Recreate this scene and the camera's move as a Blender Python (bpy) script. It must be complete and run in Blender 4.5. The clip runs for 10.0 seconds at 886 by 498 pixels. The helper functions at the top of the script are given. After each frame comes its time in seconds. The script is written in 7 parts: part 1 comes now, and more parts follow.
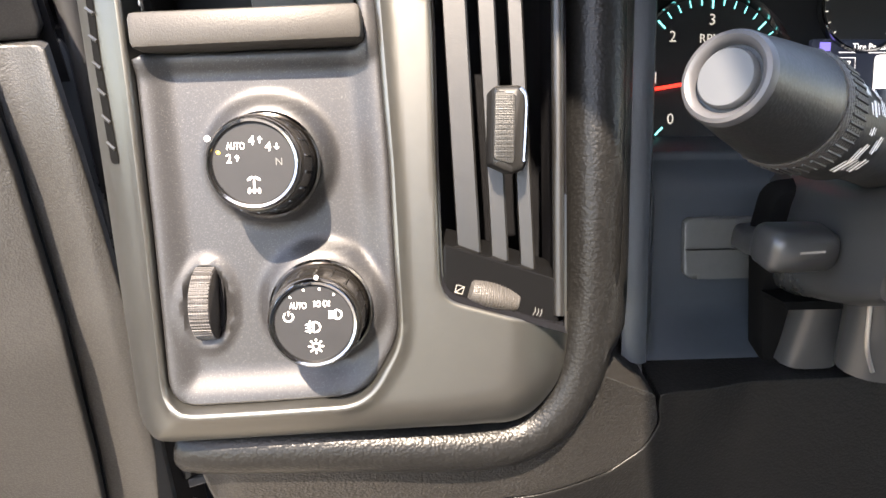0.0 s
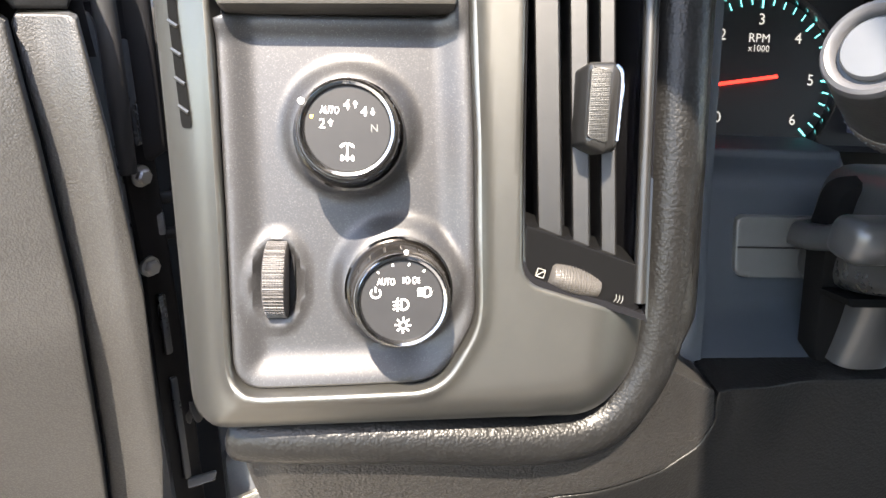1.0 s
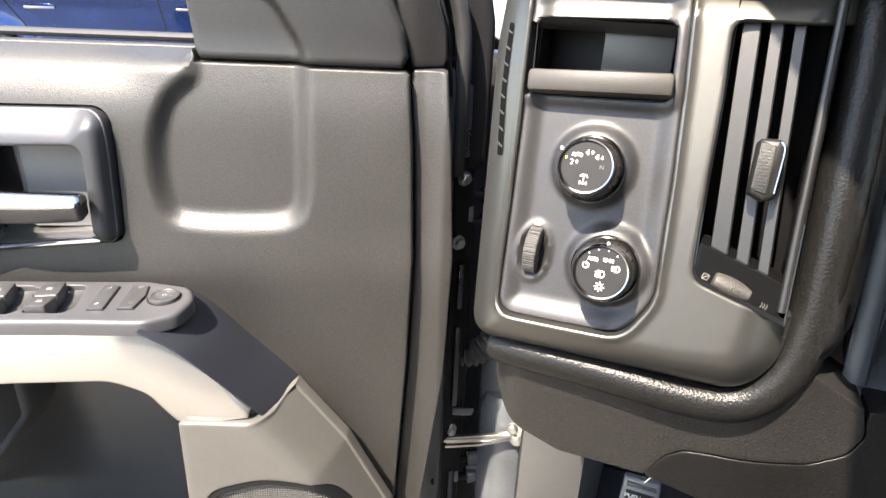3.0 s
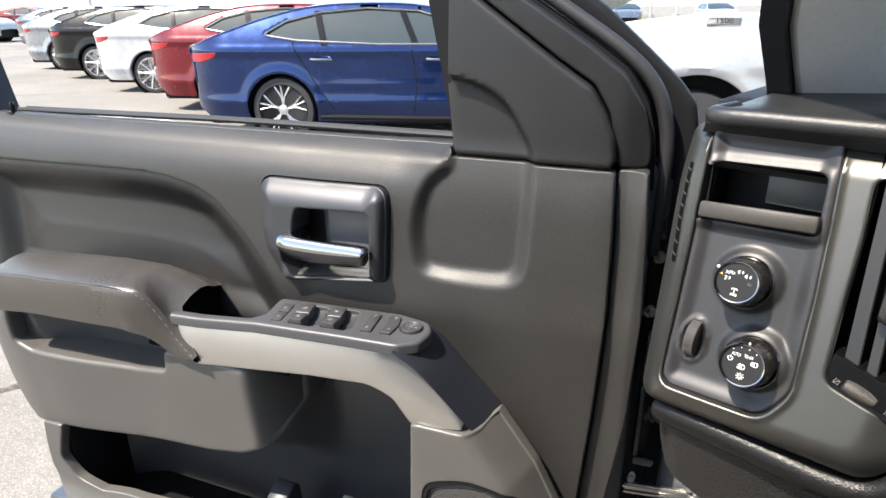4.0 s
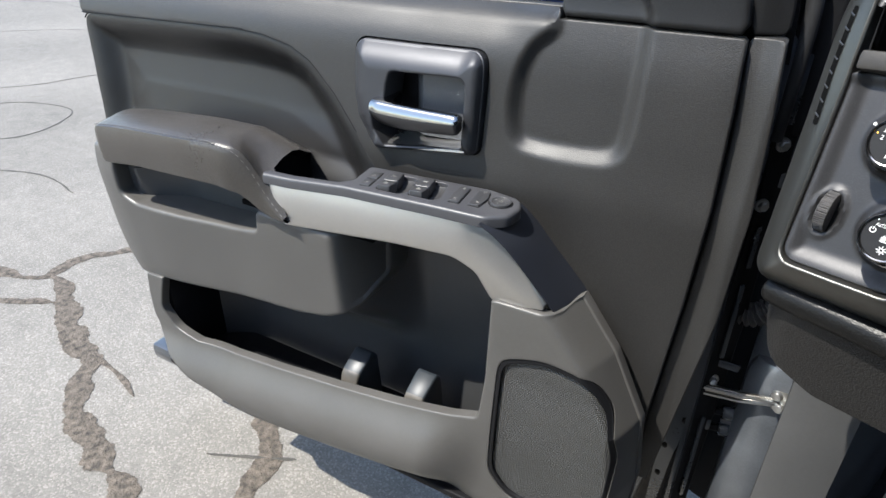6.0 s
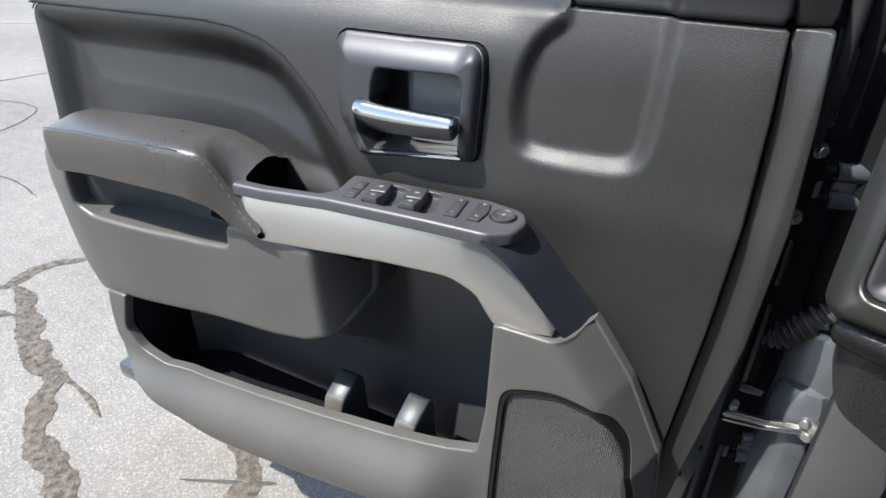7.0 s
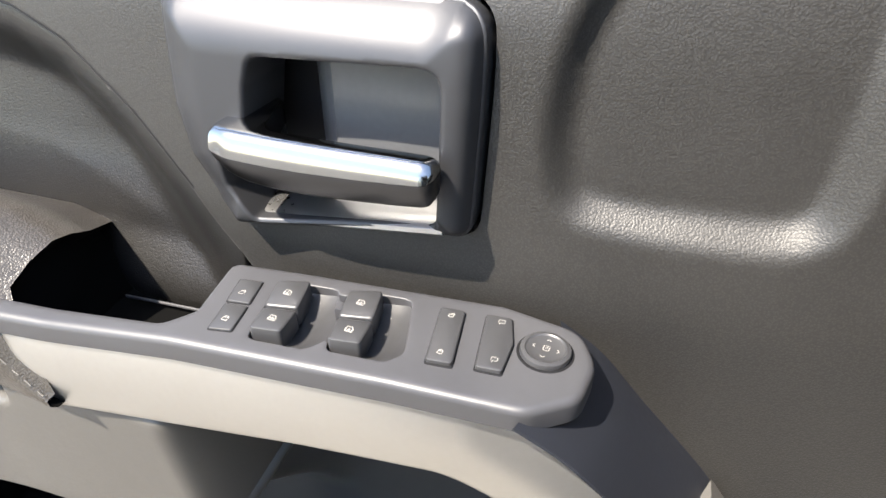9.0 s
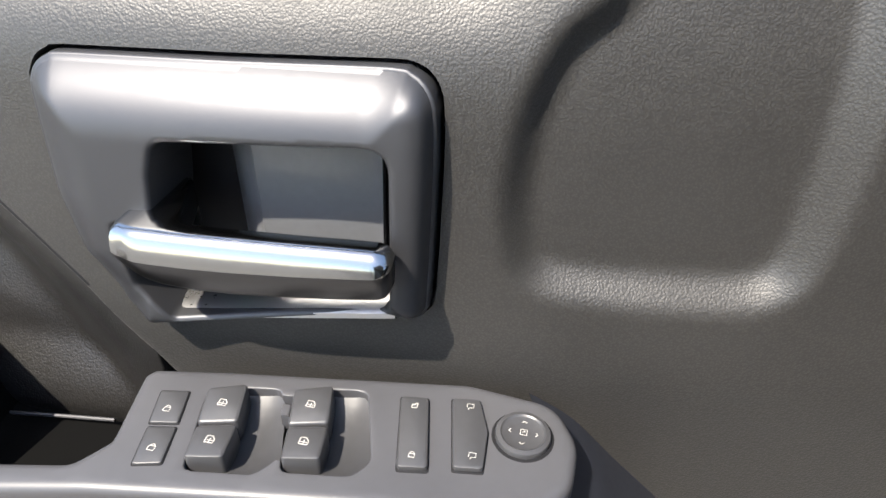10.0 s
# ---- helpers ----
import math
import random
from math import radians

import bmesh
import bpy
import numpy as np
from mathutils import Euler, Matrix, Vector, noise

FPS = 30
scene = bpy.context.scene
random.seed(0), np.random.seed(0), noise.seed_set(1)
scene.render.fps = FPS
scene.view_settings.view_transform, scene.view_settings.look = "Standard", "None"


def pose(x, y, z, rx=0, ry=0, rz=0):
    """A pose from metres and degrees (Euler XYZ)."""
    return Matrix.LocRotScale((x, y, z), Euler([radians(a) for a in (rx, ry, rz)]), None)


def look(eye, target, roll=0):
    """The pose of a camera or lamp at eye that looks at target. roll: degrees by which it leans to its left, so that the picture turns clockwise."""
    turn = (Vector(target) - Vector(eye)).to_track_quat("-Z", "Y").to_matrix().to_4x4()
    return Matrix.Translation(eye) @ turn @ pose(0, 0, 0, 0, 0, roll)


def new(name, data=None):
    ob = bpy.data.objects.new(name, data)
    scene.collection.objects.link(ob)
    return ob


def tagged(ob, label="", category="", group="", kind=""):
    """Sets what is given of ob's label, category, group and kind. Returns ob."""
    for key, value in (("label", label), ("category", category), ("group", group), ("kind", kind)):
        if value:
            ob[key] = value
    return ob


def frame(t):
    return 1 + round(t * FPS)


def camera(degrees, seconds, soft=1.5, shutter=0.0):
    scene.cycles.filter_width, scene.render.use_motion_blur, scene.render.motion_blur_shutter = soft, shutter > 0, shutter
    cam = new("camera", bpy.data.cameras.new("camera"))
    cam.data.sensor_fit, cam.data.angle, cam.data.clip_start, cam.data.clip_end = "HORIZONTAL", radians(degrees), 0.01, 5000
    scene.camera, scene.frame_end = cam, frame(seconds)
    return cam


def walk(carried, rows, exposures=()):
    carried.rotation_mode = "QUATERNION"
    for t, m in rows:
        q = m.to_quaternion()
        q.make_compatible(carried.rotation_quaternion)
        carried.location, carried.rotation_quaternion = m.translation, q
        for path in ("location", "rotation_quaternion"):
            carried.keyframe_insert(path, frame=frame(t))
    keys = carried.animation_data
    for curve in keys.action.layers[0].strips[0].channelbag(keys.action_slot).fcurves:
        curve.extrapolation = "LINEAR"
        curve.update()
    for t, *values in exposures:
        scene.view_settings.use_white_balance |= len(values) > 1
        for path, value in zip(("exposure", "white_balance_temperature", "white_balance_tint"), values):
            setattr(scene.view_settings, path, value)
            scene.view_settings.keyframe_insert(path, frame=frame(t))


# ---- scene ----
cam = camera(71.4, 10.0)
METRES, EYE, TILT, LEAN, TURN = 1.22, 1.40, -7.9, -3.0, -24.7
ROWS = [
    (0.0, 0.0, 0.0, 0.0, -0.69, -17.93, 2.14),
    (0.5, -0.0323, 0.0134, -0.0098, -1.89, -17.23, 1.14),
    (1.0, -0.0388, 0.0065, -0.0125, -2.33, -17.02, -0.13),
    (1.5, -0.0423, -0.0033, -0.0247, -0.29, -17.45, -1.25),
    (2.0, -0.0361, -0.034, -0.0339, 5.03, -17.88, -2.04),
    (2.5, -0.0218, -0.0899, -0.0122, 14.87, -17.77, -1.77),
    (2.7, -0.0107, -0.1073, -0.0058, 18.88, -17.00, -2.37),
    (3.8, 0.0722, -0.1996, 0.0744, 43.02, -14.14, -2.65),
    (4.0, 0.0857, -0.232, 0.0799, 45.9, -13.96, -3.22),
    (4.5, 0.0985, -0.2622, 0.0748, 51.45, -14.95, -4.27),
    (5.0, 0.0947, -0.255, 0.0516, 54.13, -17.59, -4.92),
    (5.5, 0.0875, -0.2407, 0.0325, 54.82, -20.49, -5.23),
    (5.7, 0.0834, -0.2337, 0.0267, 54.90, -21.48, -5.15),
    (6.8, 0.0168, -0.2241, 0.0268, 51.81, -23.89, -5.57),
    (7.0, -0.0084, -0.1934, 0.0161, 52.33, -22.94, -5.27),
    (7.5, -0.1135, -0.1453, 0.0377, 50.16, -22.94, -5.13),
    (8.0, -0.1939, -0.0859, 0.0221, 48.27, -23.27, -4.82),
    (8.5, -0.2639, -0.0211, 0.0037, 46.1, -25.1, -4.12),
    (9.0, -0.3074, 0.0107, -0.0139, 43.44, -26.09, -3.57),
    (9.5, -0.3398, 0.0265, -0.0034, 39.67, -26.39, -2.95),
    (9.7, -0.3495, 0.0282, 0.0002, 36.6, -24.35, -3.35),
    (9.85, -0.3550, 0.0276, 0.0042, 35.05, -23.9, -3.15),
    (10.0, -0.36, 0.026, 0.0076, 32.13, -25.23, -2.64),
]
EXPOSURES = [(0.0, 3.27, 7900, 15), (0.5, 3.42, 7700, 14), (1.0, 3.47, 7450, 12), (2.0, 3.64, 7400, 12), (2.7, 3.24, 7500, 12), (3.8, 2.12, 7250, 11), (4.5, 1.52, 6650, 9), (5.5, 1.50, 6450, 8), (7.0, 1.66, 6400, 8), (7.5, 1.81, 6200, 8), (8.0, 2.02, 6350, 9), (8.5, 2.27, 7100, 10), (9.0, 2.42, 7150, 10), (10.0, 2.18, 7050, 10)]
walk(cam, [(t, pose(0, 0, EYE, TILT, LEAN, TURN) @ pose(METRES * x, METRES * y, METRES * z, 90 + pitch, roll, yaw)) for t, x, y, z, yaw, pitch, roll in ROWS], EXPOSURES)

# ---- world, sun and exposure ----
SUN = Vector((0.34, 0.42, -0.84)).normalized()      # the way the sunlight travels
world = bpy.data.worlds.new("sky")
scene.world = world
world.use_nodes = True
wn, wl = world.node_tree.nodes, world.node_tree.links
sky = wn.new("ShaderNodeTexSky")
sky.sky_type, sky.sun_disc = "NISHITA", False
sky.sun_elevation = math.asin(-SUN.z)
sky.sun_rotation = math.atan2(-SUN.x, -SUN.y)
sky.air_density, sky.dust_density = 1.0, 0.8
wl.new(sky.outputs["Color"], wn["Background"].inputs["Color"])
wn["Background"].inputs["Strength"].default_value = 0.15
sun = new("sun", bpy.data.lights.new("sun", "SUN"))
sun.data.energy, sun.data.angle, sun.data.color = 3.3, radians(0.55), (1.0, 0.955, 0.89)
sun.matrix_world = look((0, 0, 30), Vector((0, 0, 30)) + SUN)


# ---- mesh tools ----
def fillet(points, n=5):
    """A closed outline from corners (x, y, radius), the corners rounded."""
    out, m = [], len(points)
    for i in range(m):
        p = np.array(points[i][:2], float)
        r = points[i][2] if len(points[i]) > 2 else 0.0
        a, b = np.array(points[i - 1][:2], float), np.array(points[(i + 1) % m][:2], float)
        la, lb = np.linalg.norm(a - p), np.linalg.norm(b - p)
        u, v = (a - p) / la, (b - p) / lb
        if r <= 0:
            out.append(tuple(p))
            continue
        ang = math.acos(max(-1, min(1, float(u @ v))))
        cut = min(r / max(math.tan(ang / 2), 1e-4), 0.48 * la, 0.48 * lb)
        s, e = p + u * cut, p + v * cut
        for k in range(n + 1):
            t = k / n
            out.append(tuple((1 - t) ** 2 * s + 2 * t * (1 - t) * p + t * t * e))
    return out


def curve(points, n=6, closed=True):
    """A smooth line through the points."""
    p = [np.array(q, float) for q in points]
    m, out = len(p), []
    for i in range(m if closed else m - 1):
        if closed:
            a, b, c, d = p[i - 1], p[i], p[(i + 1) % m], p[(i + 2) % m]
        else:
            a, b, c, d = p[max(i - 1, 0)], p[i], p[i + 1], p[min(i + 2, m - 1)]
        for k in range(n):
            t = k / n
            out.append(tuple(0.5 * (2 * b + (c - a) * t + (2 * a - 5 * b + 4 * c - d) * t * t + (3 * b - a - 3 * c + d) * t ** 3)))
    if not closed:
        out.append(tuple(p[-1]))
    return out


def inside(poly, X, Z):
    """Distance to an outline, positive inside, and the nearest point of it."""
    P = np.array(poly, float)[:, :2]
    Q = np.roll(P, -1, 0)
    best = np.full(X.shape, 1e9)
    nx, nz, odd = X.copy(), Z.copy(), np.zeros(X.shape, bool)
    for (ax, az), (bx, bz) in zip(P, Q):
        ex, ez = bx - ax, bz - az
        l2 = ex * ex + ez * ez
        if l2 < 1e-14:
            continue
        t = np.clip(((X - ax) * ex + (Z - az) * ez) / l2, 0, 1)
        cx, cz = ax + t * ex, az + t * ez
        d = (X - cx) ** 2 + (Z - cz) ** 2
        w = d < best
        best = np.where(w, d, best)
        nx, nz = np.where(w, cx, nx), np.where(w, cz, nz)
        cross = ((az > Z) != (bz > Z)) & (X < (bx - ax) * (Z - az) / (bz - az if bz != az else 1e-12) + ax)
        odd ^= cross
    return np.where(odd, 1, -1) * np.sqrt(best), nx, nz


def step(x):
    x = np.clip(x, 0, 1)
    return x * x * (3 - 2 * x)


FRONT = lambda a, b, d: (a, d, b)        # drawn in x and z, depth along y
TOP = lambda a, b, d: (a, b, -d)         # drawn in x and y, depth downwards


def eased(xs, ys, s=0.02):
    """A profile through points with its corners softened over about s."""
    g = np.arange(xs[0], xs[-1], 0.002)
    m = int(3 * s / 0.002)
    k = np.exp(-0.5 * (np.arange(-m, m + 1) * 0.002 / s) ** 2)
    v = np.interp(np.concatenate([g[0] - np.arange(len(k) // 2, 0, -1) * 0.002, g, g[-1] + np.arange(1, len(k) // 2 + 1) * 0.002]), xs, ys)
    return g, np.convolve(v, k / k.sum(), "valid")


def soften(poly, gap, times):
    """An even, smoothed copy of a closed outline."""
    P = np.array(list(poly) + [poly[0]], float)[:, :2]
    s = np.concatenate([[0], np.cumsum(np.hypot(*np.diff(P, axis=0).T))])
    g = np.linspace(0, s[-1], int(s[-1] / gap), endpoint=False)
    Q = np.stack([np.interp(g, s, P[:, 0]), np.interp(g, s, P[:, 1])], 1)
    for _ in range(times):
        Q = 0.5 * Q + 0.25 * (np.roll(Q, 1, 0) + np.roll(Q, -1, 0))
    return [tuple(q) for q in Q]


def sheet(outline, depth, h, holes=(), roll=0.0, rolled=None, roll_in=0.0, thick=0.006, to=FRONT):
    """A shaped panel: an outline with holes, its depth a function of place, edges rolled back, and a skirt."""
    edges = [(outline, 1, roll)] + [(hole, -1, roll_in) for hole in holes]

    def room(X, Z):
        """Distance to the nearest rolled edge, the edge's point beyond it, its roll, and the way to the edge's start."""
        best = None
        for line_, sign, r in edges:
            d, bx, bz = inside(line_, X, Z)
            d = sign * d
            n = np.maximum(np.abs(d), 1e-9)
            ix, iz = (X - bx) / n * np.sign(d), (Z - bz) / n * np.sign(d)
            new_ = (d - r, bx, bz, bx + ix * r, bz + iz * r)
            best = new_ if best is None else tuple(np.where(new_[0] < best[0], q, p) for p, q in zip(best, new_))
        return best

    P = np.array(outline)[:, :2]
    x0, z0 = P.min(0) - h
    x1, z1 = P.max(0) + h
    nx, nz = int((x1 - x0) / h) + 2, int((z1 - z0) / h) + 2
    X, Z = np.meshgrid(x0 + h * np.arange(nx), z0 + h * np.arange(nz), indexing="ij")
    d, bx, bz, sx, sz = room(X, Z)
    inn = d > 0.3 * h
    any_in = inn[:-1, :-1] | inn[1:, :-1] | inn[1:, 1:] | inn[:-1, 1:]
    used = np.zeros(X.shape, bool)
    for a, b in ((0, 0), (1, 0), (1, 1), (0, 1)):
        used[a:a + any_in.shape[0], b:b + any_in.shape[1]] |= any_in
    snap = used & ~inn
    qx, qz = sx[snap], sz[snap]
    for _ in range(2):
        d2, ax, az, ux, uz = room(qx, qz)
        far = np.abs(d2) > 1e-5
        qx, qz = np.where(far, ux, qx), np.where(far, uz, qz)
    d2, ax, az, ux, uz = room(qx, qz)
    X[snap], Z[snap], bx[snap], bz[snap] = qx, qz, ax, az
    Y = depth(X, Z) if callable(depth) else np.full(X.shape, float(depth))
    idx = np.full(X.shape, -1)
    V, F, rim = [], [], {}
    for i, j in np.argwhere(any_in):
        q = []
        for a, b in ((i, j), (i + 1, j), (i + 1, j + 1), (i, j + 1)):
            if idx[a, b] < 0:
                idx[a, b] = len(V)
                rim[len(V)] = (bx[a, b], bz[a, b])
                V.append((X[a, b], Z[a, b], Y[a, b]))
            q.append(int(idx[a, b]))
        F.append(q)
    seen = {}
    for f in F:
        for k in range(4):
            e = (f[k], f[(k + 1) % 4])
            if e[0] == e[1]:
                continue
            if (e[1], e[0]) in seen:
                del seen[(e[1], e[0])]
            else:
                seen[e] = 1
    loops = {v: [v] for e in seen for v in e}
    for v in loops:
        x, z, y = V[v]
        ex, ez = rim[v]
        r = math.hypot(ex - x, ez - z)
        if r > 1e-6 and r < 3 * max(roll, roll_in, 1e-9):
            deep = r if rolled is None else rolled * r / max(roll, 1e-9)
            for a in (32, 62, 90):
                loops[v].append(len(V))
                V.append((x + (ex - x) * math.sin(radians(a)), z + (ez - z) * math.sin(radians(a)), y + deep * (1 - math.cos(radians(a)))))
        else:
            loops[v] += [v, v, v]
        if thick:
            x, z, y = V[loops[v][-1]]
            loops[v].append(len(V))
            V.append((x, z, y + thick))
    for a, b in seen:
        for p0, p1, q0, q1 in zip(loops[a], loops[a][1:], loops[b], loops[b][1:]):
            f = [q0, p0, p1, q1]
            if len(set(f)) >= 3:
                F.append(list(dict.fromkeys(f)))
    return [to(*v) for v in V], F


def loft(rings, caps=True, closed=True):
    V, F, n = [], [], len(rings[0])
    for r in rings:
        V += [tuple(p) for p in r]
    for i in range(len(rings) - 1):
        for k in range(n if closed else n - 1):
            a, b = i * n + k, i * n + (k + 1) % n
            F.append([a, b, b + n, a + n])
    if caps and closed:
        F += [list(range(n))[::-1], list(range((len(rings) - 1) * n, len(rings) * n))]
    return V, F


def tube(path, radius, n=12, caps=True):
    """A round bar along a path; the radius a number or a function of the share of the way."""
    P = [Vector(p) for p in path]
    rings, up = [], None
    for i, p in enumerate(P):
        t = (P[min(i + 1, len(P) - 1)] - P[max(i - 1, 0)]).normalized()
        if up is None:
            up = t.orthogonal().normalized()
        up = (up - t * up.dot(t)).normalized()
        side = t.cross(up)
        r = radius(i / (len(P) - 1)) if callable(radius) else radius
        rings.append([p + r * (math.cos(2 * math.pi * k / n) * up + math.sin(2 * math.pi * k / n) * side) for k in range(n)])
    return loft(rings, caps)


def lathe(profile, n=32, m=None):
    """A turned form from (radius, height) pairs, about z, then moved by m."""
    rings = [[(r * math.cos(2 * math.pi * k / n), r * math.sin(2 * math.pi * k / n), z) for k in range(n)] for r, z in profile]
    return moved(loft(rings, True), m) if m is not None else loft(rings, True)


def moved(vf, m):
    return [tuple(m @ Vector(v)) for v in vf[0]], vf[1]


def join(*many):
    V, F = [], []
    for v, f in many:
        F += [[i + len(V) for i in q] for q in f]
        V += list(v)
    return V, F


def slab(poly, d0, d1, bevel=0.001, to=TOP):
    """An outline given thickness from d0 (back) to d1 (front), the front edge rounded; heights count towards the viewer."""
    P = np.array(poly, float)[:, :2]
    area = 0.5 * np.sum(P[:, 0] * np.roll(P[:, 1], -1) - np.roll(P[:, 0], -1) * P[:, 1])
    if area < 0:
        P = P[::-1]
    t = np.roll(P, -1, 0) - np.roll(P, 1, 0)
    t /= np.maximum(np.linalg.norm(t, axis=1), 1e-9)[:, None]
    inward = np.stack([-t[:, 1], t[:, 0]], 1)
    rings = []
    for d, o in ((d0, 0), (d1 - bevel, 0), (d1 - 0.35 * bevel, 0.3 * bevel), (d1, bevel)):
        rings.append([to(a, b, -d) for a, b in P + inward * o])
    return loft(rings)


def box(x0, x1, y0, y1, z0, z1, bevel=0.004):
    """A block with rounded edges."""
    c, s, b = np.array([x0 + x1, y0 + y1, z0 + z1]) / 2, np.array([x1 - x0, y1 - y0, z1 - z0]) / 2, bevel
    b = min(b, 0.45 * s.min() * 2)
    rings = []
    for z, o in ((-s[2], b), (-s[2] + 0.3 * b, 0.3 * b), (-s[2] + b, 0), (s[2] - b, 0), (s[2] - 0.3 * b, 0.3 * b), (s[2], b)):
        w, d = s[0] - o, s[1] - o
        e = max(b - o, 0.15 * b)
        ring = []
        for sx, sy, a0 in ((1, 1, 0), (-1, 1, 90), (-1, -1, 180), (1, -1, 270)):
            for a in (0, 45, 90):
                g = radians(a0 + a)
                ring.append((c[0] + sx * (w - e) + e * math.cos(g), c[1] + sy * (d - e) + e * math.sin(g), c[2] + z))
        rings.append(ring)
    return loft(rings)


def words(text, size, m):
    """Lettering in the built-in font, lying in x and y, then moved by m."""
    cu = bpy.data.curves.new("words", "FONT")
    cu.body, cu.size, cu.align_x, cu.align_y, cu.extrude, cu.resolution_u = text, size, "CENTER", "CENTER", 0.0, 2
    ob = bpy.data.objects.new("words", cu)
    me = bpy.data.meshes.new_from_object(ob)
    V, F = [tuple(m @ v.co) for v in me.vertices], [list(p.vertices) for p in me.polygons]
    bpy.data.objects.remove(ob), bpy.data.curves.remove(cu), bpy.data.meshes.remove(me)
    return V, F


def line(points, w, m):
    """A flat stroke of width w through points in x and y, then moved by m."""
    V, F, P = [], [], [Vector((*p, 0)) for p in points]
    for i, p in enumerate(P):
        t = P[min(i + 1, len(P) - 1)] - P[max(i - 1, 0)]
        t = t.normalized() if t.length > 0 else Vector((1, 0, 0))
        s = Vector((-t.y, t.x, 0)) * w / 2
        V += [tuple(m @ (p + s)), tuple(m @ (p - s))]
    for i in range(len(P) - 1):
        F.append([2 * i, 2 * i + 1, 2 * i + 3, 2 * i + 2])
    return V, F


def arc(cx, cy, r, a0, a1, n=10):
    return [(cx + r * math.cos(radians(a0 + (a1 - a0) * k / n)), cy + r * math.sin(radians(a0 + (a1 - a0) * k / n))) for k in range(n + 1)]


BASES = {}
TRUCK = pose(0, 0, 0, 0, 0, -21.3)        # x across the truck, y to its front
WORLD = Matrix.Identity(4)


def thing(name, base, where, label, category, group="", kind=""):
    """A thing's Empty at its base; its parts are written in the coordinates of where."""
    ob = new(name)
    ob.empty_display_size = 0.05
    ob.matrix_world = where @ Matrix.Translation(base)
    BASES[ob.name] = Vector(base)
    return tagged(ob, label, category, group, kind)


def mesh(name, vf, material, base=(0, 0, 0), sharp=38, flat=False):
    me = bpy.data.meshes.new(name)
    b = Vector(base)
    me.from_pydata([tuple(Vector(v) - b) for v in vf[0]], [], vf[1])
    me.validate()
    bm = bmesh.new()
    bm.from_mesh(me)
    bmesh.ops.remove_doubles(bm, verts=bm.verts, dist=1e-6)
    bm.to_mesh(me)
    bm.free()
    me.materials.append(material)
    if not flat:
        me.shade_smooth()
        me.set_sharp_from_angle(angle=radians(sharp))
    return me


def part(name, vf, material, parent, label="", sharp=38):
    base = BASES[parent.name]
    ob = new(name, mesh(name, vf, material, base, sharp))
    ob.parent = parent
    BASES[ob.name] = base
    return tagged(ob, label)


def solid(name, vf, material, label, category, where=WORLD, group="", kind="", sharp=38):
    """A thing or a piece of the setting that is one mesh."""
    c = np.array(vf[0], float)
    base = (float((c[:, 0].min() + c[:, 0].max()) / 2), float((c[:, 1].min() + c[:, 1].max()) / 2), float(c[:, 2].min()))
    ob = new(name, mesh(name, vf, material, base, sharp))
    ob.matrix_world = where @ Matrix.Translation(base)
    BASES[ob.name] = Vector(base)
    return tagged(ob, label, category, group, kind)


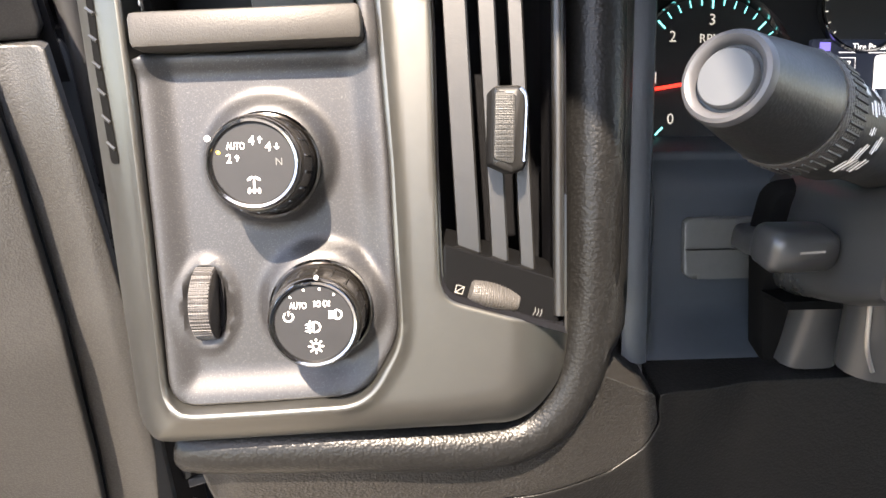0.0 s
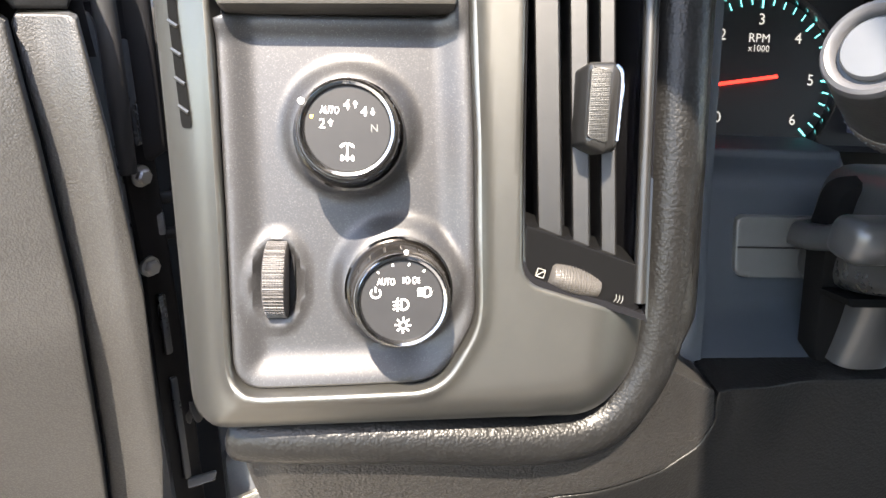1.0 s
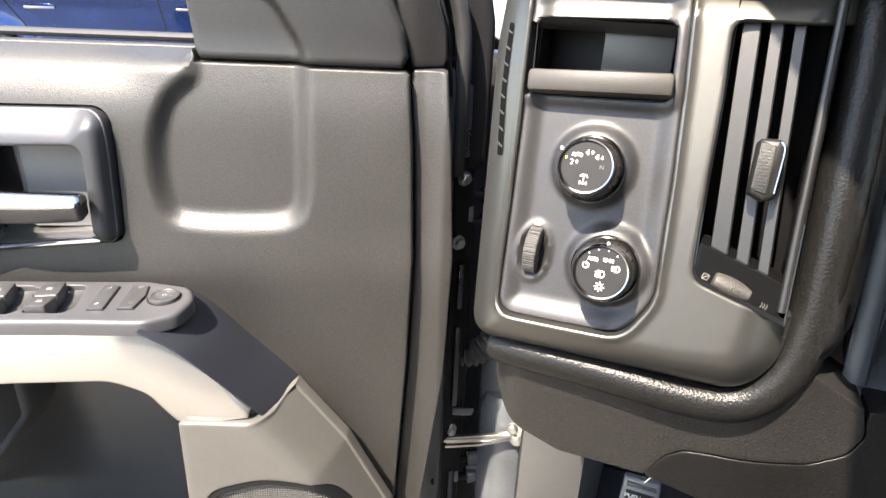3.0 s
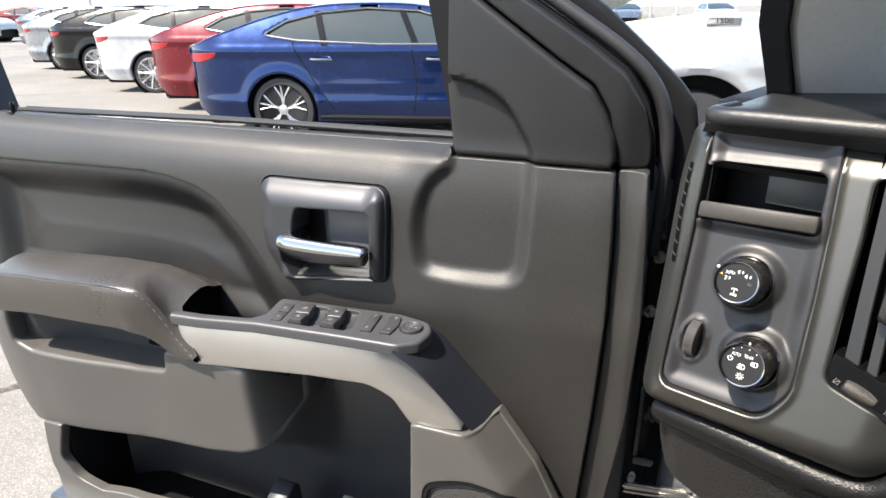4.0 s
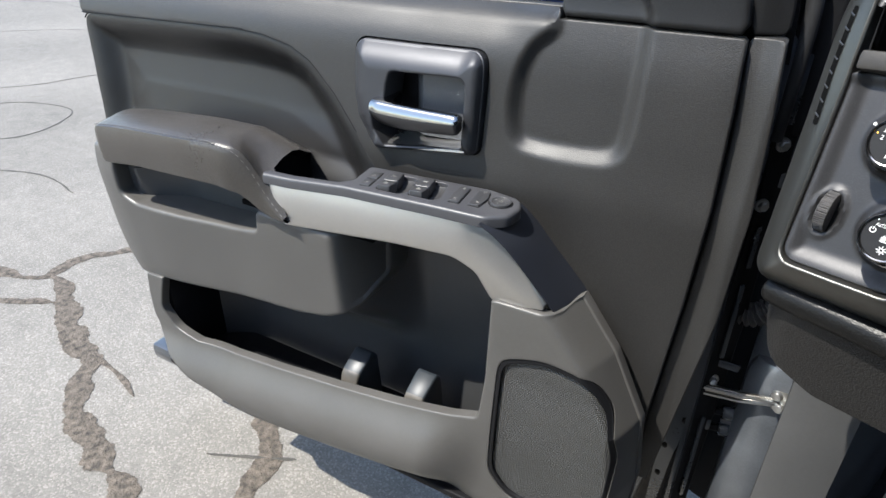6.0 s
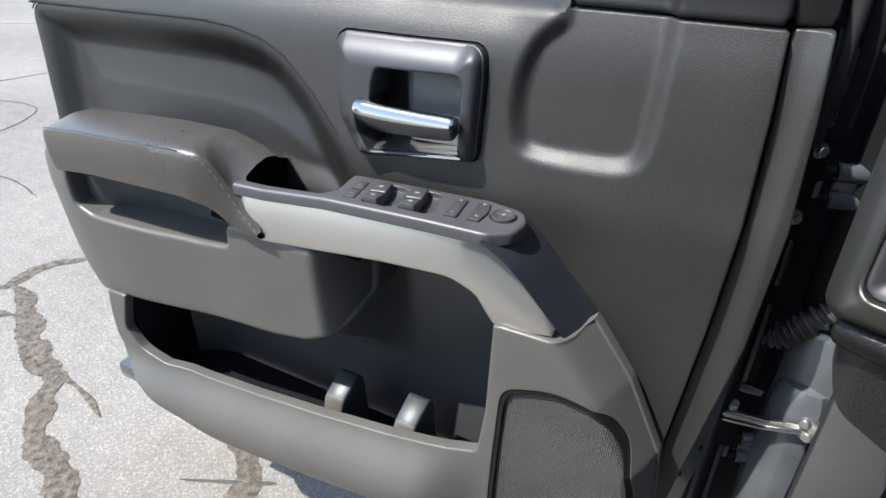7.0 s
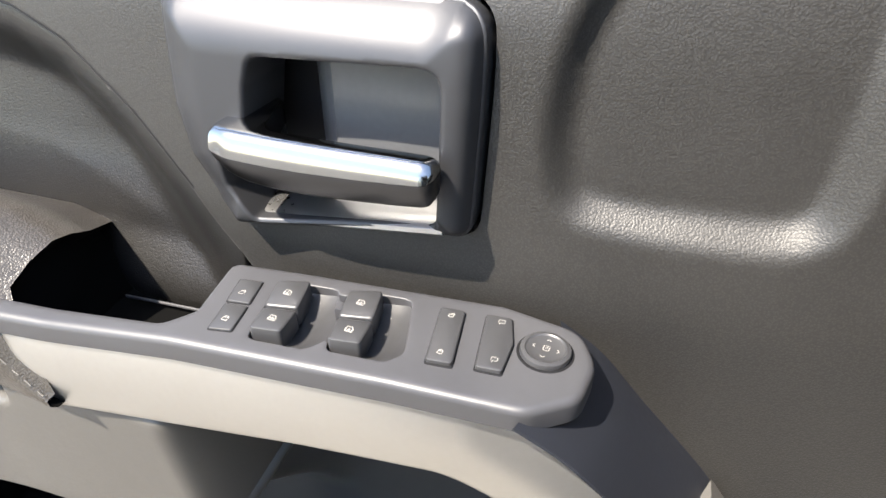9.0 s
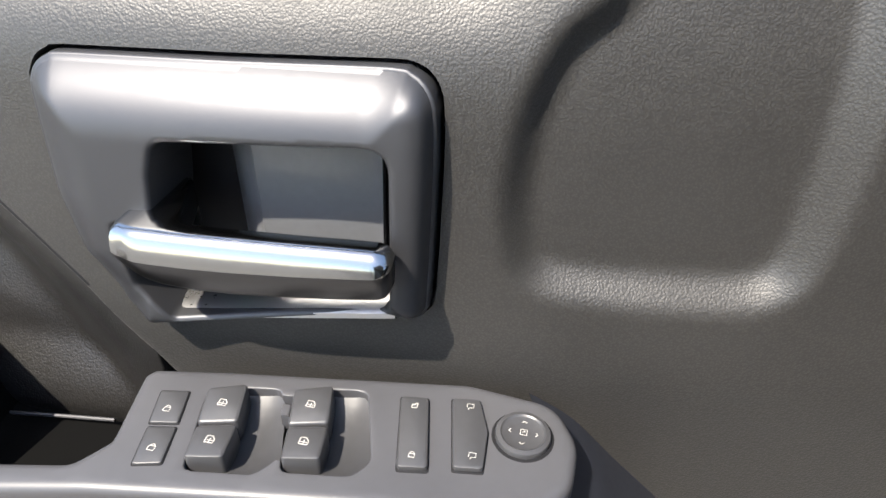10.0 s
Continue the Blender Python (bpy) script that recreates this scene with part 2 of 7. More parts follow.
# ---- materials ----
def mat(name, color, rough=0.5, metal=0.0, grain=0.0, bump=0.0, vary=0.12, vary_scale=9.0, kind="cells", coat=0.0, spec=0.5, rough_vary=0.08, fleck=0.0, edge_sheen=0.0):
    """A surface: its colour with wear at two scales, and a fine relief (cells: leather grain; noise: moulded or cast)."""
    m = bpy.data.materials.new(name)
    m.use_nodes = True
    n, l = m.node_tree.nodes, m.node_tree.links
    b = n["Principled BSDF"]
    co = n.new("ShaderNodeTexCoord")
    big = n.new("ShaderNodeTexNoise")
    big.inputs["Scale"].default_value, big.inputs["Detail"].default_value = vary_scale, 4.0
    l.new(co.outputs["Object"], big.inputs["Vector"])
    fine = n.new("ShaderNodeTexNoise")
    fine.inputs["Scale"].default_value, fine.inputs["Detail"].default_value = vary_scale * 22, 2.0
    l.new(co.outputs["Object"], fine.inputs["Vector"])
    mix = n.new("ShaderNodeMath")
    mix.operation = "MULTIPLY_ADD"
    l.new(fine.outputs["Fac"], mix.inputs[0])
    mix.inputs[1].default_value = 0.45
    l.new(big.outputs["Fac"], mix.inputs[2])
    ramp = n.new("ShaderNodeMapRange")
    ramp.inputs[1].default_value, ramp.inputs[2].default_value = 0.45, 1.0
    ramp.inputs[3].default_value, ramp.inputs[4].default_value = 1 - vary, 1 + vary
    l.new(mix.outputs[0], ramp.inputs[0])
    hsv = n.new("ShaderNodeHueSaturation")
    hsv.inputs["Color"].default_value = (*color, 1)
    l.new(ramp.outputs[0], hsv.inputs["Value"])
    out = hsv.outputs["Color"]
    if fleck:
        fl = n.new("ShaderNodeTexVoronoi")
        fl.inputs["Scale"].default_value = 3800
        l.new(co.outputs["Object"], fl.inputs["Vector"])
        gt = n.new("ShaderNodeSeparateColor")
        l.new(fl.outputs["Color"], gt.inputs[0])
        pw = n.new("ShaderNodeMath")
        pw.operation = "POWER"
        pw.inputs[1].default_value = 14
        l.new(gt.outputs[0], pw.inputs[0])
        mx = n.new("ShaderNodeMix")
        mx.data_type = "RGBA"
        l.new(pw.outputs[0], mx.inputs["Factor"])
        l.new(out, mx.inputs[6])
        mx.inputs[7].default_value = (*[min(1, c + fleck) for c in color], 1)
        out = mx.outputs[2]
    l.new(out, b.inputs["Base Color"])
    rr = n.new("ShaderNodeMapRange")
    rr.inputs[1].default_value, rr.inputs[2].default_value = 0.35, 1.1
    rr.inputs[3].default_value, rr.inputs[4].default_value = max(0.02, rough - rough_vary), rough + rough_vary
    l.new(mix.outputs[0], rr.inputs[0])
    l.new(rr.outputs[0], b.inputs["Roughness"])
    b.inputs["Metallic"].default_value = metal
    b.inputs["Coat Weight"].default_value = coat
    b.inputs["Coat Roughness"].default_value = 0.04
    b.inputs["Specular IOR Level"].default_value = spec
    # Sheen added to brighten the surface at grazing angles.
    b.inputs["Sheen Weight"].default_value, b.inputs["Sheen Roughness"].default_value = edge_sheen, 0.4
    if grain and bump:
        if kind == "cells":
            warp = n.new("ShaderNodeTexNoise")
            warp.inputs["Scale"].default_value = grain * 0.55
            l.new(co.outputs["Object"], warp.inputs["Vector"])
            add = n.new("ShaderNodeMixRGB")
            add.blend_type, add.inputs[0].default_value = "LINEAR_LIGHT", 0.6 / grain
            l.new(co.outputs["Object"], add.inputs[1])
            l.new(warp.outputs["Color"], add.inputs[2])
            tex = n.new("ShaderNodeTexVoronoi")
            tex.feature = "SMOOTH_F1"
            tex.inputs["Smoothness"].default_value = 0.35
            tex.inputs["Scale"].default_value = grain
            l.new(add.outputs[0], tex.inputs["Vector"])
            height, dist = tex.outputs["Distance"], -0.9 / grain
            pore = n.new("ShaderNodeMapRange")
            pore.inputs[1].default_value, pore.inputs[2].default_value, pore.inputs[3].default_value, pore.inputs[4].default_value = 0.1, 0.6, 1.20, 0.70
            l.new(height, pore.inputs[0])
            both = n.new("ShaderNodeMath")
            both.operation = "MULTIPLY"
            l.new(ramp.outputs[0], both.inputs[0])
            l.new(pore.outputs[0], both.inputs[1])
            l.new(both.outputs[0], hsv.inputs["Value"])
        elif kind == "dots":
            tex = n.new("ShaderNodeTexVoronoi")
            tex.inputs["Scale"].default_value, tex.inputs["Randomness"].default_value = grain, 0.0
            l.new(co.outputs["Object"], tex.inputs["Vector"])
            height, dist = tex.outputs["Distance"], 0.8 / grain
        else:
            tex = n.new("ShaderNodeTexNoise")
            tex.inputs["Scale"].default_value, tex.inputs["Detail"].default_value = grain, 6.0
            l.new(co.outputs["Object"], tex.inputs["Vector"])
            height, dist = tex.outputs["Fac"], 0.6 / grain
        bp = n.new("ShaderNodeBump")
        bp.inputs["Strength"].default_value, bp.inputs["Distance"].default_value = bump, abs(dist)
        bp.invert = dist < 0
        l.new(height, bp.inputs["Height"])
        l.new(bp.outputs[0], b.inputs["Normal"])
    return m


def glow(name, color, strength):
    m = bpy.data.materials.new(name)
    m.use_nodes = True
    b = m.node_tree.nodes["Principled BSDF"]
    b.inputs["Base Color"].default_value = (*[0.3 * c for c in color], 1)
    b.inputs["Emission Color"].default_value = (*color, 1)
    b.inputs["Emission Strength"].default_value = strength
    return m


def glass(name, tint, rough=0.0):
    m = bpy.data.materials.new(name)
    m.use_nodes = True
    b = m.node_tree.nodes["Principled BSDF"]
    b.inputs["Base Color"].default_value = (*tint, 1)
    b.inputs["Transmission Weight"].default_value = 1.0
    b.inputs["Roughness"].default_value = rough
    b.inputs["IOR"].default_value = 1.05
    b.inputs["Specular IOR Level"].default_value = 0.5
    return m


M_GRAIN = mat("grained_black_trim", (0.025, 0.0238, 0.0222), 0.48, grain=640, bump=0.18, vary=0.10, spec=0.48, edge_sheen=0.08)
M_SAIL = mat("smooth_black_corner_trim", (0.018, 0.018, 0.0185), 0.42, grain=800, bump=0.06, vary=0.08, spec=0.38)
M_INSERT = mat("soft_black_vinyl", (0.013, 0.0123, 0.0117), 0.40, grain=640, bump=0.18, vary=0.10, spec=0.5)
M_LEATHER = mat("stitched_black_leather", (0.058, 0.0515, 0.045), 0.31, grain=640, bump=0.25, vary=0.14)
M_SEAM = mat("dark_grey_thread", (0.17, 0.16, 0.145), 0.8, vary=0.05)
M_LOWER = mat("smooth_grey_plastic", (0.073, 0.0695, 0.0645), 0.42, grain=900, bump=0.12, kind="noise", vary=0.10)
# One rib plastic in two tints: tan for sunlight, blue-grey for sky light.
M_RIBSUN = mat("sun_tinted_rib_front", (0.075, 0.068, 0.058), 0.40, grain=420, bump=0.5, kind="noise", vary=0.25)
M_RIBSKY = mat("sky_tinted_rib", (0.024, 0.029, 0.035), 0.45, grain=900, bump=0.08, kind="noise", vary=0.08)
M_POCKET = mat("dark_pocket_plastic", (0.046, 0.047, 0.049), 0.36, grain=800, bump=0.15, kind="noise")
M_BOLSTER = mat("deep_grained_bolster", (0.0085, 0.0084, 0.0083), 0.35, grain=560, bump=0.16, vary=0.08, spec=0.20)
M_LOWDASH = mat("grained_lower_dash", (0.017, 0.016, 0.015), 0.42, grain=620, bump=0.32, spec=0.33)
M_DASHSILVER = mat("satin_nickel_trim", (0.102, 0.100, 0.093), 0.38, metal=0.88, grain=1500, bump=0.04, kind="noise", vary=0.04, rough_vary=0.04)
M_SILVER = mat("satin_silver_trim", (0.50, 0.49, 0.47), 0.32, metal=0.9, grain=1500, bump=0.04, kind="noise", vary=0.04, rough_vary=0.04)
M_SMOKESILVER = mat("bright_ledge_metal", (0.52, 0.52, 0.525), 0.30, metal=0.95, grain=1500, bump=0.03, kind="noise", vary=0.04)
M_PANEL = mat("graphite_metal_flake_panel", (0.027, 0.0268, 0.0285), 0.44, metal=0.45, vary=0.06, fleck=0.05, rough_vary=0.05)
M_BEZEL = mat("satin_pewter_bezel", (0.056, 0.057, 0.062), 0.48, metal=0.7, grain=1400, bump=0.04, kind="noise", vary=0.05)
M_SWITCH = mat("black_switch_plastic", (0.048, 0.048, 0.052), 0.44, grain=1300, bump=0.12, kind="noise", vary=0.08)
# Darker copy of the switch plastic; the facet's dark reflection is in its colour.
M_SWITCHDARK = mat("switch_plastic_reflecting_dark", (0.017, 0.019, 0.025), 0.36, grain=1300, bump=0.06, kind="noise", vary=0.06)
M_BUTTON = mat("matt_black_button", (0.036, 0.036, 0.038), 0.36, grain=1500, bump=0.06, kind="noise")
M_CHROME = mat("polished_chrome", (0.28, 0.285, 0.29), 0.15, metal=1.0, vary=0.02, rough_vary=0.03)
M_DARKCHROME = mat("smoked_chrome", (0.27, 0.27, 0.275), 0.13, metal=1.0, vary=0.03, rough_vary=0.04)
# Darker chrome for the lever's lower face; dark reflections are in the colour.
M_CHROMELOW = mat("chrome_reflecting_dark", (0.085, 0.085, 0.09), 0.32, metal=1.0, vary=0.03, rough_vary=0.03)
M_GLOSS = mat("gloss_black_plastic", (0.007, 0.007, 0.008), 0.14, vary=0.05, rough_vary=0.03, spec=0.2)
M_VENTBASE = mat("piano_black_vent_base", (0.004, 0.004, 0.0042), 0.25, vary=0.05, rough_vary=0.03, spec=0.10)
M_KNOB = mat("smoked_knob_barrel", (0.075, 0.068, 0.062), 0.16, metal=0.85, vary=0.06, rough_vary=0.04)
M_COLUMN = mat("satin_black_column_plastic", (0.026, 0.0262, 0.0265), 0.32, grain=900, bump=0.05, kind="noise", vary=0.08)
# Near-black that stands in for the shade inside slots, hollows and gaps.
M_GAPSHADE = mat("slot_shade_black", (0.003, 0.003, 0.003), 0.9, spec=0.05)
# Black plastic; also painted where recesses, pocket and upper jamb lie in shade.
M_BLACK = mat("black_plastic_and_shade", (0.009, 0.009, 0.010), 0.55, spec=0.15, grain=700, bump=0.1, kind="noise")
M_KNOBFACE = mat("satin_black_knob_face", (0.016, 0.016, 0.017), 0.5, spec=0.2, grain=1800, bump=0.05, kind="noise")
M_RUBBER = mat("black_rubber", (0.020, 0.020, 0.021), 0.55, grain=500, bump=0.1, kind="noise")
M_RIBBED = mat("ribbed_grey_rubber", (0.034, 0.031, 0.030), 0.55, grain=900, bump=0.5, kind="dots")
M_COVER = mat("light_grey_cup_plate", (0.085, 0.088, 0.094), 0.42, grain=800, bump=0.08, kind="noise")
M_PICKUP = mat("silver_white_pickup_paint", (0.27, 0.275, 0.28), 0.3, metal=0.2, coat=0.8, vary=0.02)
M_SLAT = mat("dark_vent_slat", (0.0065, 0.0061, 0.0057), 0.40, grain=900, bump=0.06, kind="noise")
M_TABGRIP = mat("pearl_grey_grip", (0.020, 0.0195, 0.0185), 0.42, metal=0.3, grain=1500, bump=0.5, kind="dots")
M_SHELF = mat("woven_brown_grey_tray", (0.034, 0.031, 0.028), 0.5, spec=0.3, grain=1200, bump=0.3, kind="noise")
M_PEARL = mat("pearl_grey_thumbwheel", (0.045, 0.041, 0.037), 0.45, metal=0.2, grain=1100, bump=0.4, kind="dots", vary=0.05)
M_WHITE = mat("white_print", (0.80, 0.80, 0.78), 0.5, vary=0.02)
M_DIM = mat("dim_grey_print", (0.09, 0.09, 0.085), 0.5, vary=0.02)
M_AMBER = glow("amber_indicator", (1.0, 0.55, 0.05), 1.2)
M_STITCH = mat("grey_thread", (0.36, 0.35, 0.32), 0.8, vary=0.05)
M_PAINT = mat("dark_slate_paint", (0.060, 0.068, 0.080), 0.30, metal=0.5, coat=0.8, vary=0.05)
M_JAMB = mat("dusty_painted_jamb", (0.095, 0.103, 0.115), 0.36, metal=0.35, vary=0.22, vary_scale=14, coat=0.5)
M_DUSTY = mat("dust_stained_paint", (0.060, 0.052, 0.044), 0.55, metal=0.2, vary=0.5, vary_scale=60)
M_KICK = mat("grey_kick_trim", (0.070, 0.069, 0.068), 0.5, grain=900, bump=0.15, kind="noise")
M_HINGE = mat("glossy_painted_hinge", (0.10, 0.112, 0.128), 0.24, metal=0.45, vary=0.15, vary_scale=20, coat=0.6)
M_BOOT = mat("grey_dusty_rubber", (0.050, 0.049, 0.047), 0.42, grain=500, bump=0.1, kind="noise")
M_STEEL = mat("greasy_zinc_steel", (0.42, 0.40, 0.36), 0.35, metal=0.95, vary=0.25, vary_scale=40)
M_BOLT = mat("zinc_bolt", (0.45, 0.45, 0.44), 0.32, metal=0.9, vary=0.1)
M_CARPET = mat("black_carpet", (0.018, 0.018, 0.019), 0.95, grain=260, bump=0.9, kind="noise", vary=0.3)
M_PEDAL = mat("worn_pedal_pad", (0.10, 0.105, 0.11), 0.45, grain=600, bump=0.2, kind="noise")
M_NAVY = mat("blue_black_hood_trim", (0.021, 0.027, 0.034), 0.42, grain=800, bump=0.10, kind="noise")
M_PLATE = mat("slate_grey_access_cover", (0.054, 0.057, 0.056), 0.45, grain=800, bump=0.08, kind="noise")
M_DIAL = mat("black_dial_face", (0.010, 0.010, 0.011), 0.35, vary=0.05)
M_TEAL = glow("teal_tick_print", (0.10, 0.62, 0.66), 0.5)
M_DIALWHITE = glow("white_dial_print", (0.62, 0.62, 0.60), 0.12)
M_RED = glow("red_needle", (0.9, 0.03, 0.02), 0.5)
M_SCREEN = glow("dark_screen", (0.010, 0.014, 0.030), 0.15)
M_SCREENTEXT = glow("screen_print", (0.60, 0.62, 0.66), 0.45)
M_VIOLET = glow("violet_screen_icon", (0.10, 0.09, 0.40), 0.4)
M_PAD = mat("smooth_black_dash_pad", (0.017, 0.017, 0.0175), 0.42, grain=1100, bump=0.2, vary=0.08)
M_CAP = mat("pale_grey_button", (0.060, 0.062, 0.066), 0.5, vary=0.05)
M_PILLAR = mat("light_grey_pillar_trim", (0.50, 0.50, 0.49), 0.65, grain=900, bump=0.15, kind="noise")
M_TYRE = mat("tyre_rubber", (0.022, 0.022, 0.023), 0.7, grain=120, bump=0.3, kind="noise")
M_ALLOY = mat("machined_alloy", (0.55, 0.55, 0.56), 0.28, metal=0.9, vary=0.04)
M_CARBLUE = mat("blue_car_paint", (0.005, 0.021, 0.090), 0.24, metal=0.8, coat=0.5, vary=0.03)
M_CARRED = mat("red_car_paint", (0.125, 0.003, 0.009), 0.24, metal=0.35, coat=0.35, vary=0.03)
M_CARWHITE = mat("white_car_paint", (0.36, 0.365, 0.37), 0.25, coat=0.8, vary=0.02)
M_CARBLACK = mat("black_car_paint", (0.005, 0.0053, 0.006), 0.2, coat=0.15, spec=0.25, vary=0.03)
M_CARGREY = mat("grey_car_paint", (0.20, 0.215, 0.235), 0.28, metal=0.5, coat=1.0, vary=0.03)
M_CARSLATE = mat("blue_grey_car_paint", (0.10, 0.12, 0.15), 0.28, metal=0.5, coat=1.0, vary=0.03)
M_CARGLASS = mat("tinted_car_glass", (0.024, 0.034, 0.032), 0.05, vary=0.05, rough_vary=0.02, coat=0.5)
M_TAIL = mat("red_tail_lens", (0.30, 0.006, 0.010), 0.2, coat=0.3, vary=0.05)
M_POLE = mat("galvanised_pole", (0.42, 0.42, 0.41), 0.5, metal=0.5)
M_GRASS = mat("dry_verge_grass", (0.10, 0.13, 0.035), 0.9, grain=30, bump=0.6, kind="noise", vary=0.35, vary_scale=3)
M_ROOF = mat("grey_headliner", (0.20, 0.197, 0.19), 0.9, grain=400, bump=0.2, kind="noise")
M_GLASS = glass("clear_windscreen", (0.93, 0.96, 0.95))


def asphalt():
    """Old sun-bleached asphalt: pale stones in a grey binder, patches, hairline cracks."""
    m = bpy.data.materials.new("bleached_asphalt")
    m.use_nodes = True
    n, l = m.node_tree.nodes, m.node_tree.links
    b = n["Principled BSDF"]
    co = n.new("ShaderNodeTexCoord")

    def tex(kind, scale, **kw):
        t = n.new(kind)
        t.inputs["Scale"].default_value = scale
        for k, v in kw.items():
            t.inputs[k].default_value = v
        l.new(co.outputs["Object"], t.inputs["Vector"])
        return t

    patch = tex("ShaderNodeTexNoise", 0.55, Detail=5.0)
    mid = tex("ShaderNodeTexNoise", 11.0, Detail=5.0)
    stone = tex("ShaderNodeTexVoronoi", 210.0)
    sep = n.new("ShaderNodeSeparateColor")
    l.new(stone.outputs["Color"], sep.inputs[0])
    ramp = n.new("ShaderNodeValToRGB")
    ramp.color_ramp.elements[0].position, ramp.color_ramp.elements[0].color = 0.0, (0.131, 0.121, 0.107, 1)
    ramp.color_ramp.elements[1].position, ramp.color_ramp.elements[1].color = 1.0, (0.235, 0.218, 0.192, 1)
    e = ramp.color_ramp.elements.new(0.72)
    e.color = (0.167, 0.156, 0.139, 1)
    l.new(sep.outputs[0], ramp.inputs[0])
    a1 = n.new("ShaderNodeMath")
    a1.operation = "MULTIPLY_ADD"
    l.new(mid.outputs["Fac"], a1.inputs[0])
    a1.inputs[1].default_value = 0.55
    l.new(patch.outputs["Fac"], a1.inputs[2])
    mr = n.new("ShaderNodeMapRange")
    mr.inputs[1].default_value, mr.inputs[2].default_value, mr.inputs[3].default_value, mr.inputs[4].default_value = 0.45, 1.1, 0.72, 1.32
    l.new(a1.outputs[0], mr.inputs[0])
    hs = n.new("ShaderNodeHueSaturation")
    l.new(ramp.outputs[0], hs.inputs["Color"])
    l.new(mr.outputs[0], hs.inputs["Value"])
    l.new(hs.outputs[0], b.inputs["Base Color"])
    b.inputs["Roughness"].default_value = 0.9
    bp = n.new("ShaderNodeBump")
    bp.inputs["Strength"].default_value, bp.inputs["Distance"].default_value = 0.4, 0.002
    l.new(stone.outputs["Distance"], bp.inputs["Height"])
    bp.invert = True
    l.new(bp.outputs[0], b.inputs["Normal"])
    return m


M_ASPHALT = asphalt()
M_CRACK = mat("crumbled_crack_filling", (0.088, 0.073, 0.058), 0.95, grain=120, bump=1.0, kind="noise", vary=0.9, vary_scale=45)
M_HAIR = mat("dark_hairline_crack", (0.07, 0.065, 0.058), 0.95, grain=90, bump=0.6, kind="noise", vary=0.4, vary_scale=10)


# ---- the ground ----
LOT = 0.12        # height of the car park
solid("ground", ([(-400, -400, LOT), (400, -400, LOT), (400, 400, LOT), (-400, 400, LOT)], [[0, 1, 2, 3]]), M_ASPHALT,
      "sun-bleached grey asphalt of a cracked car park", "ground", kind="structure")


def crack(points, width, material, seed):
    """A ragged strip along a broken line on the ground."""
    r, V, F = random.Random(seed), [], []
    P = [Vector((*p, 0)) for p in curve(points, 60, False)]
    for i, p in enumerate(P):
        t = (P[min(i + 1, len(P) - 1)] - P[max(i - 1, 0)]).normalized()
        s = Vector((-t.y, t.x, 0))
        p = p + s * (0.55 * noise.noise(p * 4.0) + 0.25 * noise.noise(p * 11.0 + Vector((seed, 0, 0)))) * width
        w = width * max(0.12, 0.42 + 0.5 * noise.noise(p * 9.0 + Vector((0, seed, 0))) + 0.10 * noise.noise(p * 30.0) + r.uniform(-0.03, 0.03)) * min(1, 0.1 + 8 * min(i, len(P) - 1 - i) / len(P))
        V += [tuple(p + s * w + Vector((0, 0, LOT + 0.002))), tuple(p + Vector((0, 0, LOT + 0.004))), tuple(p - s * w * (0.85 + 0.3 * noise.noise(p * 22.0 + Vector((0, 0, seed)))) + Vector((0, 0, LOT + 0.002)))]
    for i in range(len(P) - 1):
        for k in (0, 1):
            a = 3 * i + k
            F.append([a, a + 1, a + 4, a + 3])
    return V, F


CRACKS = [
    ([(-3.32, 0.48), (-2.74, 0.68), (-2.49, 0.75), (-2.48, 0.89), (-2.39, 1.08), (-2.12, 1.36)], 0.06),
    ([(-2.49, 0.77), (-2.19, 0.66), (-1.8, 0.48), (-1.6, 0.34), (-1.38, 0.28), (-1.11, 0.11), (-0.83, -0.12)], 0.10),
    ([(-3.04, 0.3), (-2.5, 0.56), (-2.26, 0.67)], 0.045),
    ([(-1.87, 0.55), (-1.71, 0.53), (-1.57, 0.49)], 0.020),
    ([(-1.2, 0.69), (-1.12, 0.6), (-1.03, 0.48), (-0.97, 0.34)], 0.085),
]
HAIRS = [
    [(-6.92, 1.73), (-5.58, 2.23), (-5.26, 2.92), (-4.8, 3.57)],
    [(-5.17, 1.91), (-4.98, 2.12), (-4.5, 2.17), (-4.26, 1.82), (-4.34, 1.56), (-4.7, 1.51)],
    [(-8.3, 3.2), (-7.38, 4.03), (-6.46, 4.22)], [(-4.24, 1.08), (-3.6, 1.36), (-3.14, 1.31)], [(-11.07, 4.58), (-9.68, 5.14), (-8.3, 4.95)],
    [(-1.2, 0.44), (-1.1, 0.49), (-0.97, 0.55)], [(-12.91, 6.89), (-11.07, 7.17), (-10.14, 7.9)],
]
for i, (pts, w) in enumerate(CRACKS):
    solid("asphalt_crack", crack(pts, w, M_CRACK, 10 + i), M_CRACK, "crumbled brown crack in the grey asphalt", "crack", group="cracks in the asphalt")
for i, pts in enumerate(HAIRS):
    solid("asphalt_crack", crack(pts, 0.014, M_HAIR, 40 + i), M_HAIR, "thin dark crack in the grey asphalt", "crack", group="cracks in the asphalt")

# ---- the open door ----
door = thing("truck_door", (-0.05, 0.60, 0.36), WORLD, "open pickup truck door with black trim and a lowered window", "door")

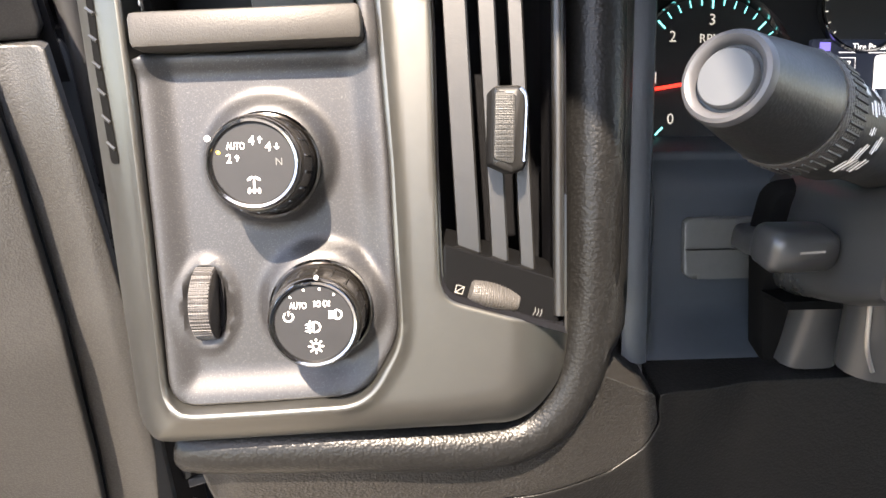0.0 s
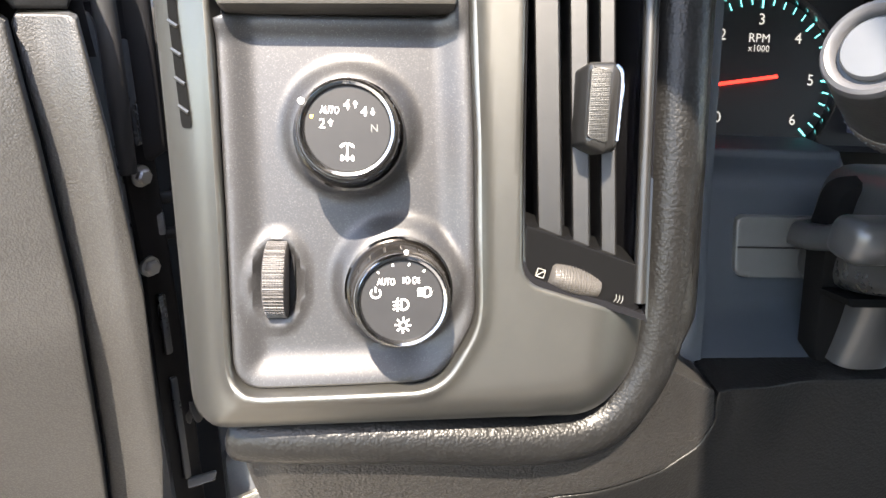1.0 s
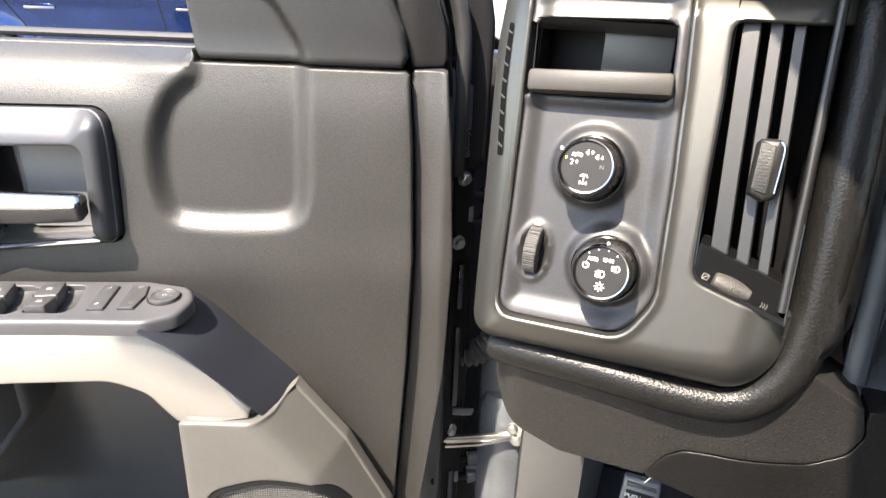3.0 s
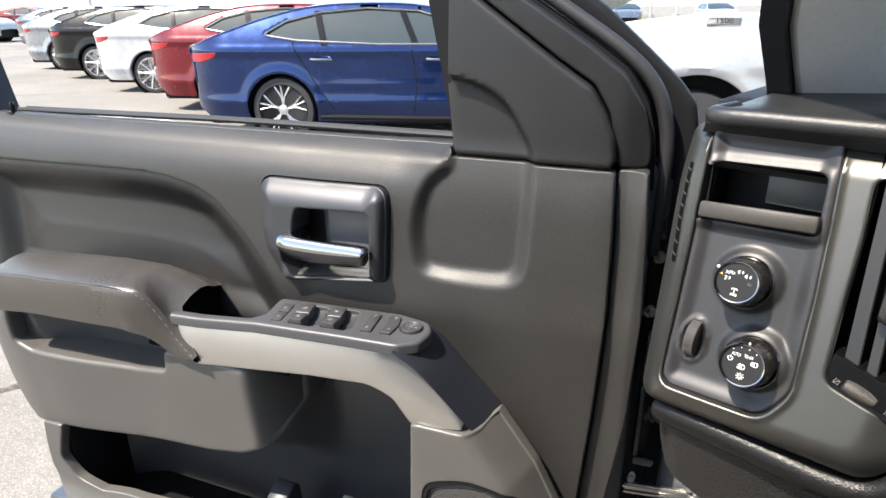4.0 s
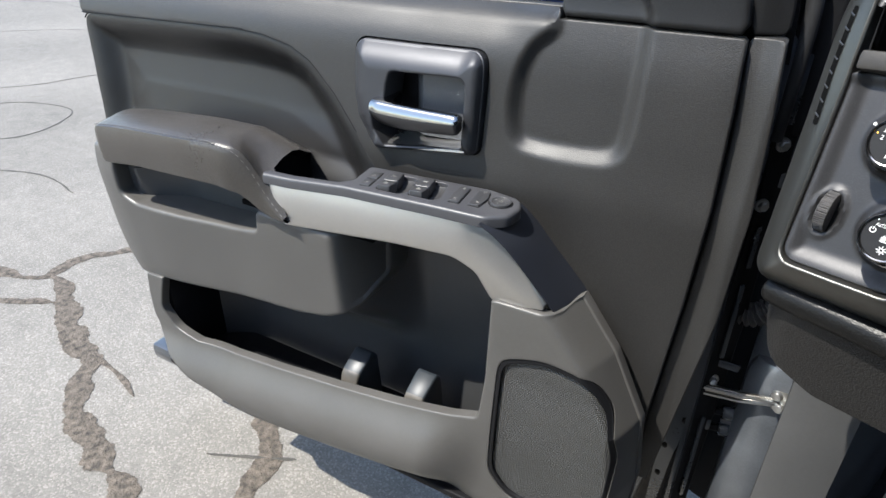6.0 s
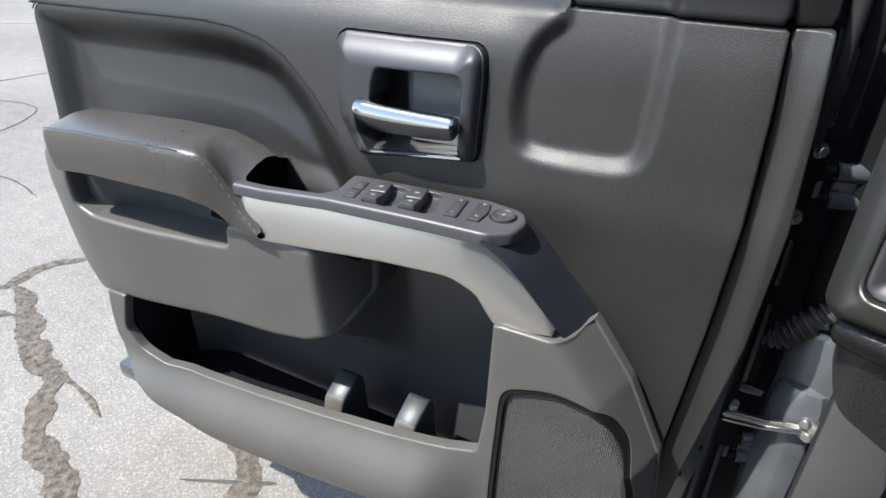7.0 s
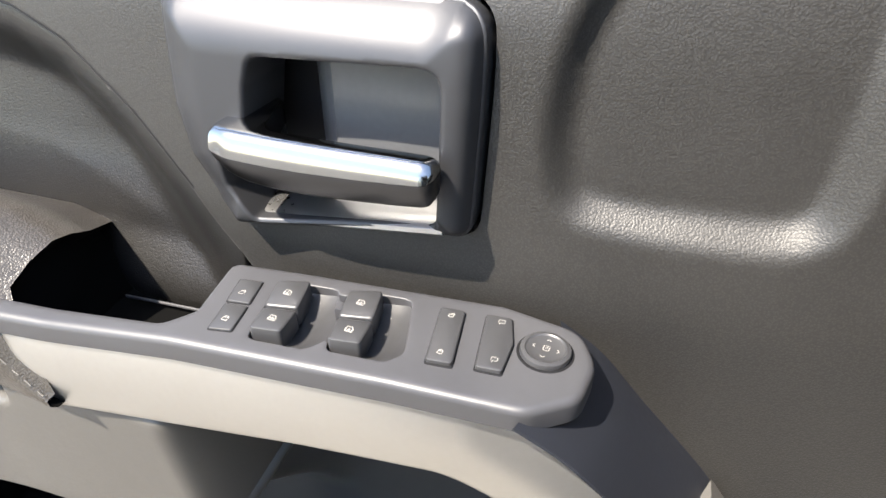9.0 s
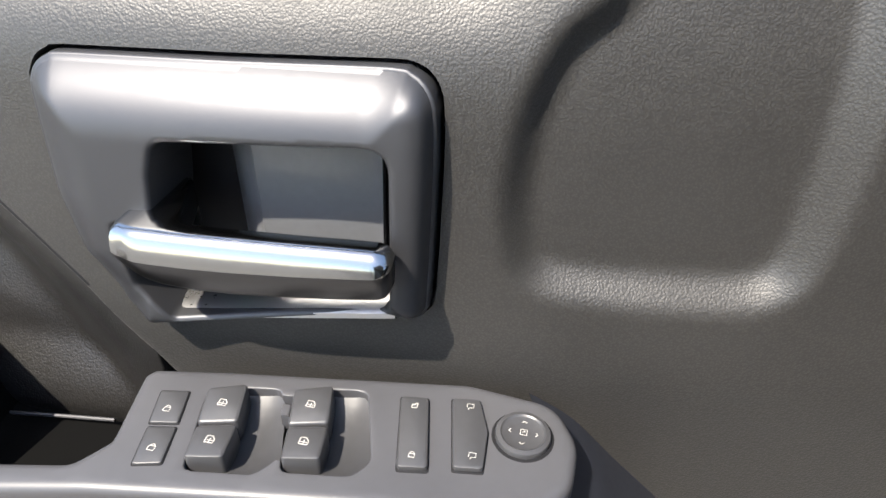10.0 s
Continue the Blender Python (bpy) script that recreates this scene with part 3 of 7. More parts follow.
SCOOP = curve([(-0.348, 1.330), (-0.372, 1.303), (-0.389, 1.258), (-0.392, 1.200), (-0.377, 1.158), (-0.335, 1.1465), (-0.255, 1.148), (-0.220, 1.160), (-0.2055, 1.190), (-0.2020, 1.262), (-0.2035, 1.335),
               (-0.220, 1.372), (-0.256, 1.422), (-0.315, 1.449), (-0.40, 1.456), (-0.46, 1.44), (-0.46, 1.36), (-0.40, 1.338)], 4)
ZU, YU = [0.40, 0.55, 0.75, 0.95, 1.05, 1.10, 1.16, 1.22, 1.27, 1.295, 1.315, 1.334, 1.75], [0.532, 0.530, 0.524, 0.516, 0.511, 0.508, 0.514, 0.519, 0.5225, 0.528, 0.540, 0.556, 0.566]

YE = YU[:8] + [0.5225, 0.526, 0.5305, 0.538, 0.560]
YE = eased(ZU, YE, 0.016)[1]
ZU, YU = eased(ZU, YU, 0.013)


OPENING = fillet([(-0.5780, 1.2445, .010), (-0.449, 1.2490, .014), (-0.4490, 1.193), (-0.4500, 1.1425, .010), (-0.560, 1.1295), (-0.590, 1.1265, .006), (-0.6085, 1.150, .006), (-0.6135, 1.192, .004), (-0.588, 1.194, .005), (-0.584, 1.225)])
BEZ = [(-0.5405 + 0.972 * (x + 0.5405), 1.199 + 0.970 * (z - 1.199)) for x, z in curve(fillet([(-0.659, 1.2855, .026), (-0.540, 1.2860), (-0.4225, 1.2880, .026), (-0.4215, 1.231), (-0.4245, 1.1330, .018), (-0.52, 1.1225), (-0.609, 1.1125, .012), (-0.630, 1.126, .01), (-0.654, 1.160, .02), (-0.6615, 1.20, .03)], 4), 2)]
CUP = [(-0.5405 + 1.024 * (x + 0.5405), 1.199 + 1.032 * (z - 1.199)) for x, z in BEZ]


def y_upper(X, Z):
    """Depth of the upper door trim, with the moulded scoop towards the mirror."""
    d = inside(SCOOP, X, Z)[0]
    high = step((Z - 1.32) / 0.05)
    wide = (0.022 + 0.003 * step((X + 0.38) / 0.10)) * (1 - 0.5 * high)
    y = np.interp(Z, ZU, YU)
    mirror_end = step((X + 0.43) / 0.10)
    y = y + (np.interp(Z, ZU, YE) - y) * mirror_end + (0.0155 + 0.0035 * high) * step(d / wide)
    return y + np.where((Z > 1.322) & (X < -0.34), 22 * (Z - 1.322) ** 2 * 2.2, 0)


upper = part("upper_panel", sheet(fillet([(-1.368, 1.344, .012), (-0.3345, 1.347), (-0.3345, 1.3335), (-0.099, 1.3335, .004), (-0.094, 1.25), (-0.091, 1.12), (-0.097, 0.97),
    (-0.113, 0.73), (-0.12, 0.60), (-0.335, 0.60), (-0.345, 0.985), (-0.60, 1.03), (-0.625, 1.075, .01), (-0.663, 1.130, .05), (-0.706, 1.184, .05), (-0.757, 1.232, .05), (-0.800, 1.253, .05), (-0.862, 1.265, .05), (-0.93, 1.269, .1), (-1.368, 1.262, .01)]), y_upper, 0.005, holes=[CUP], roll=0.0022, thick=0.02), M_GRAIN, door, "black grained upper trim with a moulded scoop")

INSERT = fillet([(-1.362, 1.261, .03), (-0.93, 1.2700, .1), (-0.861, 1.2660, .05), (-0.798, 1.254, .05), (-0.755, 1.2335, .05), (-0.704, 1.1855, .05), (-0.661, 1.1315, .05), (-0.623, 1.0765), (-0.615, 1.0), (-1.352, 1.0)])


def y_insert(X, Z):
    d = inside(INSERT, X, Z)[0]
    return np.interp(Z, ZU, YU) + 0.0025 + 0.032 * step((d - 0.008) / 0.062) - 0.012 * step((1.150 - Z) / 0.10) * step((X + 1.33) / 0.15) * step(d / 0.06) - 0.012 * step((1.11 - Z) / 0.11) - 0.006 * step((d - 0.06) / 0.1)


part("insert_panel", sheet(INSERT, y_insert, 0.005, roll=0.002, thick=0.01), M_INSERT, door, "soft black vinyl insert above the armrest")

part("insert_seam", tube([(x, float(np.interp(z, ZU, YU)) + 0.0006, z) for x, z in curve([(x, z + 0.0006) for x, z in INSERT[2:-4]], 3, False)], 0.0013, 6), M_BLACK, door, "thin dark seam round the insert")

# the sail panel below the mirror, and the window frame
sail = part("sail_panel", sheet(fillet([(-0.3345, 1.336), (-0.099, 1.336, .003), (-0.104, 1.375, .02), (-0.117, 1.405, .03), (-0.139, 1.44, .02), (-0.187, 1.471), (-0.281, 1.537), (-0.395, 1.617, .01), (-0.385, 1.60, .01), (-0.352, 1.49)]),
    lambda X, Z: y_upper(X, Z) - 0.0005, 0.005, roll=0.006, rolled=0.009, thick=0.02), M_SAIL, door, "smooth black corner trim below the mirror")
FRAME_OUT = fillet([(-0.058, 1.336), (-0.060, 1.372, .03), (-0.073, 1.415, .03), (-0.100, 1.456, .03), (-0.146, 1.490), (-0.220, 1.537), (-0.62, 1.775, .12), (-0.80, 1.835, .1), (-1.405, 1.85, .06), (-1.497, 1.536),
    (-1.432, 1.278), (-1.40, 1.278), (-1.340, 1.334, .01), (-1.402, 1.536), (-1.435, 1.70, .05), (-1.39, 1.772, .05), (-0.80, 1.765, .1), (-0.62, 1.70, .1), (-0.395, 1.622), (-0.281, 1.541), (-0.187, 1.475), (-0.137, 1.443, .02), (-0.115, 1.407, .03), (-0.0975, 1.336)])
part("window_frame", sheet(FRAME_OUT, lambda X, Z: 0.556 + 0.012 * step((X + 0.10) / 0.05) + 0.02 * np.clip((-1.29 - X) / 0.1, 0, 1), 0.006, roll=0.003, thick=0.06), M_SAIL, door, "black window frame trim")
# Added black sheet that blocks sky light in the gap between sail and frame.
part("frame_light_stop", sheet(fillet([(-0.050, 1.30), (-0.056, 1.372, .03), (-0.069, 1.417, .03), (-0.097, 1.459, .03), (-0.146, 1.494), (-0.220, 1.541), (-0.62, 1.78), (-0.62, 1.70), (-0.40, 1.63), (-0.34, 1.34), (-0.34, 1.30)]), 0.588, 0.02, thick=0.03), M_BLACK, door)
SEAL = [(-0.043, 0.606, 1.20), (-0.040, 0.606, 1.33), (-0.044, 0.606, 1.385), (-0.062, 0.604, 1.435), (-0.105, 0.603, 1.480), (-0.196, 0.603, 1.540), (-0.40, 0.603, 1.668), (-0.62, 0.603, 1.80)]
part("frame_shell", sheet(fillet([(-0.005, 1.20), (-0.003, 1.378), (-0.010, 1.414, .02), (-0.033, 1.442, .02), (-0.075, 1.48), (-0.14, 1.537), (-0.55, 1.80), (-0.62, 1.78), (-0.20, 1.53), (-0.12, 1.46), (-0.07, 1.40), (-0.06, 1.20)]), 0.628, 0.01, roll=0.008, thick=0.02), M_BLACK, door, "black outer edge of the window frame")
part("weatherstrip", tube(curve(SEAL, 6, False), 0.010, 12), M_RUBBER, door, "black rubber weatherstrip")
part("window_channel", tube([(-1.31, 0.606, 1.345), (-0.80, 0.608, 1.353), (-0.32, 0.608, 1.353)], 0.005, 8), M_RUBBER, door)
part("window_channel", tube([(-1.31, 0.624, 1.345), (-0.80, 0.626, 1.351), (-0.32, 0.626, 1.351)], 0.005, 8), M_RUBBER, door)
lock = part("lock_pin", lathe([(0.0045, 0), (0.0045, 0.016), (0.005, 0.020), (0.004, 0.026), (0.0015, 0.029)], 14, pose(-1.292, 0.580, 1.338)), M_GLOSS, door, "black plastic lock pin")
part("collar", lathe([(0.013, 0), (0.013, 0.003), (0.007, 0.004)], 18, pose(-1.292, 0.580, 1.3405)), M_CHROME, lock)

# the door's painted shell and its hinge edge
part("door_shell", sheet(fillet([(-1.46, 1.318), (-0.02, 1.318), (-0.015, 0.9), (-0.03, 0.40, .04), (-0.10, 0.33, .05), (-1.33, 0.30, .10), (-1.47, 0.44, .1)]), 0.655, 0.03, roll=0.03, thick=0.03), M_PAINT, door, "dark slate painted outer door skin")
part("door_lip", box(-1.42, -1.262, 0.50, 0.62, 0.335, 0.385, 0.012), M_PAINT, door, "painted lower corner of the door")
part("door_core", box(-1.40, -0.045, 0.592, 0.66, 0.42, 1.335, 0.012), M_PAINT, door, "dark slate painted inner door")
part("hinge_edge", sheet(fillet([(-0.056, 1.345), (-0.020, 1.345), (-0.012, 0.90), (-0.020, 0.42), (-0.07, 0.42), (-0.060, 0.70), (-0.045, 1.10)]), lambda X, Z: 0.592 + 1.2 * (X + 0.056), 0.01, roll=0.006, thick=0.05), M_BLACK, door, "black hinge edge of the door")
part("edge_trim", sheet(fillet([(-0.0975, 1.3335), (-0.0575, 1.3345, .004), (-0.050, 1.25), (-0.0435, 1.12), (-0.049, 0.95), (-0.070, 0.76), (-0.090, 0.58), (-0.118, 0.58), (-0.111, 0.73), (-0.0945, 0.97), (-0.0885, 1.12), (-0.0915, 1.25)]),
    lambda X, Z: np.interp(Z, ZU, YE) + 0.017 - 0.010 * step((X + 0.0835) / 0.030) + 0.12 * np.clip(X + 0.058, 0, 1), 0.004, roll=0.002, thick=0.03), M_GRAIN, door, "grained trim strip along the hinge edge")

# armrest
XA = [-1.160, -1.150, -1.130, -1.05, -0.93, -0.84, -0.80, -0.782, -0.766, -0.746, -0.72, -0.713]
ZT = [1.088, 1.101, 1.107, 1.115, 1.121, 1.127, 1.123, 1.111, 1.083, 1.0485, 1.018, 1.012]
ZB = [1.034, 1.028, 1.029, 1.038, 1.043, 1.047, 1.040, 1.027, 1.012, 1.003, 1.003, 1.004]
XTOP = [-1.20, -1.165, -1.10, -1.0, -0.92, -0.82, -0.785, -0.755, -0.734, -0.70]
ZTOP = [1.093, 1.109, 1.119, 1.127, 1.132, 1.133, 1.124, 1.110, 1.100, 1.085]


def armrest_ring(x):
    """One cross-section of the armrest; each line along it runs to its own end, so that the pad is cut off slanting above the grab slot."""
    zt, zb = np.interp(x, XA, ZT), np.interp(x, XA, ZB)
    w = float(step((x + 0.90) / 0.17))
    out = 0.020 * (1 - float(step((x + 0.83) / 0.09))) - 0.012 * (1 - float(step((x + 1.160) / 0.02)))
    far = (x + 1.160) / (1.160 - 0.713)
    ring = []
    for y, f, end in ((0.53, None, -0.735), (0.40, None, -0.725), (0.382, None, -0.708), (0.374, 0.06, -0.708), (0.370, 0.45, -0.710), (0.371, 0.86, -0.713), (0.373, 0.97, -0.713)):
        z = zb if f is None else zb + f * (zt - zb)
        ring.append((-1.160 + far * (end + 1.160), y - out * (1 if y < 0.395 else 0), z))
    for (y0, f0), (y1, f1), end, drop in (((0.379, 0.05), (0.3765, 0.05), -0.709, 0), ((0.388, 0.35), (0.381, 0.38), -0.720, 0), ((0.400, 0.62), (0.391, 0.60), -0.737, 0), ((0.415, 0.88), (0.406, 0.73), -0.753, 0), ((0.430, 0.98), (0.426, 0.85), -0.751, 0), ((0.447, 1.0), (0.447, 0.95), -0.748, 0.002), ((0.462, 1.0), (0.462, 1.0), -0.746, 0.008), ((0.485, 1.0), (0.485, 1.0), -0.755, 0.025), ((0.53, 1.0), (0.53, 1.0), -0.780, 0.058)):
        xe = -1.160 + far * (end + 1.160)
        y, f = y0 + w * (y1 - y0), f0 + w * (f1 - f0)
        f += 0.9 * w * (1 - w) * (1 - f)
        ring.append((xe, y - out * max(0.0, min(1.0, (0.44 - y) / 0.05)), zt + f * (np.interp(xe, XTOP, ZTOP) - zt) - drop))
    return ring


rings = [armrest_ring(x) for x in np.concatenate([np.linspace(-1.160, -1.130, 5), np.linspace(-1.11, -0.85, 14), np.linspace(-0.84, -0.713, 26)])]
V, F = loft(rings)
arm = part("armrest", (V, F[:-1]), M_LEATHER, door, "black leather armrest pad with grey stitching", 50)
# The armrest's shaded end is painted near-black.
part("armrest_end", loft([rings[-1], [(0.75 * x - 0.25 * 0.80, 0.440 + 0.85 * (y - 0.440), 1.045 + 0.80 * (z - 1.045)) for x, y, z in rings[-1]]], caps=False), M_GAPSHADE, arm, "hollow end of the armrest, painted black for its shade", 30)
part("armrest_end", ([(0.75 * x - 0.25 * 0.80, 0.440 + 0.85 * (y - 0.440), 1.045 + 0.80 * (z - 1.045)) for x, y, z in rings[-1]], [list(range(len(rings[-1])))]), M_GAPSHADE, arm)
seam_line = curve([armrest_ring(x)[6] for x in np.linspace(-1.150, -0.7135, 30)], 8, False)
st = []
for i in range(0, len(seam_line) - 4, 4):
    st.append(tube([Vector(seam_line[i]) - Vector((0, 0.0005, 0)), Vector(seam_line[i + 2]) - Vector((0, 0.0005, 0))], 0.0006, 5))
part("stitching", join(*st), M_SEAM, arm, "grey stitching along the edge")
part("piping", tube([(x, y - 0.0002, z + 0.004) for x, y, z in seam_line[:-60]], 0.0008, 6), M_LEATHER, arm)

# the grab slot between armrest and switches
# Shade in the slot is given by the floor's near-black colour.
slot = part("grab_slot", box(-0.84, -0.555, 0.402, 0.535, 0.996, 1.006, 0.002), M_GAPSHADE, door, "slot behind the switch ledge, its floor painted dark for shade")
part("slot_edge", tube([(-0.775, 0.492, 1.010), (-0.72, 0.4935, 1.0125), (-0.665, 0.495, 1.014)], 0.0014, 8), M_SWITCH, slot, "thin grey edge of the slot")

# Added blocks, out of view, that keep sun from leaking into the pocket.
part("pocket_light_stop", join(box(-0.625, -0.425, 0.435, 0.545, 1.040, 1.052, 0.003), box(-0.43, -0.345, 0.465, 0.545, 1.030, 1.042, 0.003)), M_BLACK, door, "added black blocks that stop sunlight below the switch plate")

# middle panel with the pull recess
RECESS = fillet([(-1.160, 1.06), (-1.162, 0.950, .016), (-1.125, 0.937, .03), (-0.99, 0.939), (-0.867, 0.946, .05), (-0.806, 0.955, .014), (-0.800, 1.0, .02), (-0.83, 1.06)])


def y_mid(X, Z):
    y = np.interp(Z, *eased([0.72, 0.784, 0.90, 1.0, 1.04], [0.420, 0.406, 0.397, 0.389, 0.396]))
    return y + 0.16 * np.clip((X + 0.645) / 0.055, 0, 1) ** 2.4 - 0.014 * step((-0.85 - X) / 0.25) + 0.020 * np.clip((-1.15 - X) / 0.10, 0, 1) ** 2


part("pull_panel", sheet(fillet([(-1.236, 1.045), (-0.81, 1.045), (-0.79, 1.000), (-0.590, 0.996), (-0.592, 0.88, .02), (-0.612, 0.838, .03), (-0.672, 0.806, .05), (-0.746, 0.790, .05), (-0.916, 0.774), (-1.205, 0.741, .015), (-1.246, 0.85, .05)]),
    y_mid, 0.006, holes=[RECESS], roll=0.008, rolled=0.012, roll_in=0.006, thick=0.10), M_LOWER, door, "smooth grey plastic panel with a pull recess")
# Shade inside the recess is put into its black colour.
part("pull_recess", sheet(fillet([(-1.18, 1.05), (-0.78, 1.05), (-0.78, 0.90), (-1.18, 0.90)]), lambda X, Z: 0.492 - 0.030 * step((0.965 - Z) / 0.03), 0.005, thick=0.01), M_BLACK, door, "moulded pull recess, coloured dark for its shade")

# the map pocket and the lower shell
part("pocket_back", sheet(fillet([(-1.19, 1.0), (-0.33, 1.0), (-0.33, 0.49), (-1.19, 0.49)]), lambda X, Z: np.interp(Z, [0.49, 0.66, 0.80, 1.05], [0.586, 0.587, 0.582, 0.565]) - 0.110 * step((-0.560 - X) / 0.130) * step((Z - 0.665) / 0.130) - 0.05 * np.clip((-1.02 - X) / 0.12, 0, 1) ** 2, 0.006, thick=0.01), M_POCKET, door, "dark moulded back of the door pocket")
# Pocket side and floor are coloured black for the shade inside.
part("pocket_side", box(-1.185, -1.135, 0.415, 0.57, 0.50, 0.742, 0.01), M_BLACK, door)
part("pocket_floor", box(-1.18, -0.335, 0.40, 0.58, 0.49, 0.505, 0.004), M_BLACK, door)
for xc, dz in ((-0.671, 0.0), (-0.520, 0.006)):
    ends = ((-1.0, 0.006), (-0.93, 0.0015), (-0.82, 0.0), (0.82, 0.0), (0.93, 0.0015), (1.0, 0.006))
    body = [[(xc + u * w + lean, y + 0.3 * low, z + dz - low) for w, lean, y, z in ((0.0235, 0.003, 0.530, 0.510), (0.0225, 0.003, 0.514, 0.658), (0.0225, 0.002, 0.508, 0.664), (0.0222, 0.002, 0.500, 0.664), (0.0215, 0.0, 0.462, 0.642), (0.0210, 0.0, 0.456, 0.635), (0.020, -0.010, 0.440, 0.510))] for u, low in ends]
    # Sky light is in the body's blue tint, sunlight in the front's tan.
    rib = part("bottle_rib", loft(body), M_RIBSKY, door, "moulded bottle rib in the pocket, tinted blue for sky light", 50)
    part("rib_front", loft([[(xc + u * w + lean, y + 0.3 * low, z + dz - low) for w, lean, y, z in ((0.0212, 0.0, 0.4615, 0.6410), (0.0208, 0.0, 0.4535, 0.6350), (0.0205, -0.010, 0.4375, 0.512), (0.020, -0.010, 0.442, 0.512))] for u, low in ends]), M_RIBSUN, rib, "rough front of the rib, tinted tan for sunlight", 50)

XR = [-0.10, -0.10, -0.112, -0.170, -0.234]
LIP = [(-1.143, 0.670, .03), (-1.112, 0.628, .035), (-1.05, 0.609), (-0.948, 0.612), (-0.814, 0.626), (-0.663, 0.647), (-0.529, 0.670), (-0.41, 0.697)]
BELOW = eased([-0.4, 0.0, 0.02, 0.05, 0.075, 0.10, 0.13, 0.16, 0.30], [0.0, 0.0, -0.010, -0.030, -0.041, -0.045, -0.040, -0.020, 0.13], 0.010)


def y_low(X, Z):
    """Depth of the lower trim; below the pocket's lip it bulges into the cab."""
    y = np.interp(Z, *eased([0.40, 0.60, 0.70, 0.80, 0.96], [0.412, 0.407, 0.404, 0.407, 0.414], 0.02))
    t = np.clip((X - (np.interp(Z, [0.4, 0.65, 0.77, 0.875, 0.952], XR) - 0.040)) / 0.040, 0, 1)
    lip = np.interp(X, [p[0] for p in LIP[2:]], [p[1] for p in LIP[2:]])
    bulge = np.interp(lip - Z, *BELOW) * step((-0.345 - X) / 0.12)
    return y + 0.085 * t ** 1.9 + bulge - 0.014 * step((-0.98 - X) / 0.12)


SPEAKER = fillet([(-0.338, 0.60, .02), (-0.331, 0.852, .022), (-0.260, 0.875, .06), (-0.190, 0.868, .05), (-0.150, 0.81, .06), (-0.130, 0.73, .06), (-0.132, 0.63, .06), (-0.18, 0.56, .06), (-0.30, 0.55, .04)])
SPEAKER = soften(SPEAKER, 0.005, 12)
LOWER = [(-1.168, 0.755, .006), (-1.114, 0.758, .008)] + LIP + [(-0.361, 0.713, .018), (-0.352, 0.80),
         (-0.351, 0.952), (-0.268, 0.953), (-0.246, 0.951), (-0.2355, 0.957), (-0.170, 0.877), (-0.112, 0.77), (-0.100, 0.65), (-0.110, 0.43), (-0.4, 0.43), (-0.7, 0.440), (-0.88, 0.470), (-0.98, 0.497), (-1.06, 0.525), (-1.125, 0.560, .04), (-1.165, 0.60, .04), (-1.178, 0.645, .04), (-1.174, 0.70, .04)]
part("lower_panel", sheet(fillet(LOWER), y_low, 0.005, holes=[SPEAKER], roll=0.0035, roll_in=0.0015, thick=0.016), M_LOWER, door, "smooth grey plastic lower panel with a map pocket")
inner = [(-0.236 + 0.93 * (x + 0.236), 0.715 + 0.945 * (z - 0.715)) for x, z in SPEAKER]
part("speaker_rim", sheet(fillet([(x, z) for x, z in SPEAKER]), lambda X, Z: y_low(X, Z) + 0.002, 0.002, holes=[inner], roll=0.0012, roll_in=0.0012, thick=0.02), M_BLACK, door, "black rim round the speaker")
M_GRILLE = mat("perforated_speaker_grille", (0.050, 0.049, 0.046), 0.5, grain=330, bump=1.0, kind="dots")
part("speaker_grille", sheet(inner, lambda X, Z: y_low(X, Z) + 0.008, 0.003, thick=0.01), M_GRILLE, door, "dark perforated speaker grille")

# silver trim and switch plate
SILVER = fillet([(-0.748, 1.073), (-0.626, 1.079), (-0.516, 1.081), (-0.417, 1.081, .05), (-0.366, 1.072, .04), (-0.322, 1.040, .03), (-0.262, 0.956, .003), (-0.356, 0.944, .003), (-0.379, 0.992, .03), (-0.418, 1.010, .05), (-0.518, 1.009), (-0.618, 1.002), (-0.722, 0.9955, .003)])
part("silver_trim", sheet(SILVER, lambda X, Z: 0.3775 + 0.095 * (X + 0.735) + 3 * (Z - np.interp(X, [-0.75, -0.4, -0.3], [1.045, 1.05, 1.0])) ** 2 + 0.12 * (Z - np.interp(X, [-0.75, -0.4, -0.3], [1.045, 1.05, 1.0])), 0.005, roll=0.004, thick=0.004), M_SILVER, door, "satin silver trim strip under the switches")
PLATE = fillet([(-0.758, 0.376), (-0.60, 0.391), (-0.45, 0.403), (-0.366, 0.407, .02), (-0.337, 0.428, .02), (-0.332, 0.46, .03), (-0.345, 0.489, .025), (-0.40, 0.499), (-0.551, 0.488), (-0.612, 0.482, .008), (-0.602, 0.424, .008), (-0.616, 0.407, .012), (-0.755, 0.396)])
W1 = fillet([(-0.563, 0.466, .010), (-0.553, 0.473, .01), (-0.517, 0.476, .008), (-0.503, 0.424, .008), (-0.512, 0.413, .008), (-0.552, 0.410, .006)])
W2 = fillet([(x + 0.0535, y + 0.0065) for x, y in W1])
plate = part("switch_plate", sheet(PLATE, lambda X, Y: -1.089 + 0.006 * np.clip((-0.60 - X) / 0.1, 0, 1), 0.004, holes=[W1, W2], roll=0.005, roll_in=0.001, thick=0.012, to=TOP), M_SWITCH, door, "black plastic switch plate")
for W in (W1, W2):
    part("switch_well", sheet([(1.04 * (x - W[0][0]) + W[0][0] - 0.001, y) for x, y in W], lambda X, Y: -1.074 - 0.010 * np.abs((Y - Y.mean()) / 0.034) ** 2 - 0.006 * step((X - X.mean() - 0.004) / 0.024), 0.004, thick=0.004, to=TOP), M_BUTTON, plate)


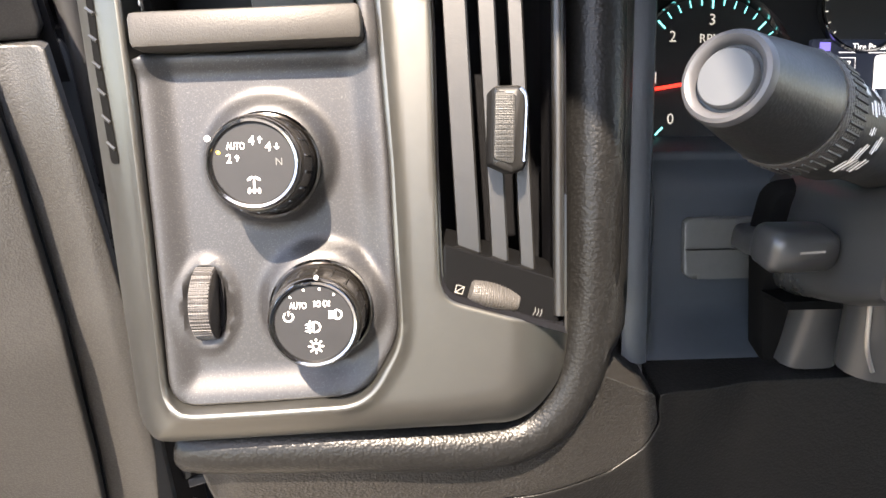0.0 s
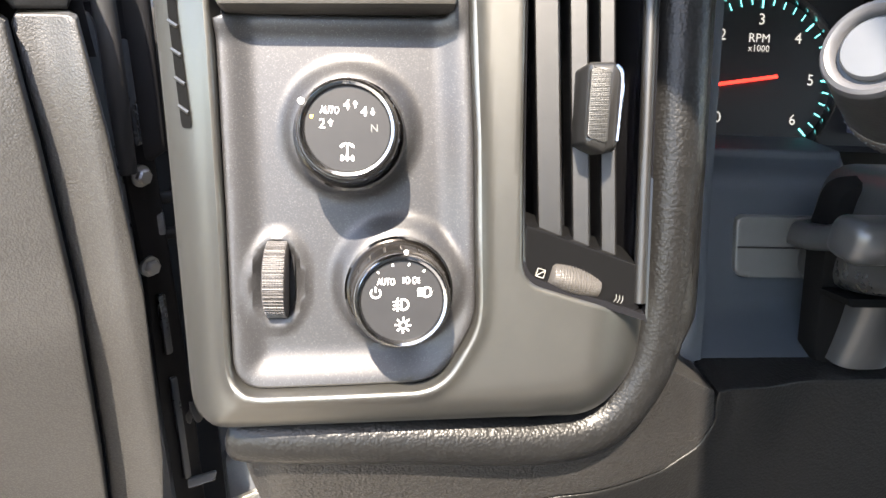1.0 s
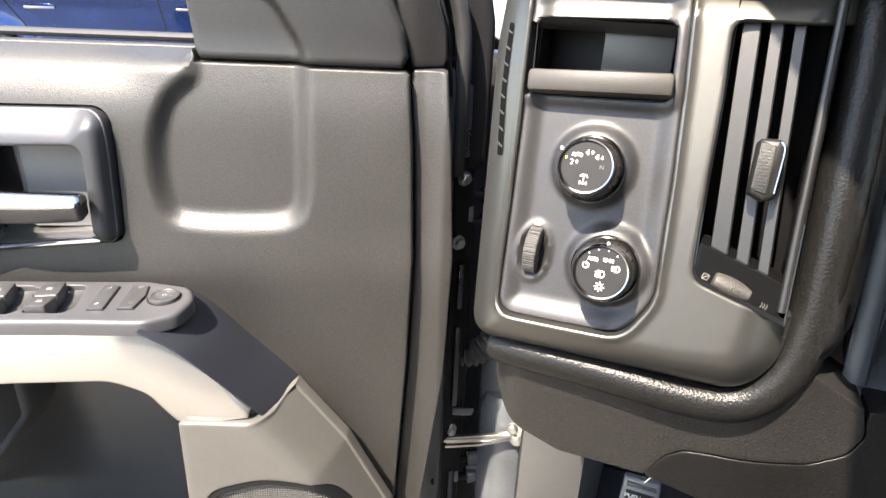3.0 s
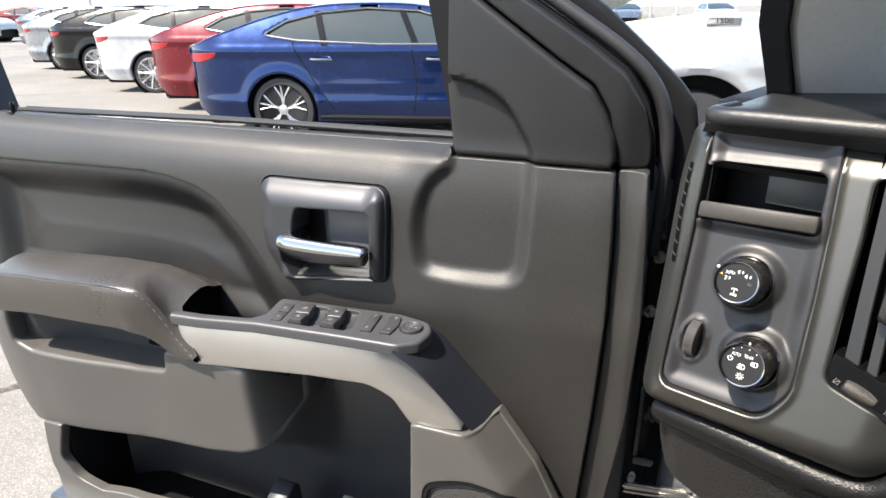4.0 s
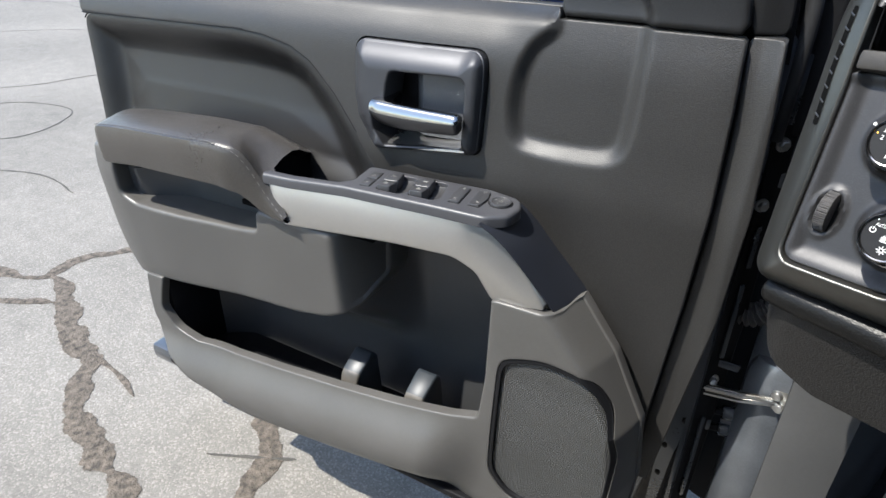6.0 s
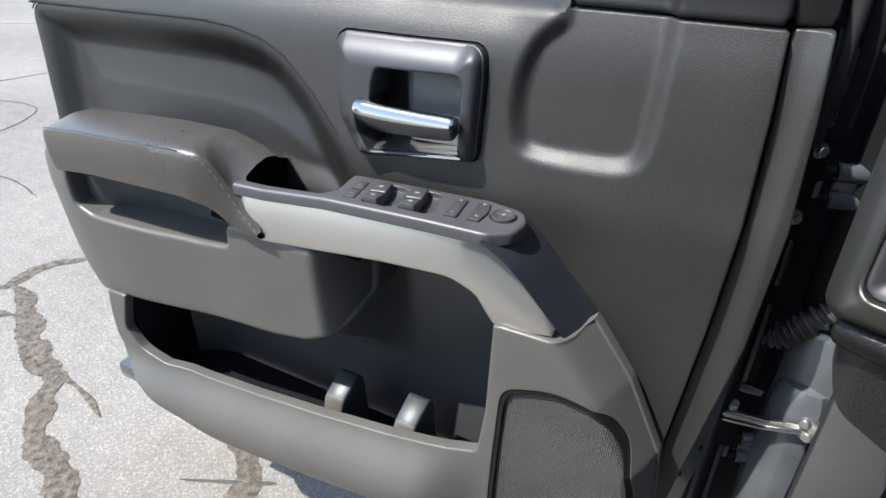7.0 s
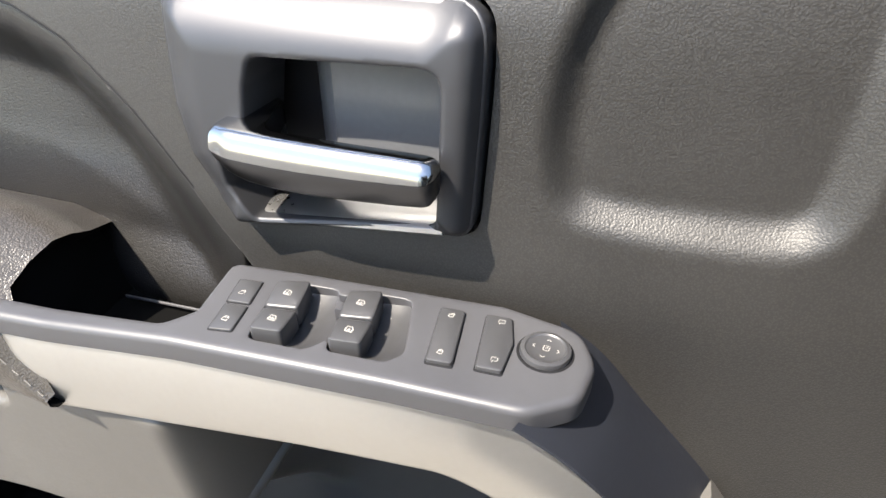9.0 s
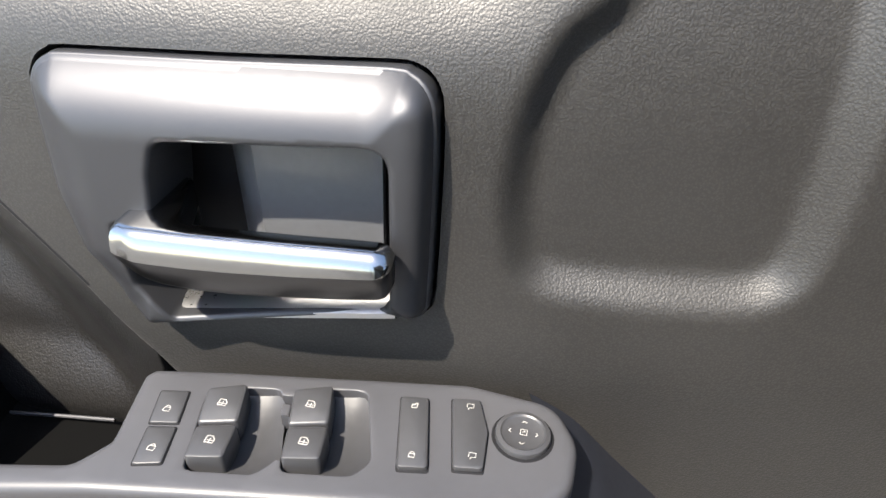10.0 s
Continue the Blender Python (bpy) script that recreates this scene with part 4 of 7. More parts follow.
def rocker(poly, z0=1.089, lean=0.006):
    V, F = slab(fillet([(*p, .003) for p in poly]), 0, 0.017, 0.0016)
    c = np.mean(np.array(poly), 0)
    out = []
    for x, y, z in V:
        out.append((x, y, z0 - 0.0125 + z + lean * (y - c[1]) / 0.03 * z / 0.017))
    return out, F


def flat(cx, cy, z, turn=-4):
    return pose(cx, cy, z, 0, 0, turn)


def window_icon(cx, cy, z):
    m = flat(cx, cy, z)
    return join(line([(-.0026, -.002), (.0026, -.002), (.0026, .0004), (.0010, .0026), (-.0026, .0026), (-.0026, -.002)], .0006, m), line([(-.002, -.0004), (.002, -.0004)], .0005, m), line([(0, -.0016), (0, .0012)], .0005, m))


for k, (W, dx, dy) in enumerate((("rear", 0, 0), ("front", 0.0535, 0.0065))):
    for poly, lean in (([(-0.5615, 0.466), (-0.538, 0.4725), (-0.5335, 0.4445), (-0.5575, 0.4405)], 0.003), ([(-0.5565, 0.4385), (-0.533, 0.443), (-0.5305, 0.4175), (-0.5525, 0.4145)], -0.003)):
        p = [(x + dx, y + dy) for x, y in poly]
        r = part("window_switch", rocker(p, 1.089, lean), M_BUTTON, plate, "black window switch with a grey icon")
        c = np.mean(np.array(p), 0)
        part("icon", window_icon(c[0], c[1], 1.0938), M_STITCH, r)
for poly in ([(-0.592, 0.463), (-0.574, 0.465), (-0.569, 0.440), (-0.5865, 0.438)], [(-0.5855, 0.435), (-0.5685, 0.437), (-0.5645, 0.412), (-0.581, 0.409)]):
    r = part("window_lock_button", slab(fillet([(*p, .002) for p in poly]), 1.085, 1.0905, 0.001), M_BUTTON, plate, "black button with a grey icon")
    c = np.mean(np.array(poly), 0)
    m = flat(c[0], c[1] - 0.003, 1.0911)
    part("icon", join(line([(-.002, -.0016), (.002, -.0016), (.002, .0014), (-.002, .0014), (-.002, -.0016)], .0005, m), line(arc(0, .0014, .0013, 0, 180, 6), .0005, m)), M_STITCH, r)
    part("button_gap", slab(fillet([(*(c + (np.array(p) - c) * 1.07), .002) for p in poly]), 1.085, 1.0894, 0.0002), M_BLACK, plate)
for poly, kind in (([(-0.4415, 0.479), (-0.424, 0.480), (-0.417, 0.4285), (-0.4345, 0.427)], "lock"), ([(-0.4095, 0.482), (-0.392, 0.483), (-0.3855, 0.459), (-0.3865, 0.432), (-0.4035, 0.431)], "mirror")):
    r = part(kind + "_switch", slab(fillet([(*p, .003) for p in poly]), 1.085, 1.0922, 0.0012), M_BUTTON, plate, "black rocker switch with grey icons")
    c = np.mean(np.array(poly), 0)
    part("switch_gap", slab(fillet([(*(c + (np.array(p) - c) * 1.06), .002) for p in poly]), 1.085, 1.0894, 0.0002), M_BLACK, plate)
    for dy in (0.018, -0.018):
        m = flat(c[0] - 0.12 * dy, c[1] + dy, 1.0930)
        part("icon", join(line([(-.0016, -.002), (.0016, -.002), (.0016, .0004), (-.0016, .0004), (-.0016, -.002)], .0006, m), line(arc(.0008 if dy > 0 else 0, .0006, .0012, 0, 180, 6), .0005, m)) if kind == "lock" else
             line([(-.002, -.001), (-.002, .002), (.002, .002), (.002, -.0008), (-.0008, -.0012), (-.0008, -.0026)], .0005, m), M_STITCH, r)
knob = part("mirror_knob", lathe([(0.0165, 0), (0.0165, 0.0030), (0.0160, 0.0040), (0.0135, 0.0046), (0.0128, 0.0040), (0.0120, 0.0036), (0.004, 0.0034), (0.0001, 0.0034)], 40, pose(-0.365, 0.4605, 1.0885)), M_BUTTON, plate, "round mirror adjusting knob")
km = pose(-0.365, 0.4605, 1.0925, 0, 0, -6)
part("icon", join(*[line([(0.0085 - 0.0011 * abs(u), 0.0014 * u) for u in (-1, 0, 1)], .0005, km @ pose(0, 0, 0, 0, 0, a)) for a in (0, 90, 180, 270)],
    line([(-.0016, -.0018), (.0022, -.0018), (.0022, .0022), (-.0016, .0022), (-.0016, -.0018)], .0005, km), line([(-.0004, 0), (.001, .0014), (.001, 0)], .0004, km)), M_STITCH, knob)
part("knob_seat", lathe([(0.0185, -0.01), (0.0185, 0.0006), (0.0160, 0.0008), (0.0160, -0.01)], 40, pose(-0.365, 0.4605, 1.0885)), M_BLACK, plate)

# facet that runs down beside the silver trim, its dark reflection put into the colour
def facet():
    A = curve([(-0.372, 0.402, 1.0785), (-0.345, 0.404, 1.062), (-0.318, 0.408, 1.036), (-0.257, 0.433, 0.948), (-0.250, 0.448, 0.934)], 6, False)
    B = curve([(-0.350, 0.470, 1.080), (-0.322, 0.478, 1.050), (-0.292, 0.484, 1.016), (-0.232, 0.506, 0.944), (-0.224, 0.516, 0.925)], 6, False)
    C = curve([(-0.362, 0.500, 1.085), (-0.330, 0.509, 1.056), (-0.294, 0.514, 1.014), (-0.232, 0.528, 0.946), (-0.224, 0.534, 0.927)], 6, False)
    rings = []
    for a, b, c in zip(A, B, C):
        a, b, c = Vector(a), Vector(b), Vector(c)
        out = Vector((0.0, -0.003, 0.002))
        rings.append([a + Vector((0, 0.03, -0.02)), a, a.lerp(b, 0.05) + out, a.lerp(b, 0.5) + out * 1.5, b + out * 0.5, c])
    return loft(rings, closed=False)


part("switch_facet", facet(), M_SWITCHDARK, door, "switch plastic facet beside the silver trim, darkened for its reflection", 30)

# the inner handle
def y_bezel(X, Z):
    d = inside(BEZ, X, Z)[0]
    w = 0.010 + 0.030 * step((-0.425 - X) / 0.04) * step((Z - 1.118) / 0.03)
    t = np.clip(d / w, 0, 1)
    return np.interp(Z, ZU, YU) - 0.003 - 0.022 * t * (2 - t)
handle = part("handle_bezel", sheet(BEZ, y_bezel, 0.002, holes=[OPENING], roll=0.002, roll_in=0.003, thick=0.05), M_BEZEL, door, "satin pewter surround of the inner handle")
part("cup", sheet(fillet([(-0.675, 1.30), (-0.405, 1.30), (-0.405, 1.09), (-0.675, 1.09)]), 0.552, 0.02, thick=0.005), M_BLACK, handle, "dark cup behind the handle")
part("cup_plate", sheet(fillet([(-0.570, 1.262, .004), (-0.458, 1.266, .004), (-0.461, 1.145, .004), (-0.573, 1.140, .004)]), lambda X, Z: 0.528 + 9.0 * np.clip(-0.538 - X, 0, 1) ** 1.6 + 0.0015 * (X < -0.538) + 0.6 * (X + 0.50) ** 2, 0.002, thick=0.008), M_COVER, handle, "grey ribbed plate inside the cup")
part("cup_lip", loft([[(x, 0.512, z - 0.0105), (x, 0.5035, z - 0.0085), (x, 0.4985, z - 0.0045), (x, 0.4990, z - 0.0010), (x, 0.5030, z + 0.0012), (x, 0.512, z + 0.0026), (x, 0.530, z + 0.0050), (x, 0.555, z + 0.0060), (x, 0.555, z - 0.010)] for x, z in ((-0.600, 1.1262), (-0.590, 1.1262), (-0.560, 1.1290), (-0.500, 1.1358), (-0.455, 1.1410), (-0.448, 1.1420))]), M_SMOKESILVER, handle, "bright ledge below the lever", 50)

LEVER_X = [-0.6010, -0.5995, -0.590, -0.5755, -0.5560, -0.5330, -0.4970, -0.4700, -0.4520, -0.4465, -0.4435]
LEVER_TOP = [1.2025, 1.2040, 1.2042, 1.2036, 1.2030, 1.2026, 1.2024, 1.2026, 1.2024, 1.2010, 1.1975]
LEVER_MID = [1.1880, 1.1866, 1.1858, 1.1848, 1.1842, 1.1842, 1.1854, 1.1870, 1.1884, 1.1900, 1.1925]
LEVER_LOW = [1.1800, 1.1780, 1.1735, 1.1685, 1.1665, 1.1660, 1.1680, 1.1700, 1.1718, 1.1735, 1.1790]


def lever_rings(upper_half):
    """Cross-sections of the pull lever: a crowned bright face above, a flat face below coloured dark for its
    reflections, the hinge end curling back.
    """
    rings = []
    for x in np.concatenate([np.linspace(-0.6010, -0.590, 6), np.linspace(-0.586, -0.458, 34), np.linspace(-0.456, -0.4435, 8)]):
        zt, zm, zb = (float(np.interp(x, LEVER_X, v)) for v in (LEVER_TOP, LEVER_MID, LEVER_LOW))
        end = math.sqrt(max(0.0, 1 - max(0.0, (x + 0.4525) / 0.0092) ** 2)) if x > -0.4525 else 1.0
        y0 = 0.4665 + 0.006 * (1 - end) + 0.004 * float(step((-0.585 - x) / 0.016))
        back = 0.488 + 0.052 * float(step((-0.564 - x) / 0.022)) - 0.006 * (1 - end)
        if upper_half:
            rings.append([(x, back, zt - 0.003), (x, back - 0.004, zt - 0.0008), (x, y0 + 0.011, zt), (x, y0 + 0.006, zt - 0.0012), (x, y0 + 0.0026, zt - 0.0045), (x, y0 + 0.0006, zm + 0.005), (x, y0, zm + 0.0010), (x, y0 + 0.0014, zm), (x, back, zm)])
        else:
            rings.append([(x, back - 0.001, zm + 0.001), (x, y0 + 0.0018, zm + 0.0006), (x, y0 + 0.0014, zm - 0.002), (x, y0 + 0.0030, zb + 0.003), (x, y0 + 0.0048, zb + 0.0006), (x, y0 + 0.007, zb), (x, back - 0.001, zb + 0.003)])
    return rings


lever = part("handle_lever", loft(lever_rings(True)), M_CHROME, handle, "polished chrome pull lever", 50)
part("lever_underside", loft(lever_rings(False)), M_CHROMELOW, lever, "chrome underside darkened for its ground reflection", 50)

# hinges, check strap, wiring boot, bolts
def hinge(z):
    h = thing("door_hinge", (-0.005, 0.66, z), WORLD, "dark painted steel door hinge with two knuckles", "hinge", "door hinges")
    for dz in (-0.019, 0.019):
        k = part("knuckle", lathe([(0.0001, 0), (0.0105, 0), (0.0128, 0.002), (0.0128, 0.034), (0.0118, 0.036), (0.0001, 0.036)], 24, pose(-0.004, 0.656, z + dz, 0, 90, 14)), M_HINGE, h)
        part("pin", lathe([(0.0001, 0), (0.0062, 0), (0.0062, 0.034), (0.0001, 0.034)], 16, pose(-0.036, 0.650, z + dz, 0, 90, 10)), M_BLACK, k)
    part("web", box(-0.002, 0.026, 0.658, 0.668, z - 0.024, z + 0.024, 0.003), M_JAMB, h)
    part("leaf", box(-0.05, -0.025, 0.63, 0.66, z - 0.045, z + 0.05, 0.004), M_BLACK, h)
    part("bracket", box(-0.030, -0.016, 0.632, 0.652, z - 0.012, z + 0.012, 0.003), M_JAMB, h)
    return h


hinge(1.137), hinge(0.672)
for x, y, z in ((-0.031, 0.617, 1.192), (-0.035, 0.614, 1.103)):
    b = thing("hinge_bolt", (x, y, z), WORLD, "small zinc hex bolt on the door edge", "bolt", "door edge bolts")
    part("washer", lathe([(0.010, -0.003), (0.010, 0.001), (0.006, 0.002)], 18, pose(x, y, z, 90, 0, 35)), M_BOLT, b)
    part("head", lathe([(0.0075, 0.0), (0.0075, 0.006), (0.006, 0.0075), (0.0001, 0.0075)], 6, pose(x, y, z, 90, 0, 35)), M_BOLT, b)

# clip, plug and pressed ribs on the door's hinge edge
clip = thing("edge_clip", (-0.030, 0.63, 0.79), WORLD, "blue-grey plastic clip on the door edge", "clip")
part("plate", moved(box(-0.022, 0.022, -0.003, 0.003, -0.007, 0.007, 0.002), pose(-0.020, 0.628, 0.812, 0, 12, 14)), M_HINGE, clip)
part("tab", moved(box(-0.006, 0.006, -0.003, 0.003, -0.014, 0.014, 0.002), pose(-0.044, 0.626, 0.735, 0, 0, 14)), M_HINGE, clip)
plug = thing("edge_plug", (-0.034, 0.62, 0.785), WORLD, "white plastic plug in the black door edge", "plug")
part("flange", lathe([(0.011, 0), (0.011, 0.002), (0.008, 0.004)], 18, pose(-0.034, 0.622, 0.780, 90, 0, 25)), M_BOLT, plug)
part("stem", lathe([(0.007, 0.003), (0.006, 0.010), (0.0001, 0.012)], 14, pose(-0.034, 0.622, 0.780, 90, 0, 25)), M_CARWHITE, plug)
for z0, z1 in ((0.50, 0.70), (0.83, 0.97), (1.00, 1.07), (1.22, 1.31)):
    part("pressed_rib", moved(box(-0.004, 0.004, -0.003, 0.003, 0, z1 - z0, 0.002), pose(-0.030, 0.618, z0, 0, 0, 30)), M_PAINT, door)
part("edge_flange", sheet(fillet([(-0.074, 0.98, .01), (-0.055, 0.98, .01), (-0.060, 0.60), (-0.085, 0.44), (-0.110, 0.44), (-0.092, 0.60)]), lambda X, Z: 0.588 + 0.3 * (X + 0.1), 0.006, roll=0.003, thick=0.02), M_DUSTY, door, "dusty brown-stained lower flange")
for z in (0.56, 0.63, 0.73):
    part("flange_hole", lathe([(0.007, 0), (0.007, 0.002), (0.005, 0.0025), (0.0001, 0.0025)], 14, pose(-0.076, 0.594, z, 90, 0, 10)), M_BLACK, door)

# ---- the dashboard ----
dash = thing("dashboard", (0.25, 0.40, 1.06), TRUCK, "black and silver pickup truck dashboard with round switches", "dashboard")
SLOPE = 0.35


def plane(z):
    return 0.245 + SLOPE * (z - 1.26)


def on_plane(x, z, out=0.0, turn=0.0):
    """A pose on the dash's face: x across, y up the face, z out of it."""
    n = Vector((0, -1, SLOPE)).normalized()
    up = Vector((0, SLOPE, 1)).normalized()
    m = Matrix(((1, up.x, n.x, 0), (0, up.y, n.y, 0), (0, up.z, n.z, 0), (0, 0, 0, 1)))
    return Matrix.Translation(Vector((x, plane(z), z)) + n * out) @ m @ pose(0, 0, 0, 0, 0, turn)


PANEL_HOLE = fillet([(-0.1170, 1.4385, .012), (-0.0125, 1.4385, .010), (-0.0070, 1.378, .3), (-0.0025, 1.315, .3), (0.0008, 1.238, .03), (-0.0150, 1.2110, .024), (-0.060, 1.2095), (-0.1045, 1.2085, .014), (-0.1075, 1.285, .3), (-0.1105, 1.345, .3)], 8)
VENT_HOLE = fillet([(0.0150, 1.412, .008), (0.0178, 1.37, .2), (0.0188, 1.315, .2), (0.0207, 1.2560, .012), (0.10, 1.2345), (0.10, 1.412)])
SILVER_OUT = fillet([(-0.121, 1.444, .014), (-0.143, 1.43, .014), (-0.1445, 1.385, .2), (-0.138, 1.31, .3), (-0.1275, 1.1765, .020), (0.030, 1.1795, .06), (0.0640, 1.1845, .04), (0.0835, 1.2050, .04), (0.0868, 1.24, .02), (0.086, 1.30), (0.086, 1.444)], 8)


def y_silver(X, Z):
    d = inside(SILVER_OUT, X, Z)[0]
    edge = np.clip(1 - d / 0.034, 0, 1)
    e2 = np.minimum(inside(PANEL_HOLE, X, Z)[0] * -1, 1)
    return plane(Z) - 0.0022 * step(1 - e2 / 0.007) + 0.030 * edge ** 2 * (1 - 0.25 * step((X - 0.02) / 0.05))


SIDE = [(-0.1335, 1.402, .002), (-0.1285, 1.402, .002), (-0.1262, 1.356), (-0.1205, 1.3135, .002), (-0.1262, 1.312, .002), (-0.1315, 1.356)]
silver = part("silver_surround", sheet(SILVER_OUT, y_silver, 0.0022, holes=[PANEL_HOLE, VENT_HOLE], roll=0.0, roll_in=0.0022, thick=0.018), M_DASHSILVER, dash, "satin silver surround of the switches and vent")
part("side_vent", sheet(fillet(SIDE), lambda X, Z: y_silver(X, Z) - 0.0006, 0.001, thick=0.0), M_GAPSHADE, silver, "slim black defogger slot")
for k in range(8):
    z = 1.320 + 0.0108 * k
    xm = float(np.interp(z, [1.312, 1.356, 1.402], [-0.1233, -0.1290, -0.1310]))
    deep = [float(y_silver(np.array([x]), np.array([z]))[0]) - 0.0009 for x in (xm - 0.0026, xm + 0.0026)]
    part("side_vent_rib", tube([(xm - 0.0026, deep[0], z + 0.0008), (xm + 0.0026, deep[1], z - 0.0008)], 0.0009, 6), M_DASHSILVER, silver)

SHELF_HOLE = fillet([(-0.1085, 1.3575, .005), (-0.0135, 1.3610, .006), (-0.0175, 1.409, .008), (-0.1110, 1.406, .008)])
KNOBS = ((-0.0555, 1.3145), (-0.0340, 1.2530))


def y_panel(X, Z):
    d = inside(PANEL_HOLE, X, Z)[0]
    y = plane(Z) + 0.004 + 0.0045 * step((d - 0.002) / 0.014)
    for x, z in KNOBS:
        r = np.hypot(X - x, (Z - z) / 0.95)
        y = y - 0.0065 * step((0.0305 - r) / 0.008)
    r = np.hypot((X + 0.086) / 0.0115, (Z - 1.2525) / 0.0185)
    y = y + 0.006 * step((1.0 - r) / 0.5) - 0.002 * step((1.25 - r) / 0.25)
    s = inside(SHELF_HOLE, X, Z)[0]
    return y - 0.003 * step((s + 0.010) / 0.008)


panel = part("switch_panel", sheet(PANEL_HOLE, y_panel, 0.0022, holes=[SHELF_HOLE], roll=0.002, roll_in=0.002, thick=0.014), M_PANEL, dash, "graphite metal-flake switch panel")
part("panel_gap", sheet(fillet([(x, z) for x, z in PANEL_HOLE]), lambda X, Z: plane(Z) + 0.020, 0.01, holes=[SHELF_HOLE], thick=0.0), M_BLACK, panel)
tray = part("tray", box(-0.112, -0.012, 0.36, 0.37, 1.35, 1.44, 0.002), M_BLACK, dash, "dark open coin tray")
for q in ((-0.114, -0.110, 1.35, 1.44), (-0.014, -0.010, 1.35, 1.44), (-0.112, -0.012, 1.352, 1.357), (-0.112, -0.012, 1.427, 1.432)):
    part("tray_wall", box(q[0], q[1], 0.313, 0.37, q[2], q[3], 0.001), M_BLACK, tray)
part("tray_lip", moved(box(-0.1085, -0.0125, -0.010, 0.010, -0.0075, 0.0075, 0.003), Matrix.Translation((0, plane(1.371), 1.3715)) @ pose(0, 0, 0, -18, -3.0, 0)), M_SHELF, tray, "brown-grey textured tray lip")
part("tray_brow", loft([[(x, plane(1.407) + 0.0010, 1.4075), (x, plane(1.405) + 0.007, 1.4035), (x, plane(1.40) + 0.018, 1.3990), (x, plane(1.40) + 0.040, 1.3980)] for x in np.linspace(-0.111, -0.017, 6)], closed=False), M_PANEL, tray, "graphite brow over the tray")
part("tray_divider", box(-0.066, -0.018, 0.318, 0.321, 1.372, 1.399, 0.002), M_PLATE, tray, "slate grey plate at the back")


def round_knob(x, z, face_parts):
    k = part("rotary_knob", lathe([(0.0215, -0.010), (0.0215, -0.0005), (0.0208, 0.0015), (0.0202, 0.003), (0.0196, 0.022), (0.0190, 0.0240), (0.0186, 0.0246), (0.0170, 0.0248)], 64, on_plane(x, z, 0.0005)), M_KNOB, panel, "smoked gloss rotary knob with a printed face")
    part("knob_ring", lathe([(0.0184, 0.0250), (0.0182, 0.0270), (0.0174, 0.0279), (0.0164, 0.0276), (0.0158, 0.0262), (0.0158, 0.024)], 64, on_plane(x, z, 0.0005)), M_DARKCHROME, k, "smoked chrome ring")
    part("knob_face", lathe([(0.0160, 0.020), (0.0160, 0.0258), (0.0158, 0.0262), (0.013, 0.0262), (0.010, 0.0262), (0.006, 0.0262), (0.003, 0.0262), (0.0002, 0.0262)], 48, on_plane(x, z, 0.0005)), M_KNOBFACE, k)
    part("knob_skirt", lathe([(0.0232, -0.008), (0.0232, 0.0006), (0.0222, 0.0018), (0.0212, 0.0010), (0.0212, -0.004)], 64, on_plane(x, z, 0.0005)), M_DARKCHROME, k)
    grips = []
    for i in range(18):
        a = 2 * math.pi * (i + 0.5) / 18
        grips.append(tube([on_plane(x, z) @ Vector((0.0200 * math.cos(a), 0.0200 * math.sin(a), 0.004)), on_plane(x, z) @ Vector((0.0194 * math.cos(a), 0.0194 * math.sin(a), 0.0215))], 0.0007, 6))
    part("knob_ribs", join(*grips), M_KNOB, k)
    f = on_plane(x, z, 0.0270)
    for name, vf, m in face_parts(f):
        part(name, vf, m, k)
    return k


def arrow(m, s, up=True):
    d = 1 if up else -1
    return [line([(0, -s * d), (0, 0.2 * s * d)], 0.45 * s, m), ([tuple(m @ Vector((u * s * 0.8, 0.1 * s * d, 0))) for u in (-1, 1)] + [tuple(m @ Vector((0, s * d, 0)))], [[0, 1, 2]])]


def drive_face(f):
    white = [words("AUTO", 0.0032, f @ pose(-0.0066, 0.0066, 0) @ Matrix.Diagonal((0.8, 1.25, 1, 1))), words("2", 0.0050, f @ pose(-0.0093, 0.0016, 0)), words("4", 0.0052, f @ pose(-0.0004, 0.0087, 0)), words("4", 0.0050, f @ pose(0.0060, 0.0064, 0))]
    white += arrow(f @ pose(-0.0062, 0.0021, 0), 0.0013) + arrow(f @ pose(0.0028, 0.0092, 0), 0.0013) + arrow(f @ pose(0.0093, 0.0066, 0), 0.0013, False)
    g = f @ pose(0.0, -0.0080, 0) @ Matrix.Diagonal((0.72, 0.78, 1, 1))
    axle = [line([(0, -0.0036), (0, 0.0026)], 0.0008, g), line([(-.0026, -.0036), (.0026, -.0036)], .0008, g), line([(-.0028, -.0049), (-.0028, -.0023)], .0012, g), line([(.0028, -.0049), (.0028, -.0023)], .0012, g), line([(0, -.0049), (0, -.0023)], .0010, g),
            line([(-.0024, .0020), (-.0009, .0036), (0, .0026), (.0009, .0036), (.0024, .0020)], .0008, g), line([(-.0034, .0016), (-.0020, .0032)], .0010, g), line([(.0034, .0016), (.0020, .0032)], .0010, g)]
    return [("printing", join(*white, *axle), M_WHITE), ("dim_printing", words("N", 0.0040, f @ pose(0.0100, 0.0005, 0)), M_DIM), ("indicator", lathe([(0.0007, 0), (0.0001, 0.0002)], 8, f @ pose(-0.0133, 0.0042, 0)), M_AMBER)]


